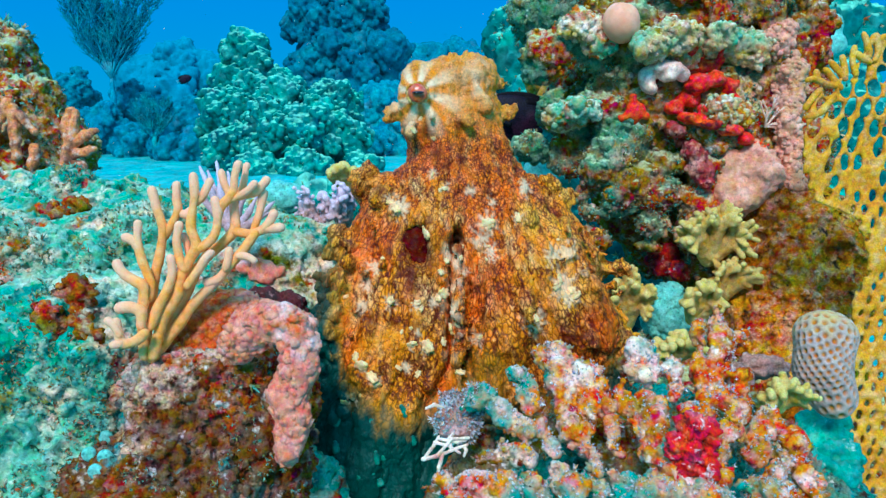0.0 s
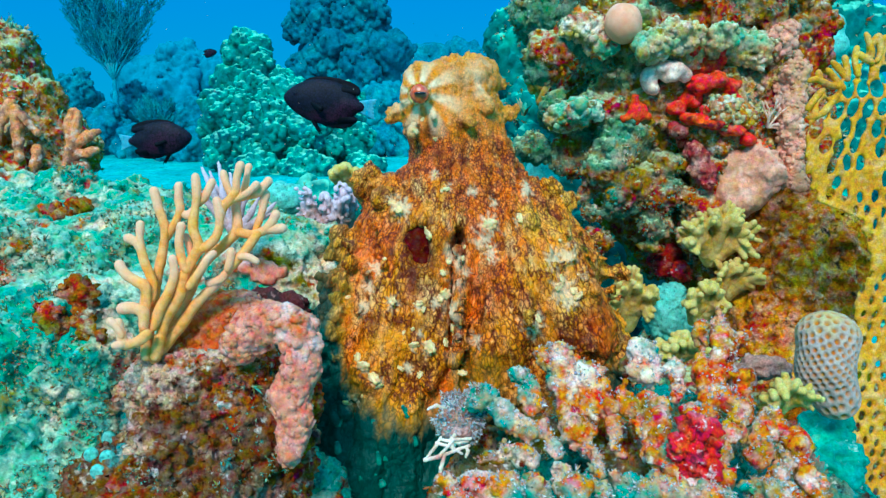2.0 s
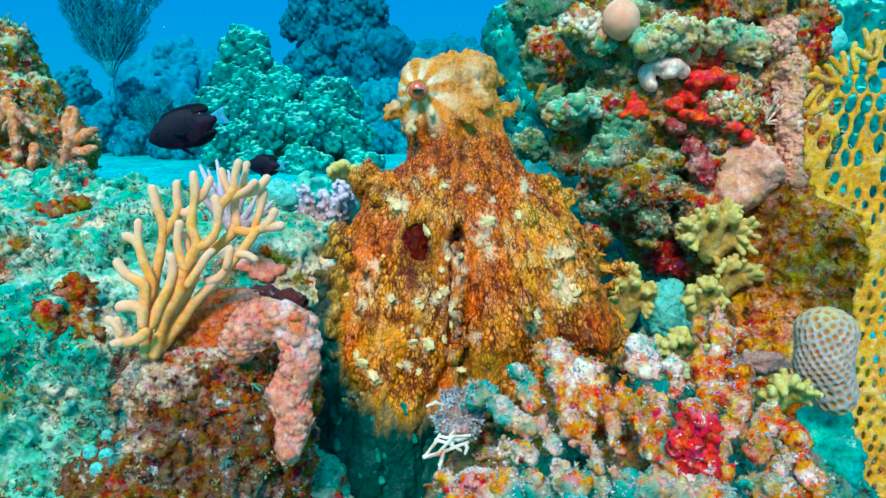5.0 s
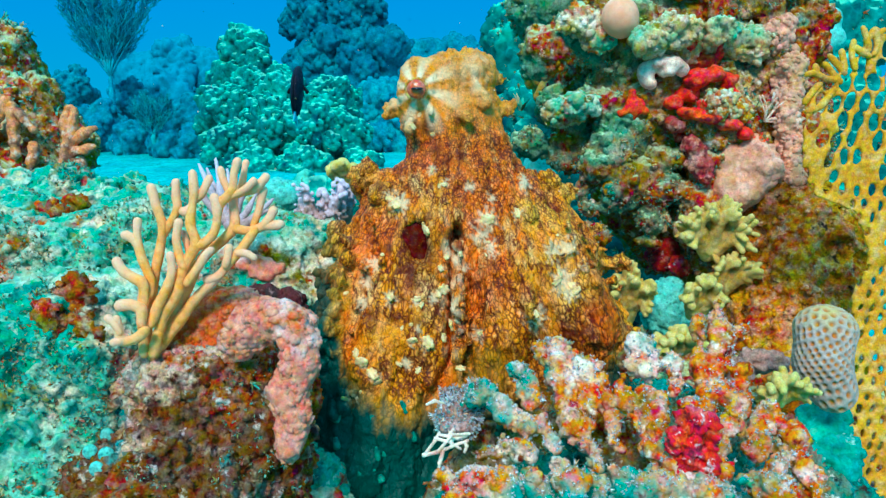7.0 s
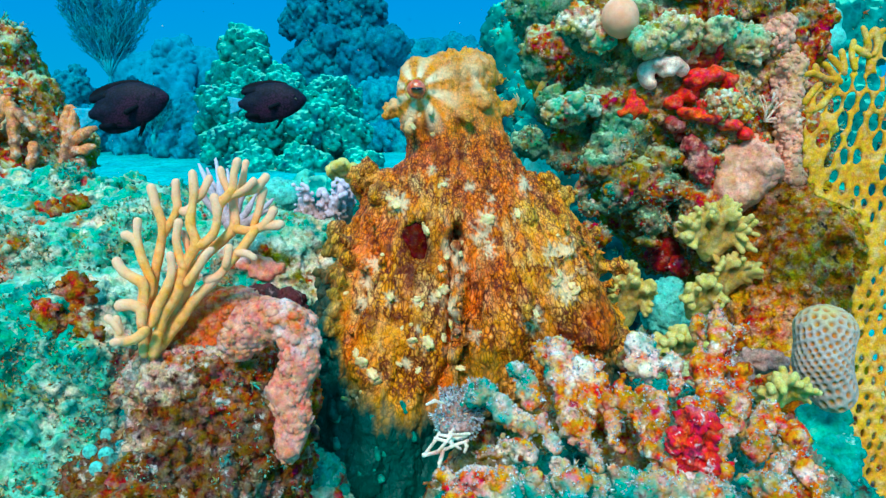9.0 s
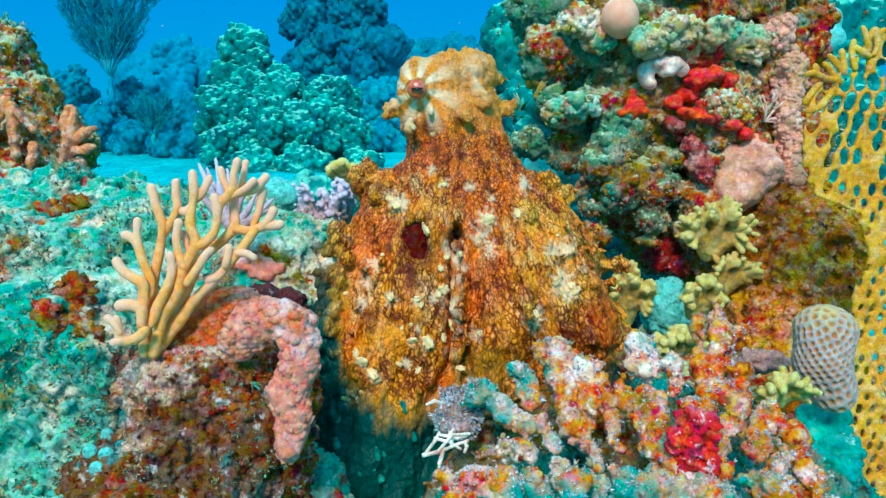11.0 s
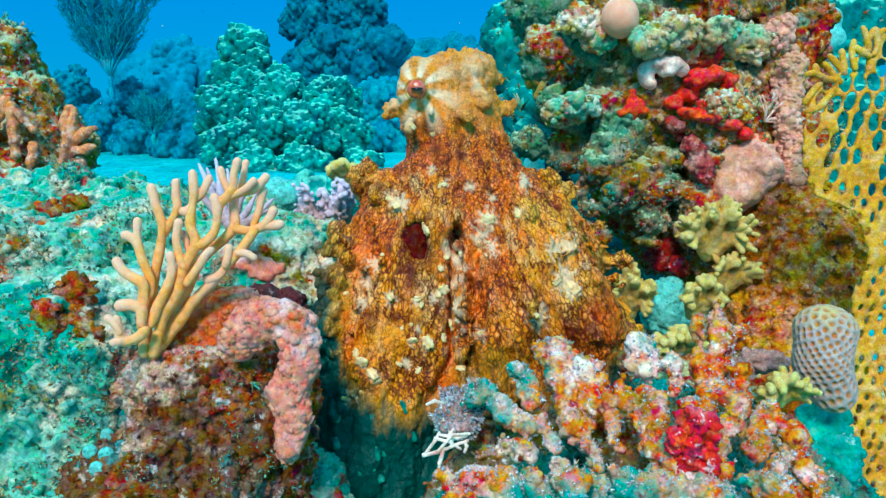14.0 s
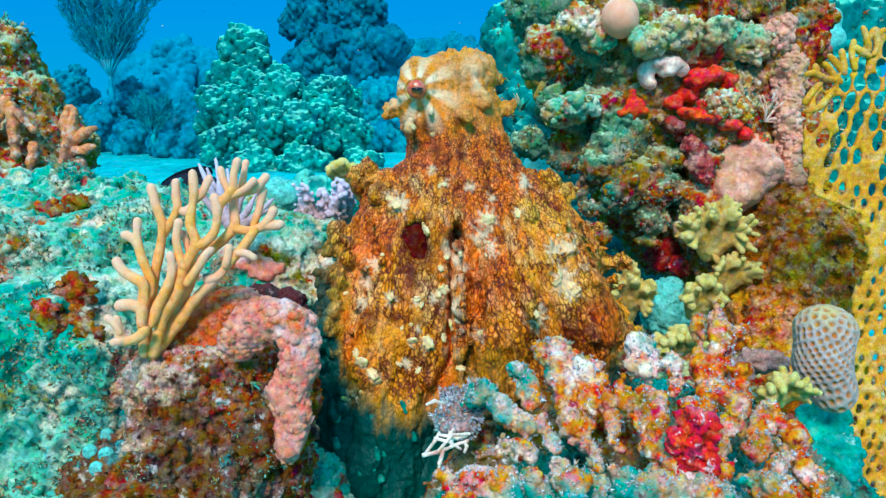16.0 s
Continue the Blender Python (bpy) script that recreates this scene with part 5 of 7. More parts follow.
# ---- corals of the foreground ----
def fire_coral():
    co = stand("fire_coral", (-0.2337, 0.5648, 0.2794), "cream-yellow branching fire coral on the reef edge", "coral")

    def grow(pts, r0=0.0038, r1=0.0032):
        f = Field(0.0013, 0.003).chain(curved(pts), r0, r1).ball(pts[-1], r1 * 1.08)
        tip = np.array(pts[-1])
        me = shape("branch", f, FIRE, (("lump", 60, 0.0007),), 8)
        zoned(me, lambda c: 1.0 - np.linalg.norm(c - tip, axis=1) / 0.026)
        part("branch", me, co)

    grow([(-0.2316, 0.5647, 0.2878), (-0.2299, 0.5709, 0.3144), (-0.2272, 0.5748, 0.3316), (-0.2241, 0.5788, 0.3487), (-0.2206, 0.5828, 0.3659), (-0.2189, 0.587, 0.3844), (-0.2241, 0.5907, 0.4002), (-0.2277, 0.5935, 0.4122)], 0.0038, 0.0025)
    grow([(-0.2205, 0.5867, 0.3741), (-0.2138, 0.5889, 0.3835), (-0.2081, 0.5917, 0.3956), (-0.209, 0.5939, 0.4051), (-0.209, 0.5964, 0.4163)], 0.0027, 0.0023)
    grow([(-0.2084, 0.5927, 0.3954), (-0.2009, 0.592, 0.3924), (-0.1974, 0.5929, 0.3963)], 0.0022, 0.0023)
    grow([(-0.2232, 0.5588, 0.2887), (-0.2154, 0.5652, 0.3163), (-0.2045, 0.5693, 0.3341), (-0.2031, 0.572, 0.346), (-0.1957, 0.5755, 0.3609), (-0.1905, 0.5779, 0.3715), (-0.1949, 0.581, 0.3851), (-0.1936, 0.584, 0.3978), (-0.1922, 0.5869, 0.4106), (-0.1936, 0.5901, 0.4242)], 0.0041, 0.0023)
    grow([(-0.1927, 0.5891, 0.4023), (-0.187, 0.5905, 0.4083), (-0.1817, 0.5931, 0.4194)], 0.0023, 0.0022)
    grow([(-0.1905, 0.5772, 0.3685), (-0.184, 0.5779, 0.3715), (-0.177, 0.5795, 0.3783), (-0.1739, 0.582, 0.3893), (-0.1744, 0.5842, 0.3987), (-0.1766, 0.5858, 0.4055)], 0.0027, 0.0023)
    grow([(-0.1741, 0.585, 0.3932), (-0.1728, 0.5866, 0.4005), (-0.1671, 0.5878, 0.4056), (-0.1627, 0.5893, 0.412), (-0.1618, 0.5917, 0.4222), (-0.1592, 0.594, 0.4324)], 0.0027, 0.0025)
    grow([(-0.1669, 0.5887, 0.405), (-0.1612, 0.5893, 0.4076), (-0.1542, 0.5901, 0.411), (-0.1468, 0.5917, 0.4178)], 0.0023, 0.002)
    grow([(-0.1631, 0.596, 0.4056), (-0.1525, 0.5968, 0.4091), (-0.1458, 0.5975, 0.4121), (-0.1388, 0.5993, 0.4199)], 0.0024, 0.0023)
    grow([(-0.1617, 0.6046, 0.407), (-0.159, 0.6068, 0.4166), (-0.1568, 0.6098, 0.4297)], 0.0023, 0.0021)
    grow([(-0.1675, 0.5991, 0.4056), (-0.1729, 0.6014, 0.4156), (-0.1755, 0.6036, 0.4251)], 0.0023, 0.0019)
    grow([(-0.2227, 0.5745, 0.2945), (-0.2138, 0.5785, 0.3119), (-0.2048, 0.5825, 0.3293), (-0.2004, 0.5845, 0.338), (-0.1937, 0.5876, 0.3511), (-0.1839, 0.5902, 0.3624), (-0.1736, 0.5921, 0.3706), (-0.1651, 0.5942, 0.3798), (-0.1647, 0.5968, 0.3911), (-0.166, 0.5996, 0.4032)], 0.004, 0.003)
    grow([(-0.1646, 0.5922, 0.3802), (-0.1552, 0.5918, 0.3784), (-0.1477, 0.5919, 0.3789), (-0.1414, 0.5926, 0.3819), (-0.1334, 0.5926, 0.3819), (-0.1276, 0.5929, 0.3832)], 0.0027, 0.0023)
    grow([(-0.1421, 0.5915, 0.3817), (-0.1368, 0.5929, 0.3877), (-0.1332, 0.5944, 0.3942)], 0.0023, 0.0022)
    grow([(-0.1513, 0.5957, 0.3776), (-0.1464, 0.5991, 0.392), (-0.1437, 0.6016, 0.4029), (-0.1424, 0.603, 0.409)], 0.0023, 0.0021)
    grow([(-0.1467, 0.588, 0.3797), (-0.1538, 0.5857, 0.3698), (-0.1608, 0.5838, 0.3616), (-0.1688, 0.5817, 0.3525), (-0.1758, 0.5799, 0.3444), (-0.1847, 0.5792, 0.3414)], 0.0027, 0.0023)
    grow([(-0.1603, 0.582, 0.3625), (-0.1524, 0.5819, 0.362), (-0.1471, 0.5811, 0.3586)], 0.0023, 0.0016)
    grow([(-0.1694, 0.5777, 0.3527), (-0.1672, 0.5793, 0.3599), (-0.1663, 0.581, 0.3672)], 0.0022, 0.0019)
    grow([(-0.2279, 0.5677, 0.2829), (-0.2146, 0.5717, 0.3002), (-0.2035, 0.5749, 0.314), (-0.1946, 0.5776, 0.3257), (-0.1853, 0.5798, 0.3352), (-0.1764, 0.5818, 0.3438)], 0.0043, 0.0027)
    grow([(-0.1966, 0.5669, 0.3416), (-0.1879, 0.5697, 0.3538), (-0.1819, 0.5719, 0.3631), (-0.178, 0.5727, 0.3669)], 0.0026, 0.002)
    grow([(-0.199, 0.5717, 0.3533), (-0.2025, 0.5735, 0.3614), (-0.2051, 0.5764, 0.3741), (-0.2033, 0.5795, 0.3872)], 0.0026, 0.0023)
    grow([(-0.198, 0.5826, 0.3605), (-0.1998, 0.5845, 0.3691), (-0.2025, 0.5866, 0.3781)], 0.002, 0.0015)
    grow([(-0.2268, 0.5662, 0.3296), (-0.2242, 0.5683, 0.3389), (-0.2268, 0.5707, 0.3491), (-0.232, 0.5735, 0.3614), (-0.235, 0.5769, 0.3762), (-0.235, 0.5798, 0.3884)], 0.0029, 0.0023)
    grow([(-0.2337, 0.5753, 0.369), (-0.2381, 0.5767, 0.3753), (-0.2446, 0.5773, 0.3779)], 0.0024, 0.0024)
    grow([(-0.2279, 0.5595, 0.3271), (-0.2279, 0.5628, 0.3418), (-0.2339, 0.5639, 0.3464), (-0.2434, 0.5653, 0.3523), (-0.2486, 0.5669, 0.3594)], 0.0031, 0.003)
    grow([(-0.2281, 0.5523, 0.3138), (-0.2281, 0.5549, 0.325), (-0.2358, 0.5556, 0.3283), (-0.2443, 0.5555, 0.3279)], 0.0031, 0.0031)
    grow([(-0.2231, 0.5475, 0.3109), (-0.2307, 0.5461, 0.3047), (-0.2413, 0.5456, 0.3027), (-0.243, 0.5472, 0.3097), (-0.2452, 0.5493, 0.3188)], 0.0031, 0.0025)
    grow([(-0.2418, 0.5449, 0.3087), (-0.2456, 0.5467, 0.3165), (-0.2506, 0.5476, 0.3202)], 0.0023, 0.0019)
    grow([(-0.2401, 0.5438, 0.3037), (-0.2468, 0.5436, 0.3029)], 0.0026, 0.0021)
    grow([(-0.2227, 0.558, 0.3118), (-0.2175, 0.5614, 0.3266), (-0.211, 0.5643, 0.3392), (-0.2071, 0.567, 0.3509), (-0.2084, 0.5699, 0.3636)], 0.0032, 0.0023)
    grow([(-0.231, 0.5607, 0.288), (-0.2327, 0.5671, 0.3157), (-0.2314, 0.5725, 0.3391)], 0.004, 0.0031)


def pink_coral():
    co = stand("pink_coral", (-0.1318, 0.5785, 0.205), "soft pink and orange knobbly coral draped over the rock edge", "coral")
    f = Field(0.0022, 0.012)
    f.ball((-0.1943, 0.6125, 0.2859), (0.037, 0.0285, 0.0342)).ball((-0.1742, 0.6205, 0.2983), (0.0287, 0.0239, 0.0215)).ball((-0.21, 0.5994, 0.2733), (0.0234, 0.0215, 0.0215)).ball((-0.1681, 0.6104, 0.2767), (0.0214, 0.0209, 0.019))
    me = shape("sheet", f, PINK, (("lump", 40, 0.004), ("knob", 80, 0.005), ("knob", 170, 0.0022)), 9)
    edge = (-0.152, 0.5728, 0.3138)
    zoned(me, lambda c: (edge[0] - c[:, 0]) / 0.025 - 0.2)
    part("sheet", me, co, "orange knobbly coral sheet")
    growth("nodule_cover", me, co, lobe_ball(), 1700, 0.0026, PINK, 21, 0.5, 0.3)
    f = Field(0.002, 0.008).chain(curved([(-0.1532, 0.5478, 0.3032), (-0.1422, 0.5505, 0.3148), (-0.1243, 0.5516, 0.3198), (-0.1098, 0.5489, 0.3082), (-0.1081, 0.5441, 0.2875), (-0.1149, 0.539, 0.2651), (-0.1124, 0.5347, 0.2468), (-0.1183, 0.5298, 0.2252)], 3), 0.0125, 0.0085)
    f.ball((-0.1364, 0.5632, 0.3169), (0.02, 0.014, 0.011)).ball((-0.1131, 0.5713, 0.3073), (0.014, 0.014, 0.012))
    me = shape("fold", f, PINK, (("lump", 40, 0.004), ("knob", 80, 0.004), ("knob", 170, 0.002)), 10)
    zoned(me, lambda c: 0 * c[:, 0])
    part("fold", me, co, "rounded pink fold")
    growth("nodule_cover", me, co, lobe_ball(), 700, 0.0026, PINK, 22, 0.5, 0.3)


def net_coral():
    co = stand("net_coral", (0.4115, 0.6492, 0.1112), "yellow net-like fire coral plate full of holes", "coral")
    rng = random.Random(4)
    h, r = 0.0013, 0.0026
    zs, xs = zip(*sorted(((0.5339, 0.3845), (0.5163, 0.3716), (0.5012, 0.3598), (0.4887, 0.3423), (0.4711, 0.3299), (0.4485, 0.3268), (0.4134, 0.3258), (0.3908, 0.3371), (0.3772, 0.3732), (0.3581, 0.3814), (0.3355, 0.3856), (0.3189, 0.3804), (0.3069, 0.3711), (0.2828, 0.3701), (0.2426, 0.3716), (0.2125, 0.368), (0.1873, 0.3577), (0.1622, 0.3619), (0.1371, 0.3732), (0.112, 0.3871))))
    ax, az = np.arange(0.315, 0.46, h), np.arange(0.10, 0.535, h)
    X, Z = np.meshgrid(ax, az, indexing="ij")
    flat = np.stack((X.ravel(), 0 * X.ravel(), Z.ravel()), 1)
    wave = fbm(flat, 30, 2, 3).reshape(X.shape)
    m = np.maximum(np.interp(Z, zs, xs) + 0.0022 * wave - X, X - 0.452)
    z, row = 0.522, 0
    while z > 0.11:
        big = min(1.0, max(0.0, (z - 0.37) / 0.08))
        small = z < 0.33
        wide = 0.0125 if small else 0.0135
        for i in range(12):
            x = 0.322 + wide * (i + 0.5 * (row % 2)) + rng.uniform(-0.0018, 0.0018)
            a, b = (0.0024 + 0.0031 * big) * rng.uniform(0.8, 1.05), (0.0038 + 0.0052 * big) * rng.uniform(0.8, 1.1)
            lean, up = rng.uniform(0.1, 0.6), z + rng.uniform(-0.002, 0.002)
            u, w = (X - x) - lean * (Z - up) * 0.5, Z - up
            if rng.random() < 0.9:
                m = np.maximum(m, (1 - np.sqrt((u / a) ** 2 + (w / b) ** 2)) * min(a, b))
        z, row = z - (0.0112 + 0.0052 * big), row + 1
    ay = np.arange(-0.012, 0.0121, h)
    bow = 0.004 * wave
    g = np.sqrt(np.maximum(m + r, 0)[:, None, :] ** 2 + (ay[None, :, None] - bow[:, None, :]) ** 2) - r
    v, q = nets(g.astype(np.float32), np.array((ax[0], ay[0], az[0])), h)
    v[:, 1] += 0.678 + 0.231 * (v[:, 2] - 0.3425)
    part("plate", to_mesh("plate", rough(v, q, (("lump", 110, 0.0012),), 10), q, NET), co)

    def prong(pts):
        part("prong", shape("prong", Field(0.0013, 0.003).chain(curved(pts), 0.0023, 0.0019), NET, (("lump", 90, 0.0006),), 3), co)

    prong([(0.3562, 0.7116, 0.4928), (0.347, 0.7118, 0.4938), (0.3368, 0.713, 0.4987), (0.3286, 0.7126, 0.4972)])
    prong([(0.3383, 0.7128, 0.4977), (0.3373, 0.7146, 0.5057)])
    prong([(0.3593, 0.7111, 0.4908), (0.3521, 0.7132, 0.4997), (0.3455, 0.7151, 0.5077)])
    prong([(0.3639, 0.713, 0.4987), (0.3562, 0.7151, 0.5077), (0.3495, 0.7167, 0.5147)])
    prong([(0.3634, 0.7136, 0.5012), (0.3629, 0.7155, 0.5097), (0.3608, 0.7176, 0.5187)])
    prong([(0.3736, 0.7139, 0.5027), (0.37, 0.7167, 0.5147), (0.3721, 0.7196, 0.5272)])
    prong([(0.3787, 0.7174, 0.5177), (0.3854, 0.7178, 0.5197), (0.3838, 0.7201, 0.5297), (0.3803, 0.7224, 0.5396)])
    prong([(0.3726, 0.7183, 0.5217), (0.3797, 0.7174, 0.5177), (0.3869, 0.7164, 0.5137)])
    prong([(0.3843, 0.7199, 0.5287), (0.3915, 0.7217, 0.5366), (0.393, 0.7206, 0.5317), (0.3936, 0.7185, 0.5227), (0.3895, 0.7167, 0.5147)])
    prong([(0.393, 0.7208, 0.5327), (0.4002, 0.722, 0.5376)])
    prong([(0.3296, 0.7052, 0.4648), (0.3408, 0.7061, 0.4688), (0.3475, 0.7078, 0.4763), (0.3557, 0.71, 0.4858)])
    prong([(0.3275, 0.707, 0.4728), (0.3357, 0.7095, 0.4838), (0.3419, 0.7109, 0.4898)])


def lump_thing(name, f, mat, spec, seed, label, category, group="", zone=None):
    me = shape(name, f, mat, spec, seed)
    if zone is not None:
        zoned(me, zone)
    if mat is CREAM_CRUST:
        mid = sum((v.co for v in me.vertices), Vector()) / len(me.vertices)
        me.transform(Matrix.Translation((Vector(EYE) - mid).normalized() * 0.012))
    ob = thing(name, me, label, category, group)
    if mat is CREAM_CRUST:
        growth("encrustation", me, ob, lobe_ball(), 120, 0.0032, CREAM_CRUST, seed, 0.6)
    return ob


def leather(at, wide, tall, count, tip, seed, label):
    """A lobed leather coral: fleshy branches that end in stubby fingers."""
    co = stand("leather_coral", (at[0], at[1], at[2] - tall), label, "coral", "leather corals")
    rng = random.Random(seed)
    n = max(3, count // 5)
    for i in range(n):
        a = radians(200 - 220 * (i + 0.5) / n + rng.uniform(-15, 15))
        root = (at[0], at[1] + 0.012, at[2] - tall * 0.6)
        mid = (at[0] + wide * 0.5 * math.cos(a), at[1] - rng.uniform(0, 0.008), at[2] + tall * 0.45 * math.sin(a))
        f = Field(0.0016, tip * 0.6).cap(root, mid, tip * 2.2, tip * 1.9)
        for k in range(15):
            b = a + rng.uniform(-1.6, 1.6)
            reach = rng.uniform(0.25, 0.6)
            e = (mid[0] + wide * reach * math.cos(b), mid[1] - rng.uniform(-0.004, 0.02), mid[2] + tall * reach * math.sin(b) + tip * 0.6)
            r = tip * rng.uniform(0.55, 0.8)
            f.cap(mid, e, r * 1.2, r)
        me = shape("branch", f, LEATHER, (("lump", 60, 0.0018), ("lump", 160, 0.0008)), seed + i)
        zoned(me, lambda c: np.linalg.norm((c - np.array(mid)) / (wide, 0.02, tall), axis=1) * 1.5 - 0.25)
        part("branch", me, co)


def honeycomb():
    """A rounded head with even rows of sunken cups."""
    v, q = Field(0.0012, 0.012).ball((0.312, 0.5941, 0.2948), (0.0245, 0.026, 0.021)).ball((0.3078, 0.5856, 0.2713), (0.0225, 0.026, 0.026)).ball((0.3166, 0.5832, 0.2477), (0.018, 0.022, 0.018)).solid()
    v = rough(v, q, (("lump", 25, 0.002),), 12)
    mid = v.mean(0)
    d = v - mid
    d /= np.linalg.norm(d, axis=1, keepdims=True)
    k = np.arange(330) + 0.5
    y, a = 1 - 2 * k / 330, k * 2.399963
    pits = np.stack((np.sqrt(1 - y * y) * np.cos(a), np.sqrt(1 - y * y) * np.sin(a), y), 1)
    pits += np.random.default_rng(6).normal(0, 0.012, pits.shape)
    pits /= np.linalg.norm(pits, axis=1, keepdims=True)
    cup = np.zeros(len(v))
    for i in range(0, len(v), 4000):
        cup[i:i + 4000] = np.clip(1 - np.sqrt(2 - 2 * np.clip(d[i:i + 4000] @ pits.T, -1, 1).max(1)) / 0.085, 0, 1)
    v = v - normals(v, q) * (0.0024 * np.clip(cup * 1.6, 0, 1))[:, None]
    me = to_mesh("honeycomb_coral", v, q, HONEY)
    me.attributes.new("zone", "FLOAT", "POINT").data.foreach_set("value", np.clip(cup * 1.9 - 0.15, 0, 1).astype(np.float32))
    thing("honeycomb_coral", me, "grey rounded honeycomb coral with brown pits", "coral")


def on_pillar():
    lump_thing("sponge_ball", Field(0.002, 0.004).ball((0.1904, 0.861, 0.5566), (0.0201, 0.0201, 0.0219)), BALL, (("lump", 30, 0.0015),), 1, "smooth pinkish white ball sponge on the reef", "sponge")
    f = Field(0.002, 0.006)
    for at, a, b in (((0.2267, 0.8825, 0.4997), 0.0089, 0.0127), ((0.2318, 0.8797, 0.4873), 0.0063, 0.0063), ((0.2419, 0.8848, 0.5096), 0.0114, 0.0076), ((0.2571, 0.8848, 0.5096), 0.0114, 0.0089), ((0.2672, 0.8831, 0.5021), 0.0076, 0.0089), ((0.2508, 0.8825, 0.4997), 0.0089, 0.0063)):
        f.ball(on_face(at, 0.014), (a, 0.013, b))
    lump_thing("white_sponge", f, WHITE, (("lump", 60, 0.002), ("knob", 150, 0.0015)), 2, "lumpy white and pink sponge on the rock", "sponge")
    f = Field(0.002, 0.006)
    for at, a, b in (((0.2786, 0.9136, 0.5451), 0.0052, 0.013), ((0.2838, 0.9095, 0.5275), 0.0065, 0.0104), ((0.2903, 0.906, 0.5123), 0.0117, 0.0091), ((0.3046, 0.906, 0.5123), 0.0104, 0.0065), ((0.3175, 0.9086, 0.5237), 0.0045, 0.0117), ((0.2929, 0.9016, 0.4934), 0.0143, 0.0104), ((0.2799, 0.8975, 0.4757), 0.013, 0.0084), ((0.2657, 0.8952, 0.4656), 0.0091, 0.0052), ((0.3136, 0.9025, 0.4971), 0.0091, 0.0078), ((0.3292, 0.9007, 0.4896), 0.0084, 0.0104), ((0.3331, 0.8967, 0.4719), 0.0058, 0.0091), ((0.2838, 0.8926, 0.4542), 0.0117, 0.0045), ((0.3059, 0.8911, 0.4479), 0.0143, 0.0052), ((0.3292, 0.8897, 0.4416), 0.0117, 0.0058), ((0.346, 0.8873, 0.4315), 0.0084, 0.0071), ((0.3007, 0.8949, 0.4643), 0.0058, 0.0065)):
        f.ball(on_face(at, 0.007), (a * 1.15, 0.013, b * 1.15))
    lump_thing("red_sponge", f, RED, (("lump", 45, 0.004), ("lump", 110, 0.002), ("pit", 130, 0.0015)), 3, "bright red sponge sheet encrusting the rock", "sponge", "red sponges")
    c = (0.2137, 0.8721, 0.4615)
    f = Field(0.0015, 0.004).ball(c, (0.009, 0.006, 0.009))
    for turn, reach in ((100, 0.017), (40, 0.009), (-15, 0.013), (-95, 0.010), (205, 0.016)):
        t = radians(turn)
        f.cap(c, (c[0] + reach * math.cos(t), c[1] - 0.002, c[2] + reach * math.sin(t)), 0.007, 0.0045)
    lump_thing("red_sponge", f, RED, (("lump", 80, 0.002),), 4, "small ragged scarlet sponge on the rock", "sponge", "red sponges")
    f = Field(0.002, 0.006)
    for at, a, b in (((0.2609, 0.8692, 0.4417), 0.0089, 0.0063), ((0.271, 0.8666, 0.4306), 0.0101, 0.0089), ((0.2812, 0.8632, 0.4158), 0.0101, 0.0114), ((0.2888, 0.8592, 0.3985), 0.0095, 0.0127), ((0.2938, 0.8563, 0.3861), 0.0063, 0.0076), ((0.2799, 0.8602, 0.4028), 0.0063, 0.0076)):
        f.ball(on_face(at, 0.003), (a * 1.1, 0.013, b * 1.1))
    lump_thing("crimson_crust", f, MOTTLED, (("lump", 45, 0.006), ("crag", 130, 0.004)), 5, "pink and crimson coralline crust on the rock", "coral crust")
    lump_thing("crimson_crust", Field(0.002, 0.007).ball((0.2777, 0.9313, 0.2785), (0.0247, 0.0113, 0.0211)).ball((0.2834, 0.8863, 0.2754), (0.0135, 0.0094, 0.0148)), CRIMSON, (("lump", 60, 0.004), ("crag", 120, 0.003)), 6, "mottled crimson coralline crust over a dark hollow", "coral crust")
    f = Field(0.002, 0.01).ball((0.3456, 0.8697, 0.3889), (0.0373, 0.0167, 0.0398)).ball((0.3302, 0.8606, 0.3644), (0.0256, 0.0154, 0.023)).ball((0.3612, 0.851, 0.4007), (0.0188, 0.015, 0.0251))
    lump_thing("pitted_coral", f, PALE_PINK, (("lump", 28, 0.009), ("knob", 120, 0.002), ("pit", 260, 0.0014)), 7, "pale pink stony coral with fine pits", "coral")
    f = Field(0.002, 0.01).ball((0.3921, 0.8745, 0.4204), (0.0141, 0.0167, 0.0423)).ball((0.3947, 0.886, 0.4703), (0.0128, 0.0167, 0.0256)).ball((0.3895, 0.894, 0.5047), (0.0154, 0.0179, 0.0231)).ball((0.3786, 0.9026, 0.5421), (0.0205, 0.0179, 0.0218)).ball((0.3934, 0.8666, 0.3861), (0.0115, 0.0154, 0.0256)).ball((0.3806, 0.8702, 0.446), (0.0101, 0.0127, 0.0139))
    lump_thing("pitted_coral", f, PALE_PINK, (("lump", 30, 0.009), ("knob", 110, 0.003), ("pit", 200, 0.0016)), 8, "beige column of stony coral at the rock's edge", "coral")
    col = bpy.data.objects["pitted_coral.001"]
    growth("encrustation", col.data, col, lobe_ball(), 700, 0.0028, PALE_PINK, 31, 0.7)
    spec = (("lump", 30, 0.009), ("crag", 70, 0.006), ("knob", 140, 0.003), ("lump", 240, 0.0015))
    lump_thing("crusted_coral", Field(0.0025, 0.012).ball((0.3353, 0.9132, 0.5332), (0.0325, 0.012, 0.0221)).ball((0.3639, 0.9109, 0.53), (0.0169, 0.0143, 0.0195)).ball((0.307, 0.8822, 0.5472), (0.0188, 0.0125, 0.015)), CREAM_CRUST, spec, 41, "cream and green crusted coral head", "coral", "crusted corals")
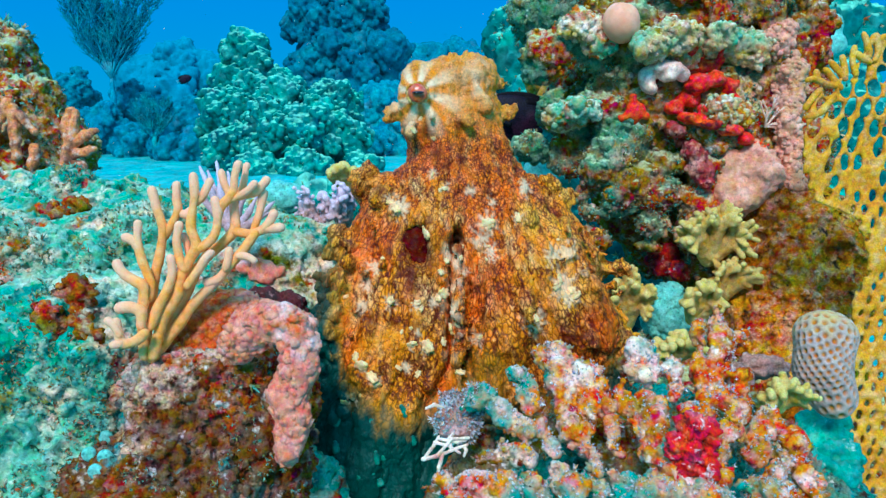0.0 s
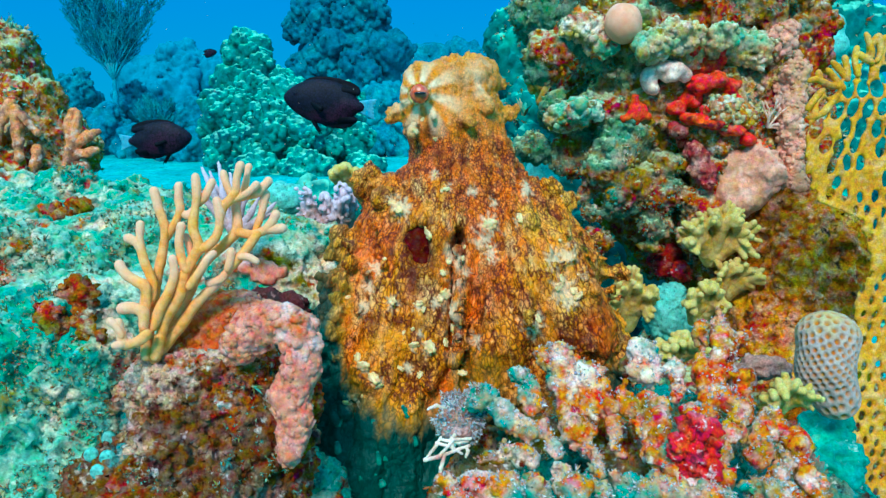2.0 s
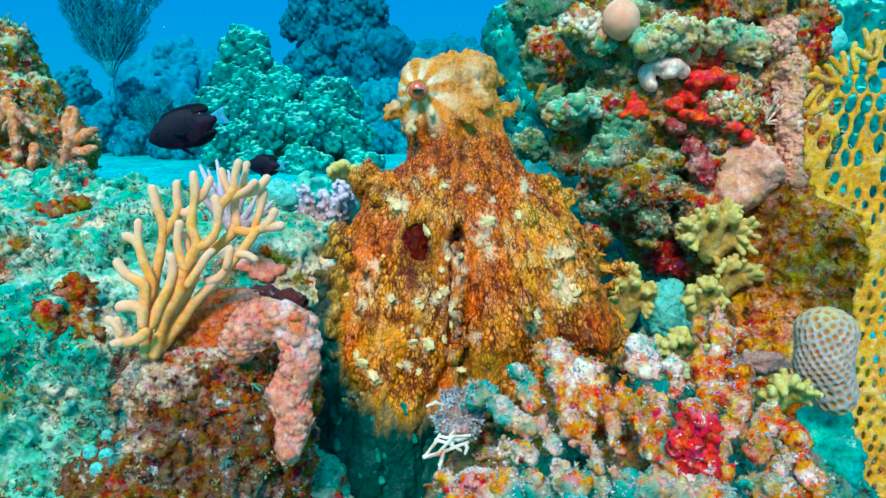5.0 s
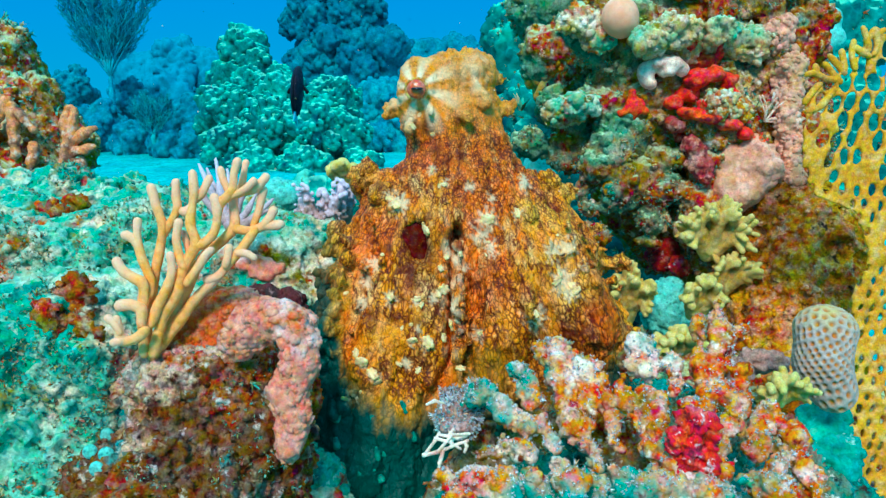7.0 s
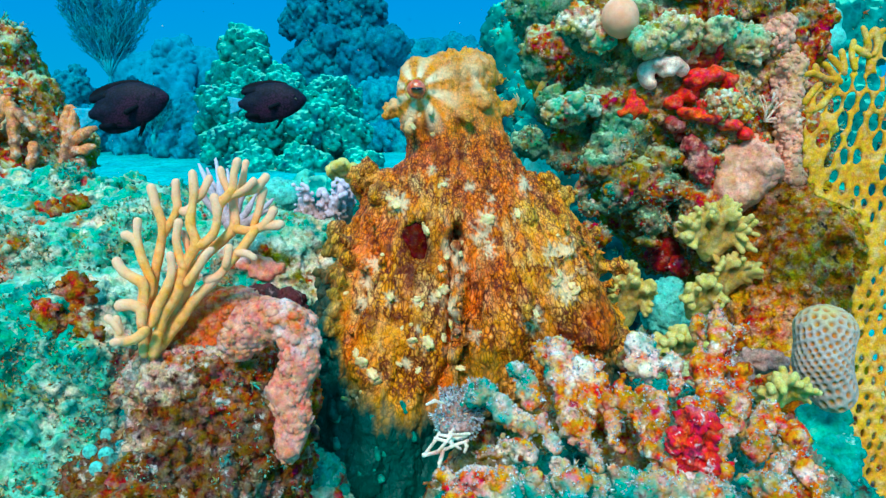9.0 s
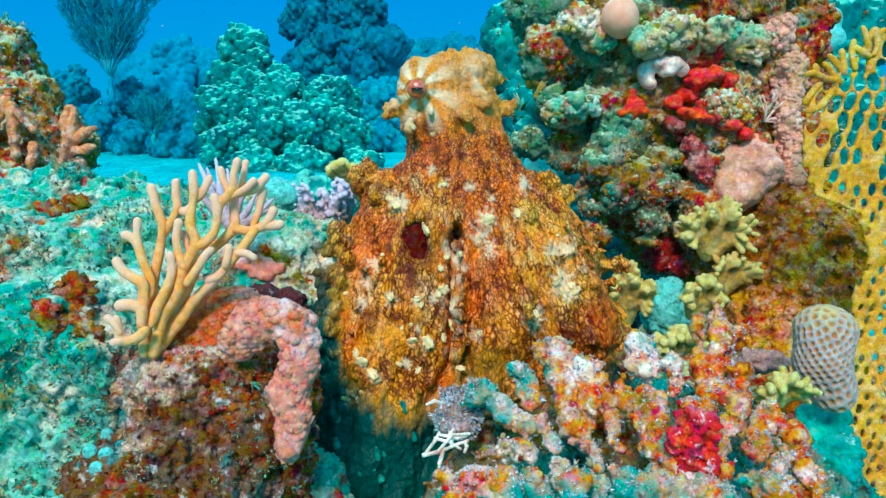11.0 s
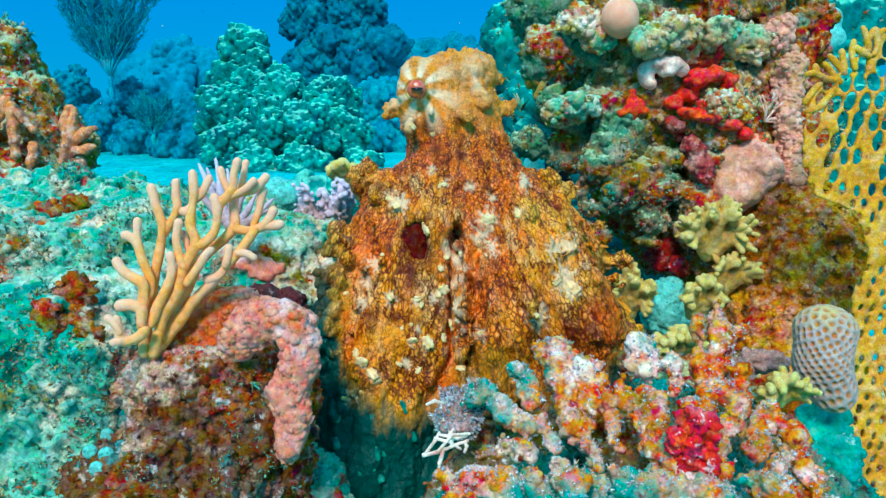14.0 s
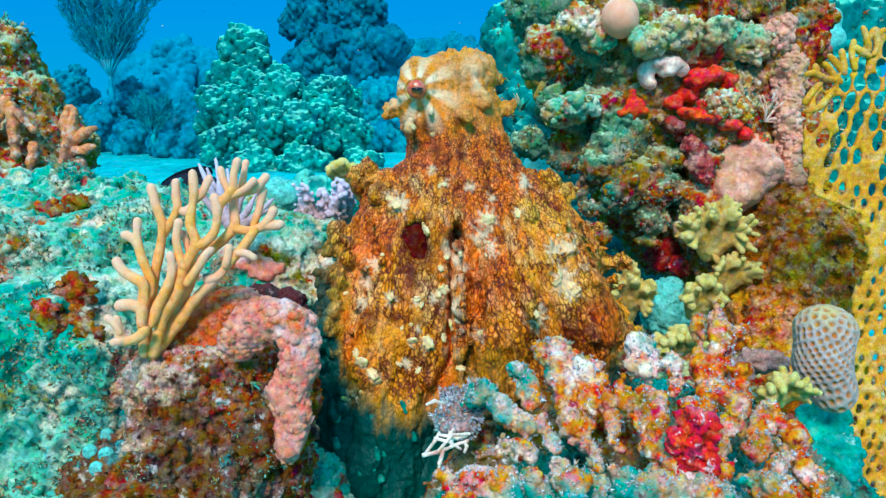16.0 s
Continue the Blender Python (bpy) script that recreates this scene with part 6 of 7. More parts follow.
    lump_thing("crusted_coral", Field(0.0025, 0.012).ball((0.2514, 0.8731, 0.5437), (0.0272, 0.0149, 0.0161)).ball((0.2254, 0.8655, 0.5315), (0.0185, 0.0135, 0.016)).ball((0.2708, 0.9027, 0.5266), (0.0154, 0.0116, 0.0129)), CREAM_CRUST, spec, 42, "pale crusted coral lumps under the ball sponge", "coral", "crusted corals")
    lump_thing("crusted_coral", Field(0.0025, 0.012).ball((0.3077, 0.8653, 0.4649), (0.0188, 0.01, 0.015)).ball((0.3271, 0.8746, 0.4614), (0.0139, 0.0089, 0.0139)), CREAM_CRUST, spec, 43, "olive pitted coral between red sponges", "coral", "crusted corals").data.materials[0] = OLIVE
    lump_thing("crusted_coral", Field(0.0025, 0.012).ball((0.1407, 0.8979, 0.4572), (0.0261, 0.0156, 0.0143)).ball((0.1563, 0.877, 0.4644), (0.0165, 0.0127, 0.0114)), CREAM_CRUST, spec, 44, "cream-topped coral knob on the rock's flank", "coral", "crusted corals")
    lump_thing("crusted_coral", Field(0.0025, 0.012).ball((0.1755, 0.8942, 0.5356), (0.0191, 0.0127, 0.0114)).ball((0.1488, 0.8909, 0.5537), (0.0227, 0.0126, 0.0139)), CREAM_CRUST, spec, 45, "green-white crusted lumps high on the rock", "coral", "crusted corals")
    f = Field(0.002, 0.006).ball((0.1939, 0.8679, 0.371), (0.0129, 0.009, 0.0116)).carve((0.1942, 0.8553, 0.3735), (0.0044, 0.0089, 0.0044), 0.002)
    lump_thing("olive_sponge", f, OLIVE, (("lump", 80, 0.002),), 9, "olive tube sponge with a round mouth", "sponge")
    c, rng = (0.3513, 0.865, 0.4194), random.Random(5)
    star = stand("feather_star", c, "small dark red feather star clinging to rock", "feather star")
    part("disc", shape("disc", Field(0.0015, 0.003).ball(c, 0.0045), CRIMSON, (("lump", 120, 0.0012),), 1), star)
    for j in range(11):
        t = radians(360 * j / 11) + rng.uniform(-0.2, 0.2)
        w = Vector((math.cos(t), -0.35, math.sin(t)))
        p, segs = Vector(c), []
        for k in range(4):
            e = p + w * 0.0042
            segs.append((p, e, 0.0013 - 0.0002 * k, 0.0011 - 0.0002 * k))
            for sd in (-1, 1):
                segs.append((p, p + (w + Vector((-w.z, 0, w.x)) * sd) * 0.0022, 0.0006, 0.0004))
            p, w = e, (w + Vector((0, 0.25, -0.15))).normalized()
        part("arm", rods("arm", segs, RED, 5), star)
    c = (0.3617, 0.8748, 0.4457)
    segs = []
    for j in range(14):
        t = rng.uniform(-0.3, 1.9)
        p = Vector(c)
        for k in range(3):
            e = p + Vector((math.cos(t), rng.uniform(-0.5, 0.1), math.sin(t))) * rng.uniform(0.006, 0.012)
            segs.append((p, e, 0.0011, 0.0009))
            t += rng.uniform(-0.5, 0.5)
            p = e
    thing("white_hydroid", rods("white_hydroid", segs, WHITE), "white twiggy hydroid growing on the rock", "hydroid")
    leather((0.3027, 0.8417, 0.3226), 0.044, 0.04, 34, 0.0046, 1, "yellow-green leather coral with stubby fingers")
    leather((0.321, 0.8406, 0.2737), 0.034, 0.028, 24, 0.0045, 2, "olive leather coral with pale finger tips")
    leather((0.2742, 0.7869, 0.2632), 0.022, 0.03, 18, 0.0046, 3, "tan leather coral with rounded lobes")
    leather((0.2065, 0.8253, 0.2516), 0.026, 0.042, 24, 0.005, 4, "pale leather coral beside the octopus")
    leather((0.224, 0.7003, 0.2438), 0.024, 0.016, 10, 0.0046, 5, "small yellow-green leather coral")
    leather((0.2656, 0.5594, 0.2557), 0.022, 0.018, 16, 0.0036, 6, "small yellow-green finger coral on rubble")
    lump_thing("brain_coral", Field(0.002, 0.01).ball((0.2611, 0.8629, 0.2368), (0.0252, 0.0225, 0.0252)).ball((0.2658, 0.8592, 0.2207), (0.0305, 0.0239, 0.0239)), TEAL_BALL, (("lump", 40, 0.006), ("crag", 80, 0.005), ("knob", 170, 0.002)), 11, "pale teal rounded stony coral", "coral")
    honeycomb()
    lump_thing("brain_coral", Field(0.003, 0.008).ball((0.1608, 1.2992, 0.3484), (0.0239, 0.023, 0.0211)).ball((0.1637, 1.2945, 0.3279), (0.0268, 0.0249, 0.0211)), TEAL_BALL, (("lump", 30, 0.003), ("knob", 120, 0.002)), 16, "teal-green rounded coral in the hollow behind the octopus", "coral")
    lump_thing("white_sponge", Field(0.002, 0.004).ball((0.173, 0.8872, 0.3421), (0.006, 0.006, 0.0093)).ball((0.1743, 0.8893, 0.3511), (0.004, 0.004, 0.0046)), WHITE, (("lump", 90, 0.001),), 17, "small pinkish white sponge on the rock", "sponge")
    lump_thing("pink_crust", Field(0.0025, 0.01).ball((0.3057, 0.6966, 0.2279), (0.0245, 0.0131, 0.0109)).ball((0.2789, 0.676, 0.2275), (0.0138, 0.0106, 0.0095)), MAUVE, (("lump", 50, 0.007), ("crag", 90, 0.006), ("knob", 150, 0.003)), 18, "dull pink coralline crust behind the rubble", "coral crust")
    co = stand("finger_coral", (0.1826, 1.4779, 0.4558), "olive stubby finger coral at the reef wall's edge", "coral", "finger corals")
    rng = random.Random(14)
    for j in range(12):
        a = Vector((0.1861, 1.4521, 0.4771)) + Vector((rng.uniform(-0.03, 0.03), rng.uniform(-0.03, 0.02), rng.uniform(-0.03, 0.02)))
        b = a + Vector((rng.uniform(-0.02, 0.01), -0.02, rng.uniform(0.02, 0.04)))
        me = shape("finger", Field(0.003, 0.004).cap(a, b, 0.011, 0.008), LEATHER, (("lump", 60, 0.002),), j)
        zoned(me, lambda c: (c[:, 2] - a[2]) / 0.06)
        part("finger", me, co)
    f = Field(0.004, 0.01).ball((0.7052, 1.4583, 0.5929), (0.0227, 0.0227, 0.0227)).ball((0.7073, 1.4502, 0.5578), (0.0247, 0.0227, 0.0227)).ball((0.6815, 1.4467, 0.5427), (0.0268, 0.0247, 0.0268)).ball((0.6763, 1.4652, 0.6231), (0.0206, 0.0206, 0.0206)).ball((0.6898, 1.5044, 0.5702), (0.032, 0.032, 0.0641))
    lump_thing("brain_coral", f, TEAL_BALL, (("lump", 20, 0.004),), 13, "stack of pale teal rounded corals", "coral")


def on_left():
    co = stand("purple_coral", (-0.2148, 0.7666, 0.3531), "small purple staghorn coral behind the fire coral", "coral")

    def spike(pts):
        me = shape("branch", Field(0.0016, 0.003).chain(pts, 0.0048, 0.0016), PURPLE, (("lump", 120, 0.0008),), 3)
        zoned(me, lambda c: (c[:, 2] - pts[0][2]) / 0.06)
        part("branch", me, co)

    spike([(-0.2121, 0.7457, 0.3514), (-0.2205, 0.7532, 0.3841), (-0.225, 0.7605, 0.4157)])
    spike([(-0.2149, 0.7469, 0.3568), (-0.2317, 0.7545, 0.3896), (-0.2418, 0.7595, 0.4114)])
    spike([(-0.2177, 0.758, 0.3605), (-0.2302, 0.7644, 0.3881), (-0.237, 0.7685, 0.4058)])
    spike([(-0.2093, 0.7469, 0.3568), (-0.2093, 0.7532, 0.3841), (-0.2138, 0.7583, 0.4059)])
    spike([(-0.2037, 0.7457, 0.3514), (-0.1925, 0.7495, 0.3678), (-0.1841, 0.7532, 0.3841)])
    spike([(-0.2009, 0.7451, 0.3487), (-0.1813, 0.7488, 0.365), (-0.1679, 0.7517, 0.3776)])
    spike([(-0.2037, 0.7457, 0.3514), (-0.1869, 0.7476, 0.3596), (-0.1729, 0.7492, 0.3667)])
    spike([(-0.2206, 0.7568, 0.355), (-0.2404, 0.7619, 0.3771), (-0.2489, 0.7644, 0.3881)])
    spike([(-0.2092, 0.7568, 0.355), (-0.2019, 0.7625, 0.3798), (-0.2036, 0.7663, 0.3964)])
    rng = random.Random(6)
    co = stand("pocillopora_coral", (-0.1508, 0.9624, 0.3119), "knobbly coral with lilac tips on the reef", "coral")
    for j in range(9):
        a = (-0.172 + 0.011 * (j % 5) + 0.006 * (j // 5), 0.965 + rng.uniform(-0.02, 0.02), 0.305 + rng.uniform(0, 0.006))
        b = (a[0] + rng.uniform(-0.012, 0.012), a[1] - 0.01, a[2] + rng.uniform(0.018, 0.05))
        f = Field(0.0018, 0.0025).cap(a, b, 0.008, 0.006)
        for k in range(34):
            t = rng.uniform(0.2, 1.25)
            f.ball((a[0] + (b[0] - a[0]) * t + rng.uniform(-0.01, 0.01), a[1] + (b[1] - a[1]) * t - rng.uniform(0, 0.01), a[2] + (b[2] - a[2]) * t + rng.uniform(-0.004, 0.004)), rng.uniform(0.002, 0.0034))
        me = shape("branch", f, PURPLE, (("lump", 80, 0.001), ("knob", 200, 0.001)), j)
        zoned(me, lambda c: (c[:, 2] - a[2]) / 0.045 - 0.25 + 0.5 * perlin(c * 150, 2))
        part("branch", me, co)
    leather((-0.127, 0.9765, 0.3731), 0.018, 0.014, 10, 0.006, 7, "yellow-green rounded coral behind the octopus")
    lump_thing("teal_boulder", Field(0.003, 0.01).ball((-0.2114, 0.9903, 0.3439), (0.0295, 0.0221, 0.0221)), TEAL_BALL, (("lump", 40, 0.004), ("crag", 60, 0.003)), 14, "teal rounded coral on the reef top", "coral")
    rng = random.Random(9)
    f = Field(0.002, 0.004)
    for at in ((-0.2113, 0.8109, 0.304), (-0.1961, 0.7979, 0.3027), (-0.1834, 0.7942, 0.2987), (-0.2158, 0.8025, 0.2966), (-0.1984, 0.7925, 0.2929), (-0.1861, 0.7909, 0.2902), (-0.1747, 0.7946, 0.2936)):
        for j in range(6):
            f.ball((at[0] + rng.uniform(-0.006, 0.006), at[1] + rng.uniform(-0.004, 0.004), at[2] + rng.uniform(-0.004, 0.005)), rng.uniform(0.003, 0.0052))
    me = shape("soft_coral", f, PINK, (("lump", 90, 0.001),), 15)
    zoned(me, lambda c: 0 * c[:, 0])
    thing("soft_coral", me, "cluster of small pink soft coral nodules", "coral")
    for at in ((-0.2706, 0.569, 0.2148), (-0.2511, 0.523, 0.2219), (-0.2565, 0.5179, 0.2131), (-0.2715, 0.5406, 0.2149)):
        lump_thing("polyp", Field(0.0012, 0.003).ball(at, (0.006, 0.005, 0.006)).carve((at[0], at[1] - 0.006, at[2] + 0.001), 0.003), TEAL_BALL, (), 3, "pale green cup polyp on the rock", "polyp", "cup polyps")
    # fingers on the farther rock
    co = stand("finger_coral", (-0.7595, 1.3469, 0.3329), "pinkish brown finger coral on the farther rock", "coral", "finger corals")

    def finger(co, pts, r):
        part("finger", shape("finger", Field(0.004, 0.006).chain(pts, r * 0.85, r * 0.6), FINGER, (("knob", 90, 0.004), ("lump", 60, 0.003)), 5), co)

    finger(co, [(-0.7483, 1.3512, 0.4404), (-0.7444, 1.3424, 0.4022), (-0.7405, 1.3325, 0.3592)], 0.013)
    finger(co, [(-0.763, 1.3501, 0.4356), (-0.7385, 1.349, 0.4308), (-0.7111, 1.3428, 0.4041)], 0.011)
    finger(co, [(-0.7581, 1.3534, 0.4499), (-0.7777, 1.3446, 0.4117), (-0.7826, 1.3358, 0.3735)], 0.012)
    finger(co, [(-0.7198, 1.3559, 0.3716), (-0.7218, 1.3503, 0.3474), (-0.7297, 1.3469, 0.3329)], 0.012)
    co = stand("finger_coral", (-0.6402, 1.3469, 0.3329), "clump of pink-brown coral fingers", "coral", "finger corals")
    finger(co, [(-0.67, 1.3592, 0.3414), (-0.66, 1.3704, 0.3902), (-0.653, 1.3794, 0.4292)], 0.014)
    finger(co, [(-0.655, 1.3682, 0.3805), (-0.635, 1.3716, 0.3951), (-0.6169, 1.3731, 0.4019)], 0.011)
    finger(co, [(-0.655, 1.3637, 0.3609), (-0.635, 1.3648, 0.3658), (-0.6189, 1.3659, 0.3707)], 0.011)
    finger(co, [(-0.66, 1.3592, 0.3414), (-0.645, 1.3592, 0.3414), (-0.635, 1.3569, 0.3317)], 0.011)
    finger(co, [(-0.665, 1.3704, 0.3902), (-0.67, 1.3761, 0.4146), (-0.663, 1.3817, 0.439)], 0.011)


def twigs():
    co = stand("white_twigs", (0.0024, 0.5032, 0.2346), "thin bare white coral twigs on the rubble", "coral")

    def twig(pts, r=0.0013):
        part("twig", shape("twig", Field(0.0007, 0.001).chain(pts, r, r * 0.8), WHITE, (("lump", 200, 0.0004),), 4), co)

    twig([(-0.0138, 0.5026, 0.2322), (-0.0036, 0.5032, 0.2346), (0.0065, 0.5041, 0.2385), (0.0178, 0.505, 0.2425)], 0.0016)
    twig([(-0.0117, 0.5032, 0.2346), (-0.0057, 0.505, 0.2425), (-0.0024, 0.5064, 0.2484)])
    twig([(-0.0036, 0.5014, 0.2356), (0.0065, 0.5041, 0.2474), (0.0186, 0.5043, 0.2481)])
    twig([(-0.0057, 0.5054, 0.2441), (0.0045, 0.5048, 0.2417), (0.0126, 0.5037, 0.2366)])
    twig([(0.0004, 0.4988, 0.2378), (-0.0024, 0.4968, 0.2292), (-0.004, 0.4941, 0.2175)], 0.0015)
    twig([(0.0065, 0.5041, 0.2385), (0.0045, 0.5059, 0.2464), (0.0073, 0.5068, 0.2504)])
    twig([(0.0154, 0.5048, 0.2417), (0.017, 0.5041, 0.2385), (0.0154, 0.5032, 0.2346)])
    twig([(-0.0117, 0.5108, 0.2677), (-0.0057, 0.5114, 0.2701), (0.0004, 0.511, 0.2685)])
    twig([(-0.0016, 0.5059, 0.2464), (0.0105, 0.5055, 0.2445), (0.0166, 0.5057, 0.2456)])


fire_coral()
pink_coral()
net_coral()
on_pillar()
on_left()
twigs()


def fuzzy_clump():
    f = Field(0.0022, 0.008).ball((0.0121, 0.5424, 0.2488), (0.0129, 0.0112, 0.0095)).ball((0.0254, 0.5542, 0.2556), (0.0105, 0.0105, 0.0079)).ball((0.0009, 0.5364, 0.2451), (0.0077, 0.0085, 0.0068)).ball((0.0188, 0.5353, 0.2401), (0.0085, 0.0077, 0.0064)).ball((0.007, 0.5491, 0.2555), (0.0061, 0.0061, 0.0052))
    me = shape("mauve_algae", f, MAUVE, (("lump", 50, 0.008), ("crag", 120, 0.005)), 19)
    ob = thing("mauve_algae", me, "fuzzy grey-mauve algae clump over white twigs", "algae")
    growth("fuzz", me, ob, tuft_blades(), 1100, 0.002, FUZZ, 25)


fuzzy_clump()


def red_patch():
    f = Field(0.0016, 0.010).ball((0.1625, 0.4731, 0.2731), (0.006, 0.006, 0.0053)).ball((0.1757, 0.4722, 0.2695), (0.0056, 0.006, 0.006)).ball((0.155, 0.4697, 0.2585), (0.0053, 0.006, 0.0056)).ball((0.1682, 0.4693, 0.2566), (0.0075, 0.006, 0.0068)).ball((0.1802, 0.4697, 0.2585), (0.0045, 0.006, 0.0068)).ball((0.1625, 0.4667, 0.2456), (0.0053, 0.006, 0.0045)).ball((0.1757, 0.4663, 0.2438), (0.0049, 0.006, 0.0053)).ball((0.1587, 0.4642, 0.2346), (0.003, 0.006, 0.0034)).ball((0.1512, 0.4714, 0.2658), (0.003, 0.006, 0.0038)).ball((0.1719, 0.4744, 0.2787), (0.0034, 0.006, 0.003))
    lump_thing("red_sponge", f, CRIMSON, (("lump", 45, 0.008), ("crag", 90, 0.006), ("lump", 170, 0.003)), 6, "bright crimson sponge in the coral rubble", "sponge", "red sponges")
    f = Field(0.002, 0.006).ball((0.1584, 0.6219, 0.2597), (0.0087, 0.0078, 0.0107)).ball((0.1623, 0.6197, 0.2502), (0.0078, 0.0068, 0.0078))
    lump_thing("orange_sponge", f, RUST, (("lump", 60, 0.004),), 7, "orange-red sponge between coral branches", "sponge")
    f = Field(0.0025, 0.012).ball((0.3261, 0.6093, 0.2052), (0.0194, 0.0194, 0.0214)).ball((0.328, 0.5834, 0.182), (0.0212, 0.0189, 0.0283)).ball((0.3045, 0.5855, 0.1912), (0.0141, 0.0141, 0.0189))
    lump_thing("reef_rock", f, TEAL_ROCK, (("lump", 25, 0.008), ("crag", 70, 0.006), ("knob", 130, 0.003), ("lump", 240, 0.0015)), 31, "small turquoise turf-covered rock beside the rubble", "reef rock", "reef rocks")
    f = Field(0.0025, 0.01).ball((-0.3062, 0.6082, 0.317), (0.0177, 0.0037, 0.0205)).ball((-0.3061, 0.5943, 0.2996), (0.0202, 0.0037, 0.011)).ball((-0.2832, 0.5901, 0.2938), (0.0128, 0.0032, 0.0073)).ball((-0.3179, 0.5939, 0.3069), (0.0092, 0.0032, 0.0092))
    lump_thing("rust_crust", f, RUST, (("lump", 40, 0.009), ("crag", 90, 0.007), ("lump", 200, 0.002)), 32, "rust-brown sponge crust in a hollow of the rock", "sponge", "rust crusts")
    f = Field(0.0025, 0.01).ball((-0.4466, 0.8636, 0.3443), (0.0245, 0.0052, 0.0097)).ball((-0.4308, 0.8854, 0.3465), (0.0159, 0.0053, 0.0119))
    lump_thing("rust_crust", f, RUST, (("lump", 40, 0.009), ("crag", 90, 0.007), ("lump", 200, 0.002)), 33, "rust-red sponge crust along the rock top", "sponge", "rust crusts")
    f = Field(0.0025, 0.01).ball((-0.1761, 0.7805, 0.2651), (0.0252, 0.0084, 0.012)).ball((-0.1949, 0.7859, 0.2729), (0.0132, 0.0072, 0.0084)).ball((-0.1561, 0.7835, 0.2548), (0.0133, 0.0072, 0.0109))
    lump_thing("rust_crust", f, RUST, (("lump", 40, 0.006), ("crag", 90, 0.005)), 34, "dark maroon crust behind the pink coral", "sponge", "rust crusts").data.materials[0] = MAROON


red_patch()


# ---- distant corals ----
def bush(heads, mat, knob, seed, label, step):
    """A cauliflower coral: rounded heads covered with knobs, each head a part."""
    rng = random.Random(seed)
    low = min(c[2] - r for c, r in heads)
    co = stand("bush_coral", (heads[0][0][0], heads[0][0][1], low), label, "coral", "distant corals")
    for i, (c, r) in enumerate(heads):
        f = Field(step, knob * 0.28).ball(c, r * 0.72)
        for h in range(13):
            z = 1 - 2 * (h + 0.5) / 13
            a, s = h * 2.399963 + seed + i, math.sqrt(1 - z * z)
            if s * math.sin(a) > 0.5:
                continue
            w, b = r * rng.uniform(0.6, 0.78), r * rng.uniform(0.32, 0.46)
            sub = (c[0] + w * s * math.cos(a), c[1] + w * s * math.sin(a), c[2] + w * z)
            f.ball(sub, b * 0.85)
            n = int(4.2 * (b / knob) ** 2) + 6
            for j in range(n):
                y = 1 - 2 * (j + 0.5) / n
                t, u = j * 2.399963 + rng.uniform(-0.2, 0.2), math.sqrt(1 - y * y)
                if u * math.sin(t) > 0.5:
                    continue
                g = b * rng.uniform(0.85, 1.15)
                f.ball((sub[0] + g * u * math.cos(t), sub[1] + g * u * math.sin(t), sub[2] + g * y), knob * rng.uniform(0.6, 1.1))
        f.cap(c, (c[0], c[1] + r * 0.3, -0.05 if c[1] < 5 else -0.4), r * 0.5, r * 0.4)
        part("head", shape("head", f, mat, (("lump", 0.5 / knob, knob * 0.15),), seed + i), co)
    return co


def twiggy(at, tall, wide, mat, seed, label, r, limbs=9):
    """A bushy sea fan: limbs that spread from one foot and carry twigs along all their length, each limb a part."""
    rng = random.Random(seed)
    co = stand("sea_fan", at, label, "sea fan", "distant corals")
    for j in range(limbs):
        segs = []

        def grow(p, d, length, k, thick):
            for i in range(5):
                e = p + d * (length / 5)
                segs.append((p, e, thick * (1 - 0.13 * i), thick * (0.87 - 0.13 * i)))
                if k > 0:
                    for sd in (-1, 1, rng.choice((-0.6, 0.6))):
                        n = (d + Vector((sd * rng.uniform(0.4, 0.9), rng.uniform(-0.5, 0.5), rng.uniform(-0.1, 0.4)))).normalized()
                        grow(e, n, length * rng.uniform(0.26, 0.42) * (1 - 0.08 * i), k - 1, thick * 0.62)
                d = (d + Vector((rng.uniform(-0.12, 0.12), rng.uniform(-0.12, 0.12), 0.05))).normalized()
                p = e

        side = (j + 0.5) / limbs * 2 - 1
        way = Vector((side * wide, rng.uniform(-0.25, 0.25), 1)).normalized()
        grow(Vector(at), way, tall * rng.uniform(0.8, 1.1), 2, r)
        part("limb", rods("limb", segs, mat, 3), co)
    foot = Field(0.02, 0.02).cap(at, (at[0], at[1], at[2] - 0.5), r * 1.6, r * 3)
    part("stem", shape("stem", foot, mat, (("lump", 12, 0.01),), seed), co)


# Water haze over these corals sits in their base colours.
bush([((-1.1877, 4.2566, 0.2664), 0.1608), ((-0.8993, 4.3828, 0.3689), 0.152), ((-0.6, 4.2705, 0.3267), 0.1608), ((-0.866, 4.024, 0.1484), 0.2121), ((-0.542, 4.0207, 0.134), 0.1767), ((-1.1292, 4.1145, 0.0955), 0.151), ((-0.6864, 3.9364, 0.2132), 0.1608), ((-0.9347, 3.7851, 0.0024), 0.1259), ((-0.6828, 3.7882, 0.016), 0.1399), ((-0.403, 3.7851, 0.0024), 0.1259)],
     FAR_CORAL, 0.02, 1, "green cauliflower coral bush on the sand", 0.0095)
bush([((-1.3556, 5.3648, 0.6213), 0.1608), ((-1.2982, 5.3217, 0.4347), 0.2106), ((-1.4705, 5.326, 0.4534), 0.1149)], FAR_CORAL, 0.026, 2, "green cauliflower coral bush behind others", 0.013)
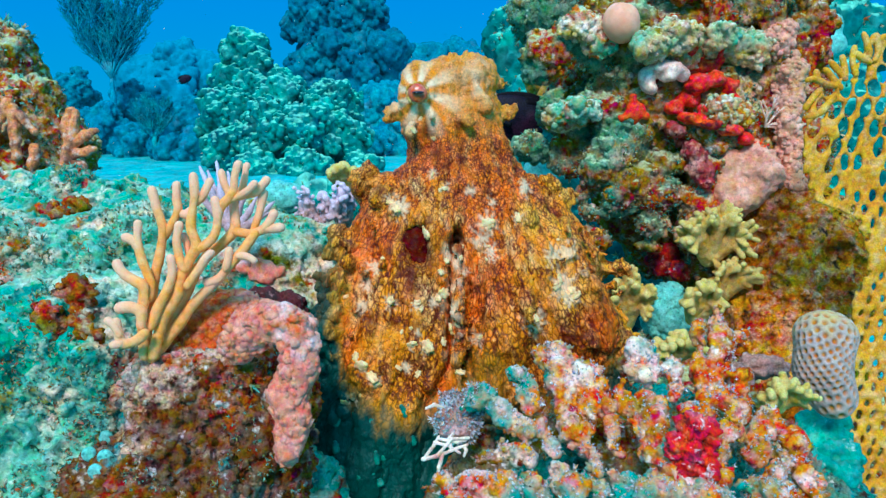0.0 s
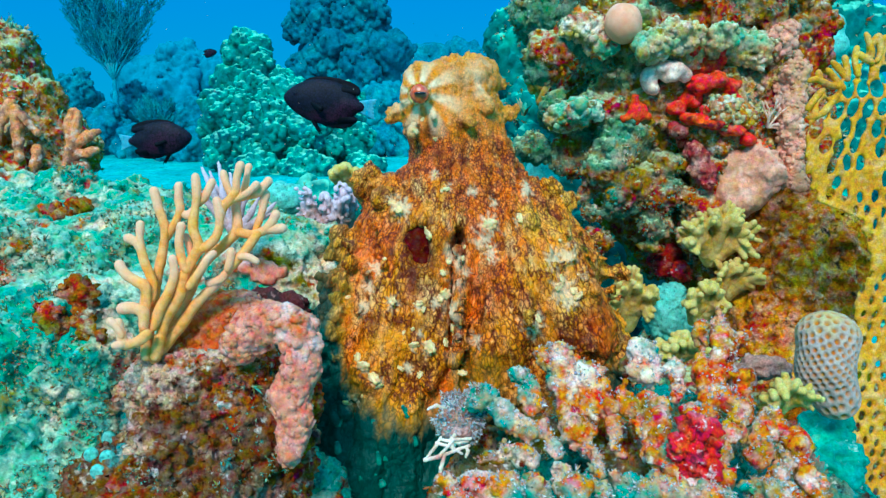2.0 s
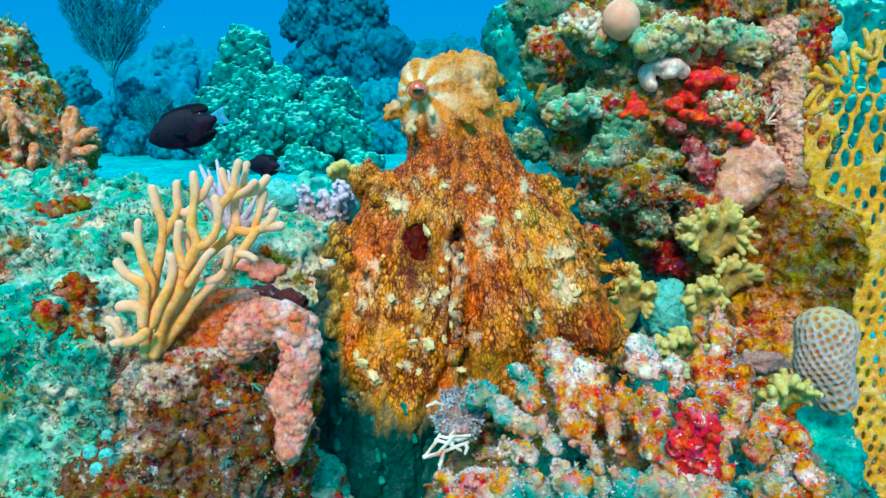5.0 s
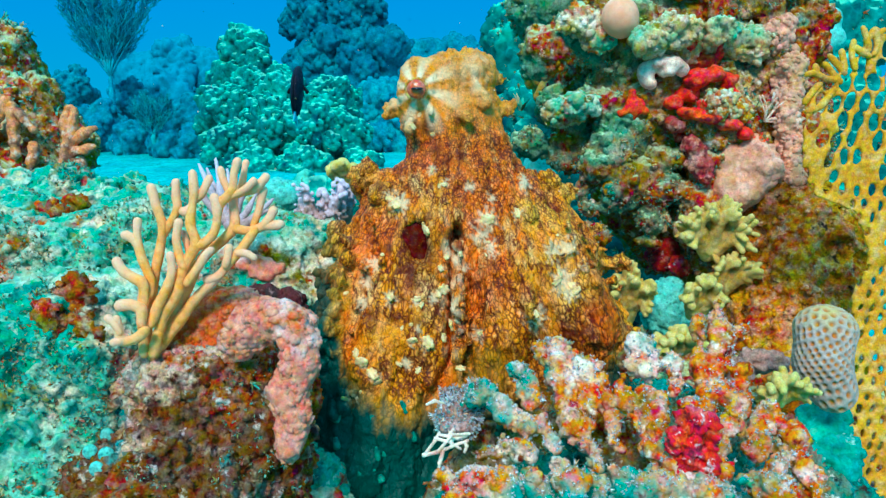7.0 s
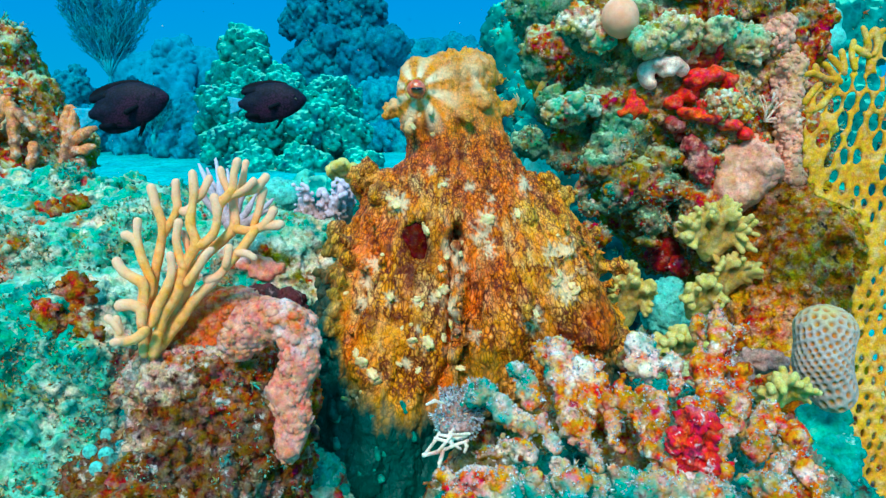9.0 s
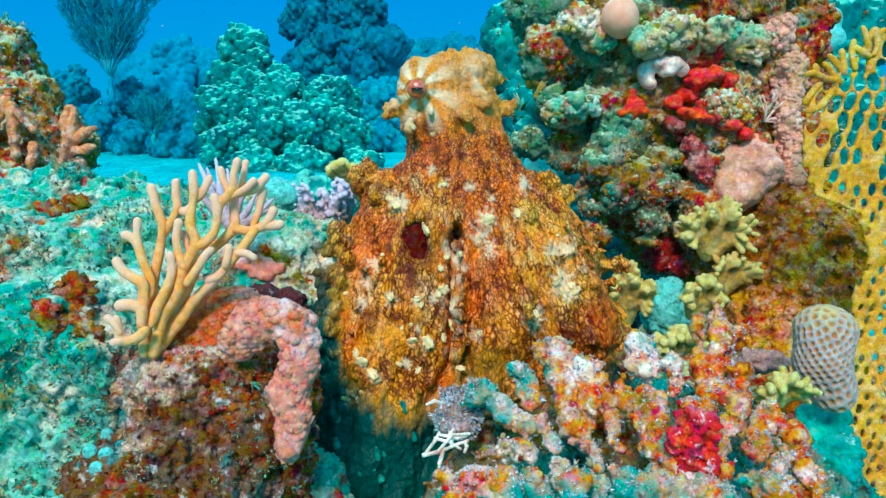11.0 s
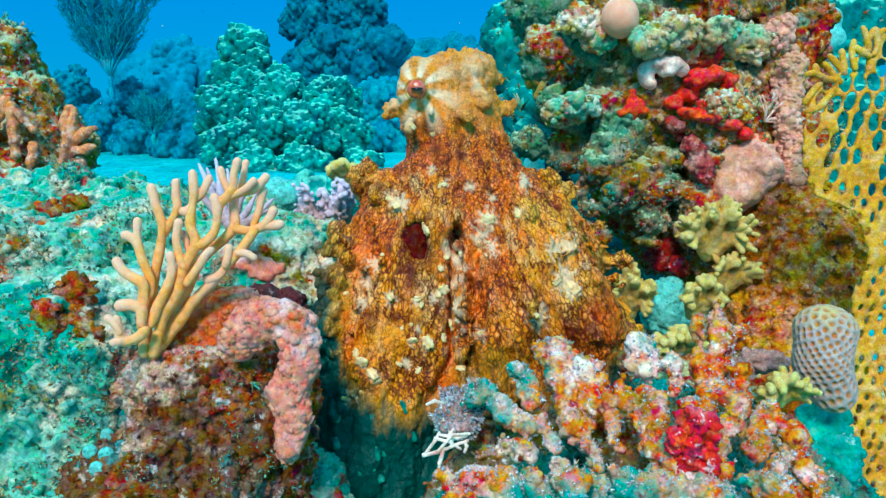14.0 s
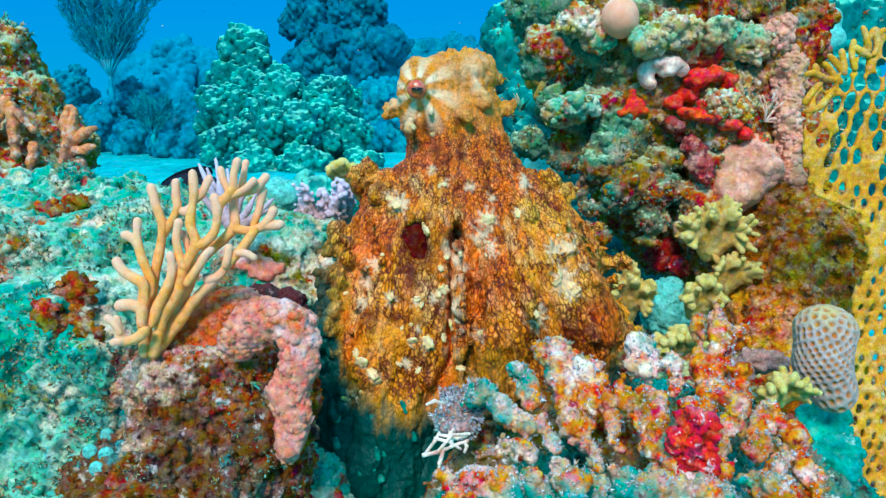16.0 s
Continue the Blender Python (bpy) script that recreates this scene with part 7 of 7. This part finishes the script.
bush([((-0.9897, 6.2547, 0.9198), 0.243), ((-0.6804, 6.2647, 0.9628), 0.2563), ((-0.813, 6.205, 0.7045), 0.3093), ((-0.9897, 6.1653, 0.5323), 0.2209), ((-0.4229, 5.9934, 0.6769), 0.1623), ((-0.6257, 6.043, 0.4471), 0.2607)], HAZE_DIM_CORAL, 0.03, 3, "large far-off coral bush, haze-tinted blue-green", 0.015)
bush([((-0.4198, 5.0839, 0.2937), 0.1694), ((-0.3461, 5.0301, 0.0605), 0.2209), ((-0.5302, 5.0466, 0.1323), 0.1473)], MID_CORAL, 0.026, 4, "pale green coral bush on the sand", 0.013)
bush([((-2.1832, 5.4906, 0.2772), 0.1591), ((-2.6971, 5.7172, 0.3694), 0.1732), ((-2.2424, 5.0425, 0.1143), 0.1841), ((-1.9406, 4.8249, 0.0609), 0.1273), ((-1.6752, 4.7166, 0.0363), 0.1177), ((-1.5021, 4.7166, 0.0363), 0.1523), ((-1.7002, 5.2743, 0.2295), 0.1302)], HAZE, 0.022, 5, "far coral mound tinted blue with painted haze", 0.012)
bush([((0.0825, 7.2218, 0.6632), 0.1546), ((-0.1753, 7.1986, 0.5628), 0.232), ((0.2371, 7.1812, 0.4874), 0.2577)], HAZE, 0.05, 6, "low coral mound far off, tinted blue with haze", 0.03)
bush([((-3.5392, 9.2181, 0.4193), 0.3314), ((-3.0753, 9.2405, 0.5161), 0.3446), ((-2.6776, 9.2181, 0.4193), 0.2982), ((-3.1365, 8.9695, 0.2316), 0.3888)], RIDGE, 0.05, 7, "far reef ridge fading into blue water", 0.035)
twiggy((-2.212, 5.2278, 0.4725), 0.62, 0.72, FANNED, 3, "tall bushy sea fan far off, haze-tinted blue-green", 0.0105, 16)
twiggy((-1.7343, 4.6353, 0.1286), 0.2, 1.1, MID_CORAL, 4, "low bushy coral on the sand, haze-tinted blue-green", 0.011, 9)


# ---- specks drifting in the water ----
def specks():
    rng = np.random.default_rng(5)
    n = 170
    c = np.stack((rng.uniform(-0.55, 0.35, n), rng.uniform(0.55, 1.5, n), rng.uniform(0.3, 0.62, n)), 1)
    bv = np.array(((1, 0, 0), (-1, 0, 0), (0, 1, 0), (0, -1, 0), (0, 0, 1), (0, 0, -1)), float)
    bq = np.array(((0, 2, 4), (2, 1, 4), (1, 3, 4), (3, 0, 4), (2, 0, 5), (1, 2, 5), (3, 1, 5), (0, 3, 5)))
    v = c[:, None] + bv[None] * rng.uniform(0.0003, 0.0008, n)[:, None, None]
    q = (bq[None] + (np.arange(n) * 6)[:, None, None]).reshape(-1, 3)
    thing("drifting_specks", to_mesh("drifting_specks", v.reshape(-1, 3), q, WHITE), "tiny white specks drifting in the water", "plankton", kind="stuff")


specks()


# ---- fish ----
def fish(name, label, length):
    fi = stand(name, (0, 0, 0), label, "fish", "damselfish")
    L = length
    f = Field(L * 0.016, L * 0.04).ball((0, 0, 0), (L * 0.34, L * 0.085, L * 0.215)).ball((L * 0.17, 0, -L * 0.005), (L * 0.21, L * 0.075, L * 0.135)).ball((L * 0.31, 0, -L * 0.01), (L * 0.08, L * 0.04, L * 0.05)).cap((-L * 0.22, 0, 0), (-L * 0.35, 0, 0), L * 0.075, L * 0.05)
    part("body", shape("body", f, FISH), fi)
    f = Field(L * 0.008, L * 0.012)
    for k in range(7):
        f.cap((-L * 0.33, 0, L * 0.012 * (k - 3)), (-L * (0.5 - 0.02 * (3 - abs(k - 3)) / 3), 0, L * 0.03 * (k - 3)), L * 0.02, L * 0.012)
    part("tail_fin", shape("tail_fin", f, PALE_FIN), fi, "pale translucent tail fin")
    part("dorsal_fin", shape("dorsal_fin", Field(L * 0.008, L * 0.015).ball((-L * 0.06, 0, L * 0.15), (L * 0.28, L * 0.014, L * 0.095)).cap((-L * 0.18, 0, L * 0.13), (-L * 0.31, 0, L * 0.13), L * 0.055, L * 0.03), FIN), fi)
    part("anal_fin", shape("anal_fin", Field(L * 0.008, L * 0.015).ball((-L * 0.12, 0, -L * 0.15), (L * 0.2, L * 0.014, L * 0.09)).cap((-L * 0.18, 0, -L * 0.13), (-L * 0.31, 0, -L * 0.13), L * 0.055, L * 0.03), FIN), fi)
    for k in (-1, 1):
        part("pelvic_fin", shape("pelvic_fin", Field(L * 0.008, L * 0.01).cap((L * 0.1, k * L * 0.02, -L * 0.17), (L * 0.0, k * L * 0.04, -L * 0.31), L * 0.022, L * 0.007), FIN), fi)
    for s in (-1, 1):
        part("pectoral_fin", shape("pectoral_fin", Field(L * 0.012, L * 0.01).cap((L * 0.12, s * L * 0.06, -L * 0.02), (L * 0.0, s * L * 0.14, -L * 0.06), L * 0.015, L * 0.03), FIN), fi)
        part("eye", shape("eye", Field(L * 0.008, L * 0.004).ball((L * 0.27, s * L * 0.05, L * 0.04), L * 0.026), FISH), fi)
    return fi


DAMSEL = fish("damselfish", "dark damselfish with violet sheen swimming over the reef", 0.142)
SECOND = fish("damselfish", "smaller black damselfish swimming over the reef", 0.116)
SMALL = fish("small_fish", "small dark fish far off in blue water", 0.07)


def motions():
    walk(DAMSEL, [(0, pose(0.0881, 1.065, 0.4454, 0, 0, 180)), (0.2, pose(0.0711, 1.0657, 0.4484, 0, 0, 180)), (0.4, pose(0.0472, 1.0667, 0.4529, 0, 0, 180)), (0.8, pose(0.0101, 1.0674, 0.4559, 0, 0, 180)), (1.2, pose(-0.0302, 1.0667, 0.4529, 0, 0, 180)), (1.5, pose(-0.0789, 1.0664, 0.4514, 0, -2, 180)), (1.8, pose(-0.1268, 1.0673, 0.4552, 0, -4, 180)),
                  (2, pose(-0.167, 1.0697, 0.4657, 0, -8, 178)), (2.2, pose(-0.2026, 1.0711, 0.4717, 0, -10, 178)), (2.4, pose(-0.2327, 1.0725, 0.4778, 0, -8, 178)), (2.8, pose(-0.2505, 1.073, 0.48, 0, -5, 178)), (3.2, pose(-0.2552, 1.0739, 0.4838, 0, -3, 178)), (3.5, pose(-0.2536, 1.0737, 0.483, 0, -2, 180)), (3.8, pose(-0.2528, 1.0737, 0.483, 0, -3, 180)), (4.2, pose(-0.2474, 1.073, 0.48, 0, -4, 180)),
                  (4.7, pose(-0.3111, 1.1175, 0.4507, 0, 10, 190)), (5.3, pose(-0.5208, 1.3035, 0.3671, 0, 20, 185)), (5.8, pose(-0.607, 1.2874, 0.2971, 0, 10, 150)), (6.4, pose(-0.628, 1.283, 0.2785, 0, -10, 110)), (7.6, pose(-0.6261, 1.2884, 0.3018, 0, -40, 100)), (8.1, pose(-0.5709, 1.2022, 0.373, 0, -60, 95)), (8.3, pose(-0.548, 1.1755, 0.3904, 0, -65, 95)), (8.6, pose(-0.5323, 1.1465, 0.3982, 0, -62, 80)),
                  (8.8, pose(-0.4867, 1.0919, 0.4283, 0, -30, 30)), (9, pose(-0.4299, 1.0673, 0.4552, 0, -14, 5)), (9.2, pose(-0.3858, 1.0711, 0.4717, 0, -8, 0)), (9.6, pose(-0.2969, 1.072, 0.4755, 0, 0, 0)), (10.2, pose(-0.1423, 1.0667, 0.4529, 0, 8, 0)), (10.7, pose(-0.0186, 1.0511, 0.3851, 0, 25, 0)), (11.2, pose(0.0356, 1.0372, 0.3248, 0, 20, 5)), (12.5, pose(0.0604, 1.0632, 0.3043, 0, 0, 20)), (13.4, pose(0.1161, 1.065, 0.3121, 0, -10, 40)),
                  (13.8, pose(0.1599, 1.0722, 0.3431, 0, -30, 80)), (14.2, pose(0.1599, 1.0784, 0.3702, 0, -50, 110)), (14.5, pose(0.1347, 1.0764, 0.4059, 0, -50, 130)), (14.8, pose(0.114, 1.0743, 0.4411, 0, -25, 160)), (15, pose(0.1036, 1.0685, 0.4604, 0, -5, 180)), (15.2, pose(0.0742, 1.0688, 0.462, 0, 0, 180)), (15.5, pose(-0.034, 1.065, 0.4454, 0, 8, 180)), (15.6, pose(-0.0881, 1.0621, 0.4326, 0, 12, 182)),
                  (15.8, pose(-0.2235, 1.0514, 0.3866, 0, 20, 183)), (15.9, pose(-0.3144, 1.0654, 0.3583, 0, 20, 183)), (16, pose(-0.3678, 1.0893, 0.3283, 0, 20, 183))])
    walk(SECOND, [(0, pose(-0.7647, 1.1084, 0.4112, 0, 0, 0)), (1, pose(-0.6391, 1.1068, 0.4041, 0, 0, 0)), (1.2, pose(-0.593, 1.1059, 0.4002, 0, 0, 0)), (1.5, pose(-0.5444, 1.1053, 0.3978, 0, 0, 0)), (1.8, pose(-0.4585, 1.1064, 0.4025, 0, -3, 0)), (2, pose(-0.4099, 1.1084, 0.4112, 0, -5, 0)), (2.2, pose(-0.3718, 1.1084, 0.4112, 0, -5, 0)), (2.4, pose(-0.3402, 1.1097, 0.4167, 0, -5, 0)), (2.6, pose(-0.3151, 1.1103, 0.4191, 0, -5, 0)), (2.8, pose(-0.2961, 1.1304, 0.4176, 0, -5, 5)),
                  (3, pose(-0.2804, 1.1516, 0.4202, 0, -10, 30)), (3.2, pose(-0.2973, 1.3626, 0.4007, 0, -30, 70)), (3.5, pose(-0.3765, 1.8114, 0.3444, 0, -50, 95)), (3.8, pose(-0.4392, 2.1074, 0.2928, 0, -30, 130)), (4, pose(-0.4731, 2.2008, 0.2529, 0, -10, 165)), (4.2, pose(-0.4763, 2.1994, 0.2466, 0, 0, 185)), (5, pose(-0.4698, 1.9988, 0.2668, 0, 0, 170)), (5.6, pose(-0.3931, 1.7032, 0.3201, 0, -10, 110)), (6.3, pose(-0.2794, 1.3615, 0.3959, 0, -30, 60)), (6.5, pose(-0.2605, 1.3664, 0.4172, 0, -45, 50)),
                  (6.7, pose(-0.2545, 1.3704, 0.4346, 0, -55, 60)), (6.9, pose(-0.2545, 1.3753, 0.4559, 0, -65, 80)), (7.1, pose(-0.2566, 1.3498, 0.4787, 0, -70, 90)), (7.3, pose(-0.269, 1.3315, 0.4883, 0, -70, 95)), (7.5, pose(-0.2828, 1.3097, 0.483, 0, -70, 95)), (7.9, pose(-0.2947, 1.2467, 0.4768, 0, -70, 95)), (8.3, pose(-0.3083, 1.1735, 0.4707, 0, -62, 80)), (8.5, pose(-0.2965, 1.1208, 0.4649, 0, -40, 45)), (8.6, pose(-0.2815, 1.0697, 0.4657, 0, -15, 15)),
                  (8.8, pose(-0.2533, 1.0488, 0.4642, 0, -8, 5)), (9, pose(-0.2268, 1.038, 0.4616, 0, -5, 0)), (9.2, pose(-0.2073, 1.038, 0.4616, 0, 0, 0)), (9.8, pose(-0.1166, 1.1157, 0.4428, 0, 5, 5)), (10.4, pose(-0.0203, 1.1512, 0.3742, 0, 15, 10)), (11.2, pose(0.0559, 1.1245, 0.2586, 0, 10, 20)), (13, pose(0.0728, 1.1226, 0.2504, 0, 0, 20)), (16, pose(0.0644, 1.1207, 0.2421, 0, 0, 10))])
    walk(SMALL, [(0, pose(-1.014, 3.0752, 0.4839, 0, -20, 20)), (0.5, pose(-1.0052, 3.0762, 0.4882, 0, -25, 20)), (1, pose(-0.9743, 3.0856, 0.5291, 0, -30, 20)), (1.5, pose(-0.9456, 3.0946, 0.5678, 0, -25, 20)), (2.2, pose(-0.9497, 3.3051, 0.5907, 0, -10, 30)), (4, pose(-1.512, 5.9694, 0.5728, 0, 0, 60)), (11, pose(-1.4775, 6.8037, 0.6302, 0, 0, 20)), (12.5, pose(-1.3658, 6.831, 0.7486, 0, 0, 0)), (13.5, pose(-1.322, 7.0436, 0.7805, 0, 0, 10)), (16, pose(-0.9485, 7.2508, 0.7888, 0, 0, 10))])
    pivot = Matrix.Translation((0.0087, 0.7383, 0.4084))
    rows = []
    for t, a in ((0, 0), (0.5, 0.1), (1, -0.3), (1.6, -1), (2.4, -1), (3, 0.4), (3.5, 0.9), (4, 0.9), (5.2, -1), (6.4, 0.2), (7.2, 0), (8, -0.8), (9, -0.8), (10, 0.8), (11.5, -0.7), (12.1, -0.5), (12.5, 0), (13, 0.8), (14, 0.8), (14.5, 0), (15, -0.6), (15.5, -0.8), (16, 0.4)):
        rows.append((t, pivot @ pose(0, 0, 0, 0, -1.4 * a, 0) @ pivot.inverted()))
    walk(LOBE, rows)


motions()
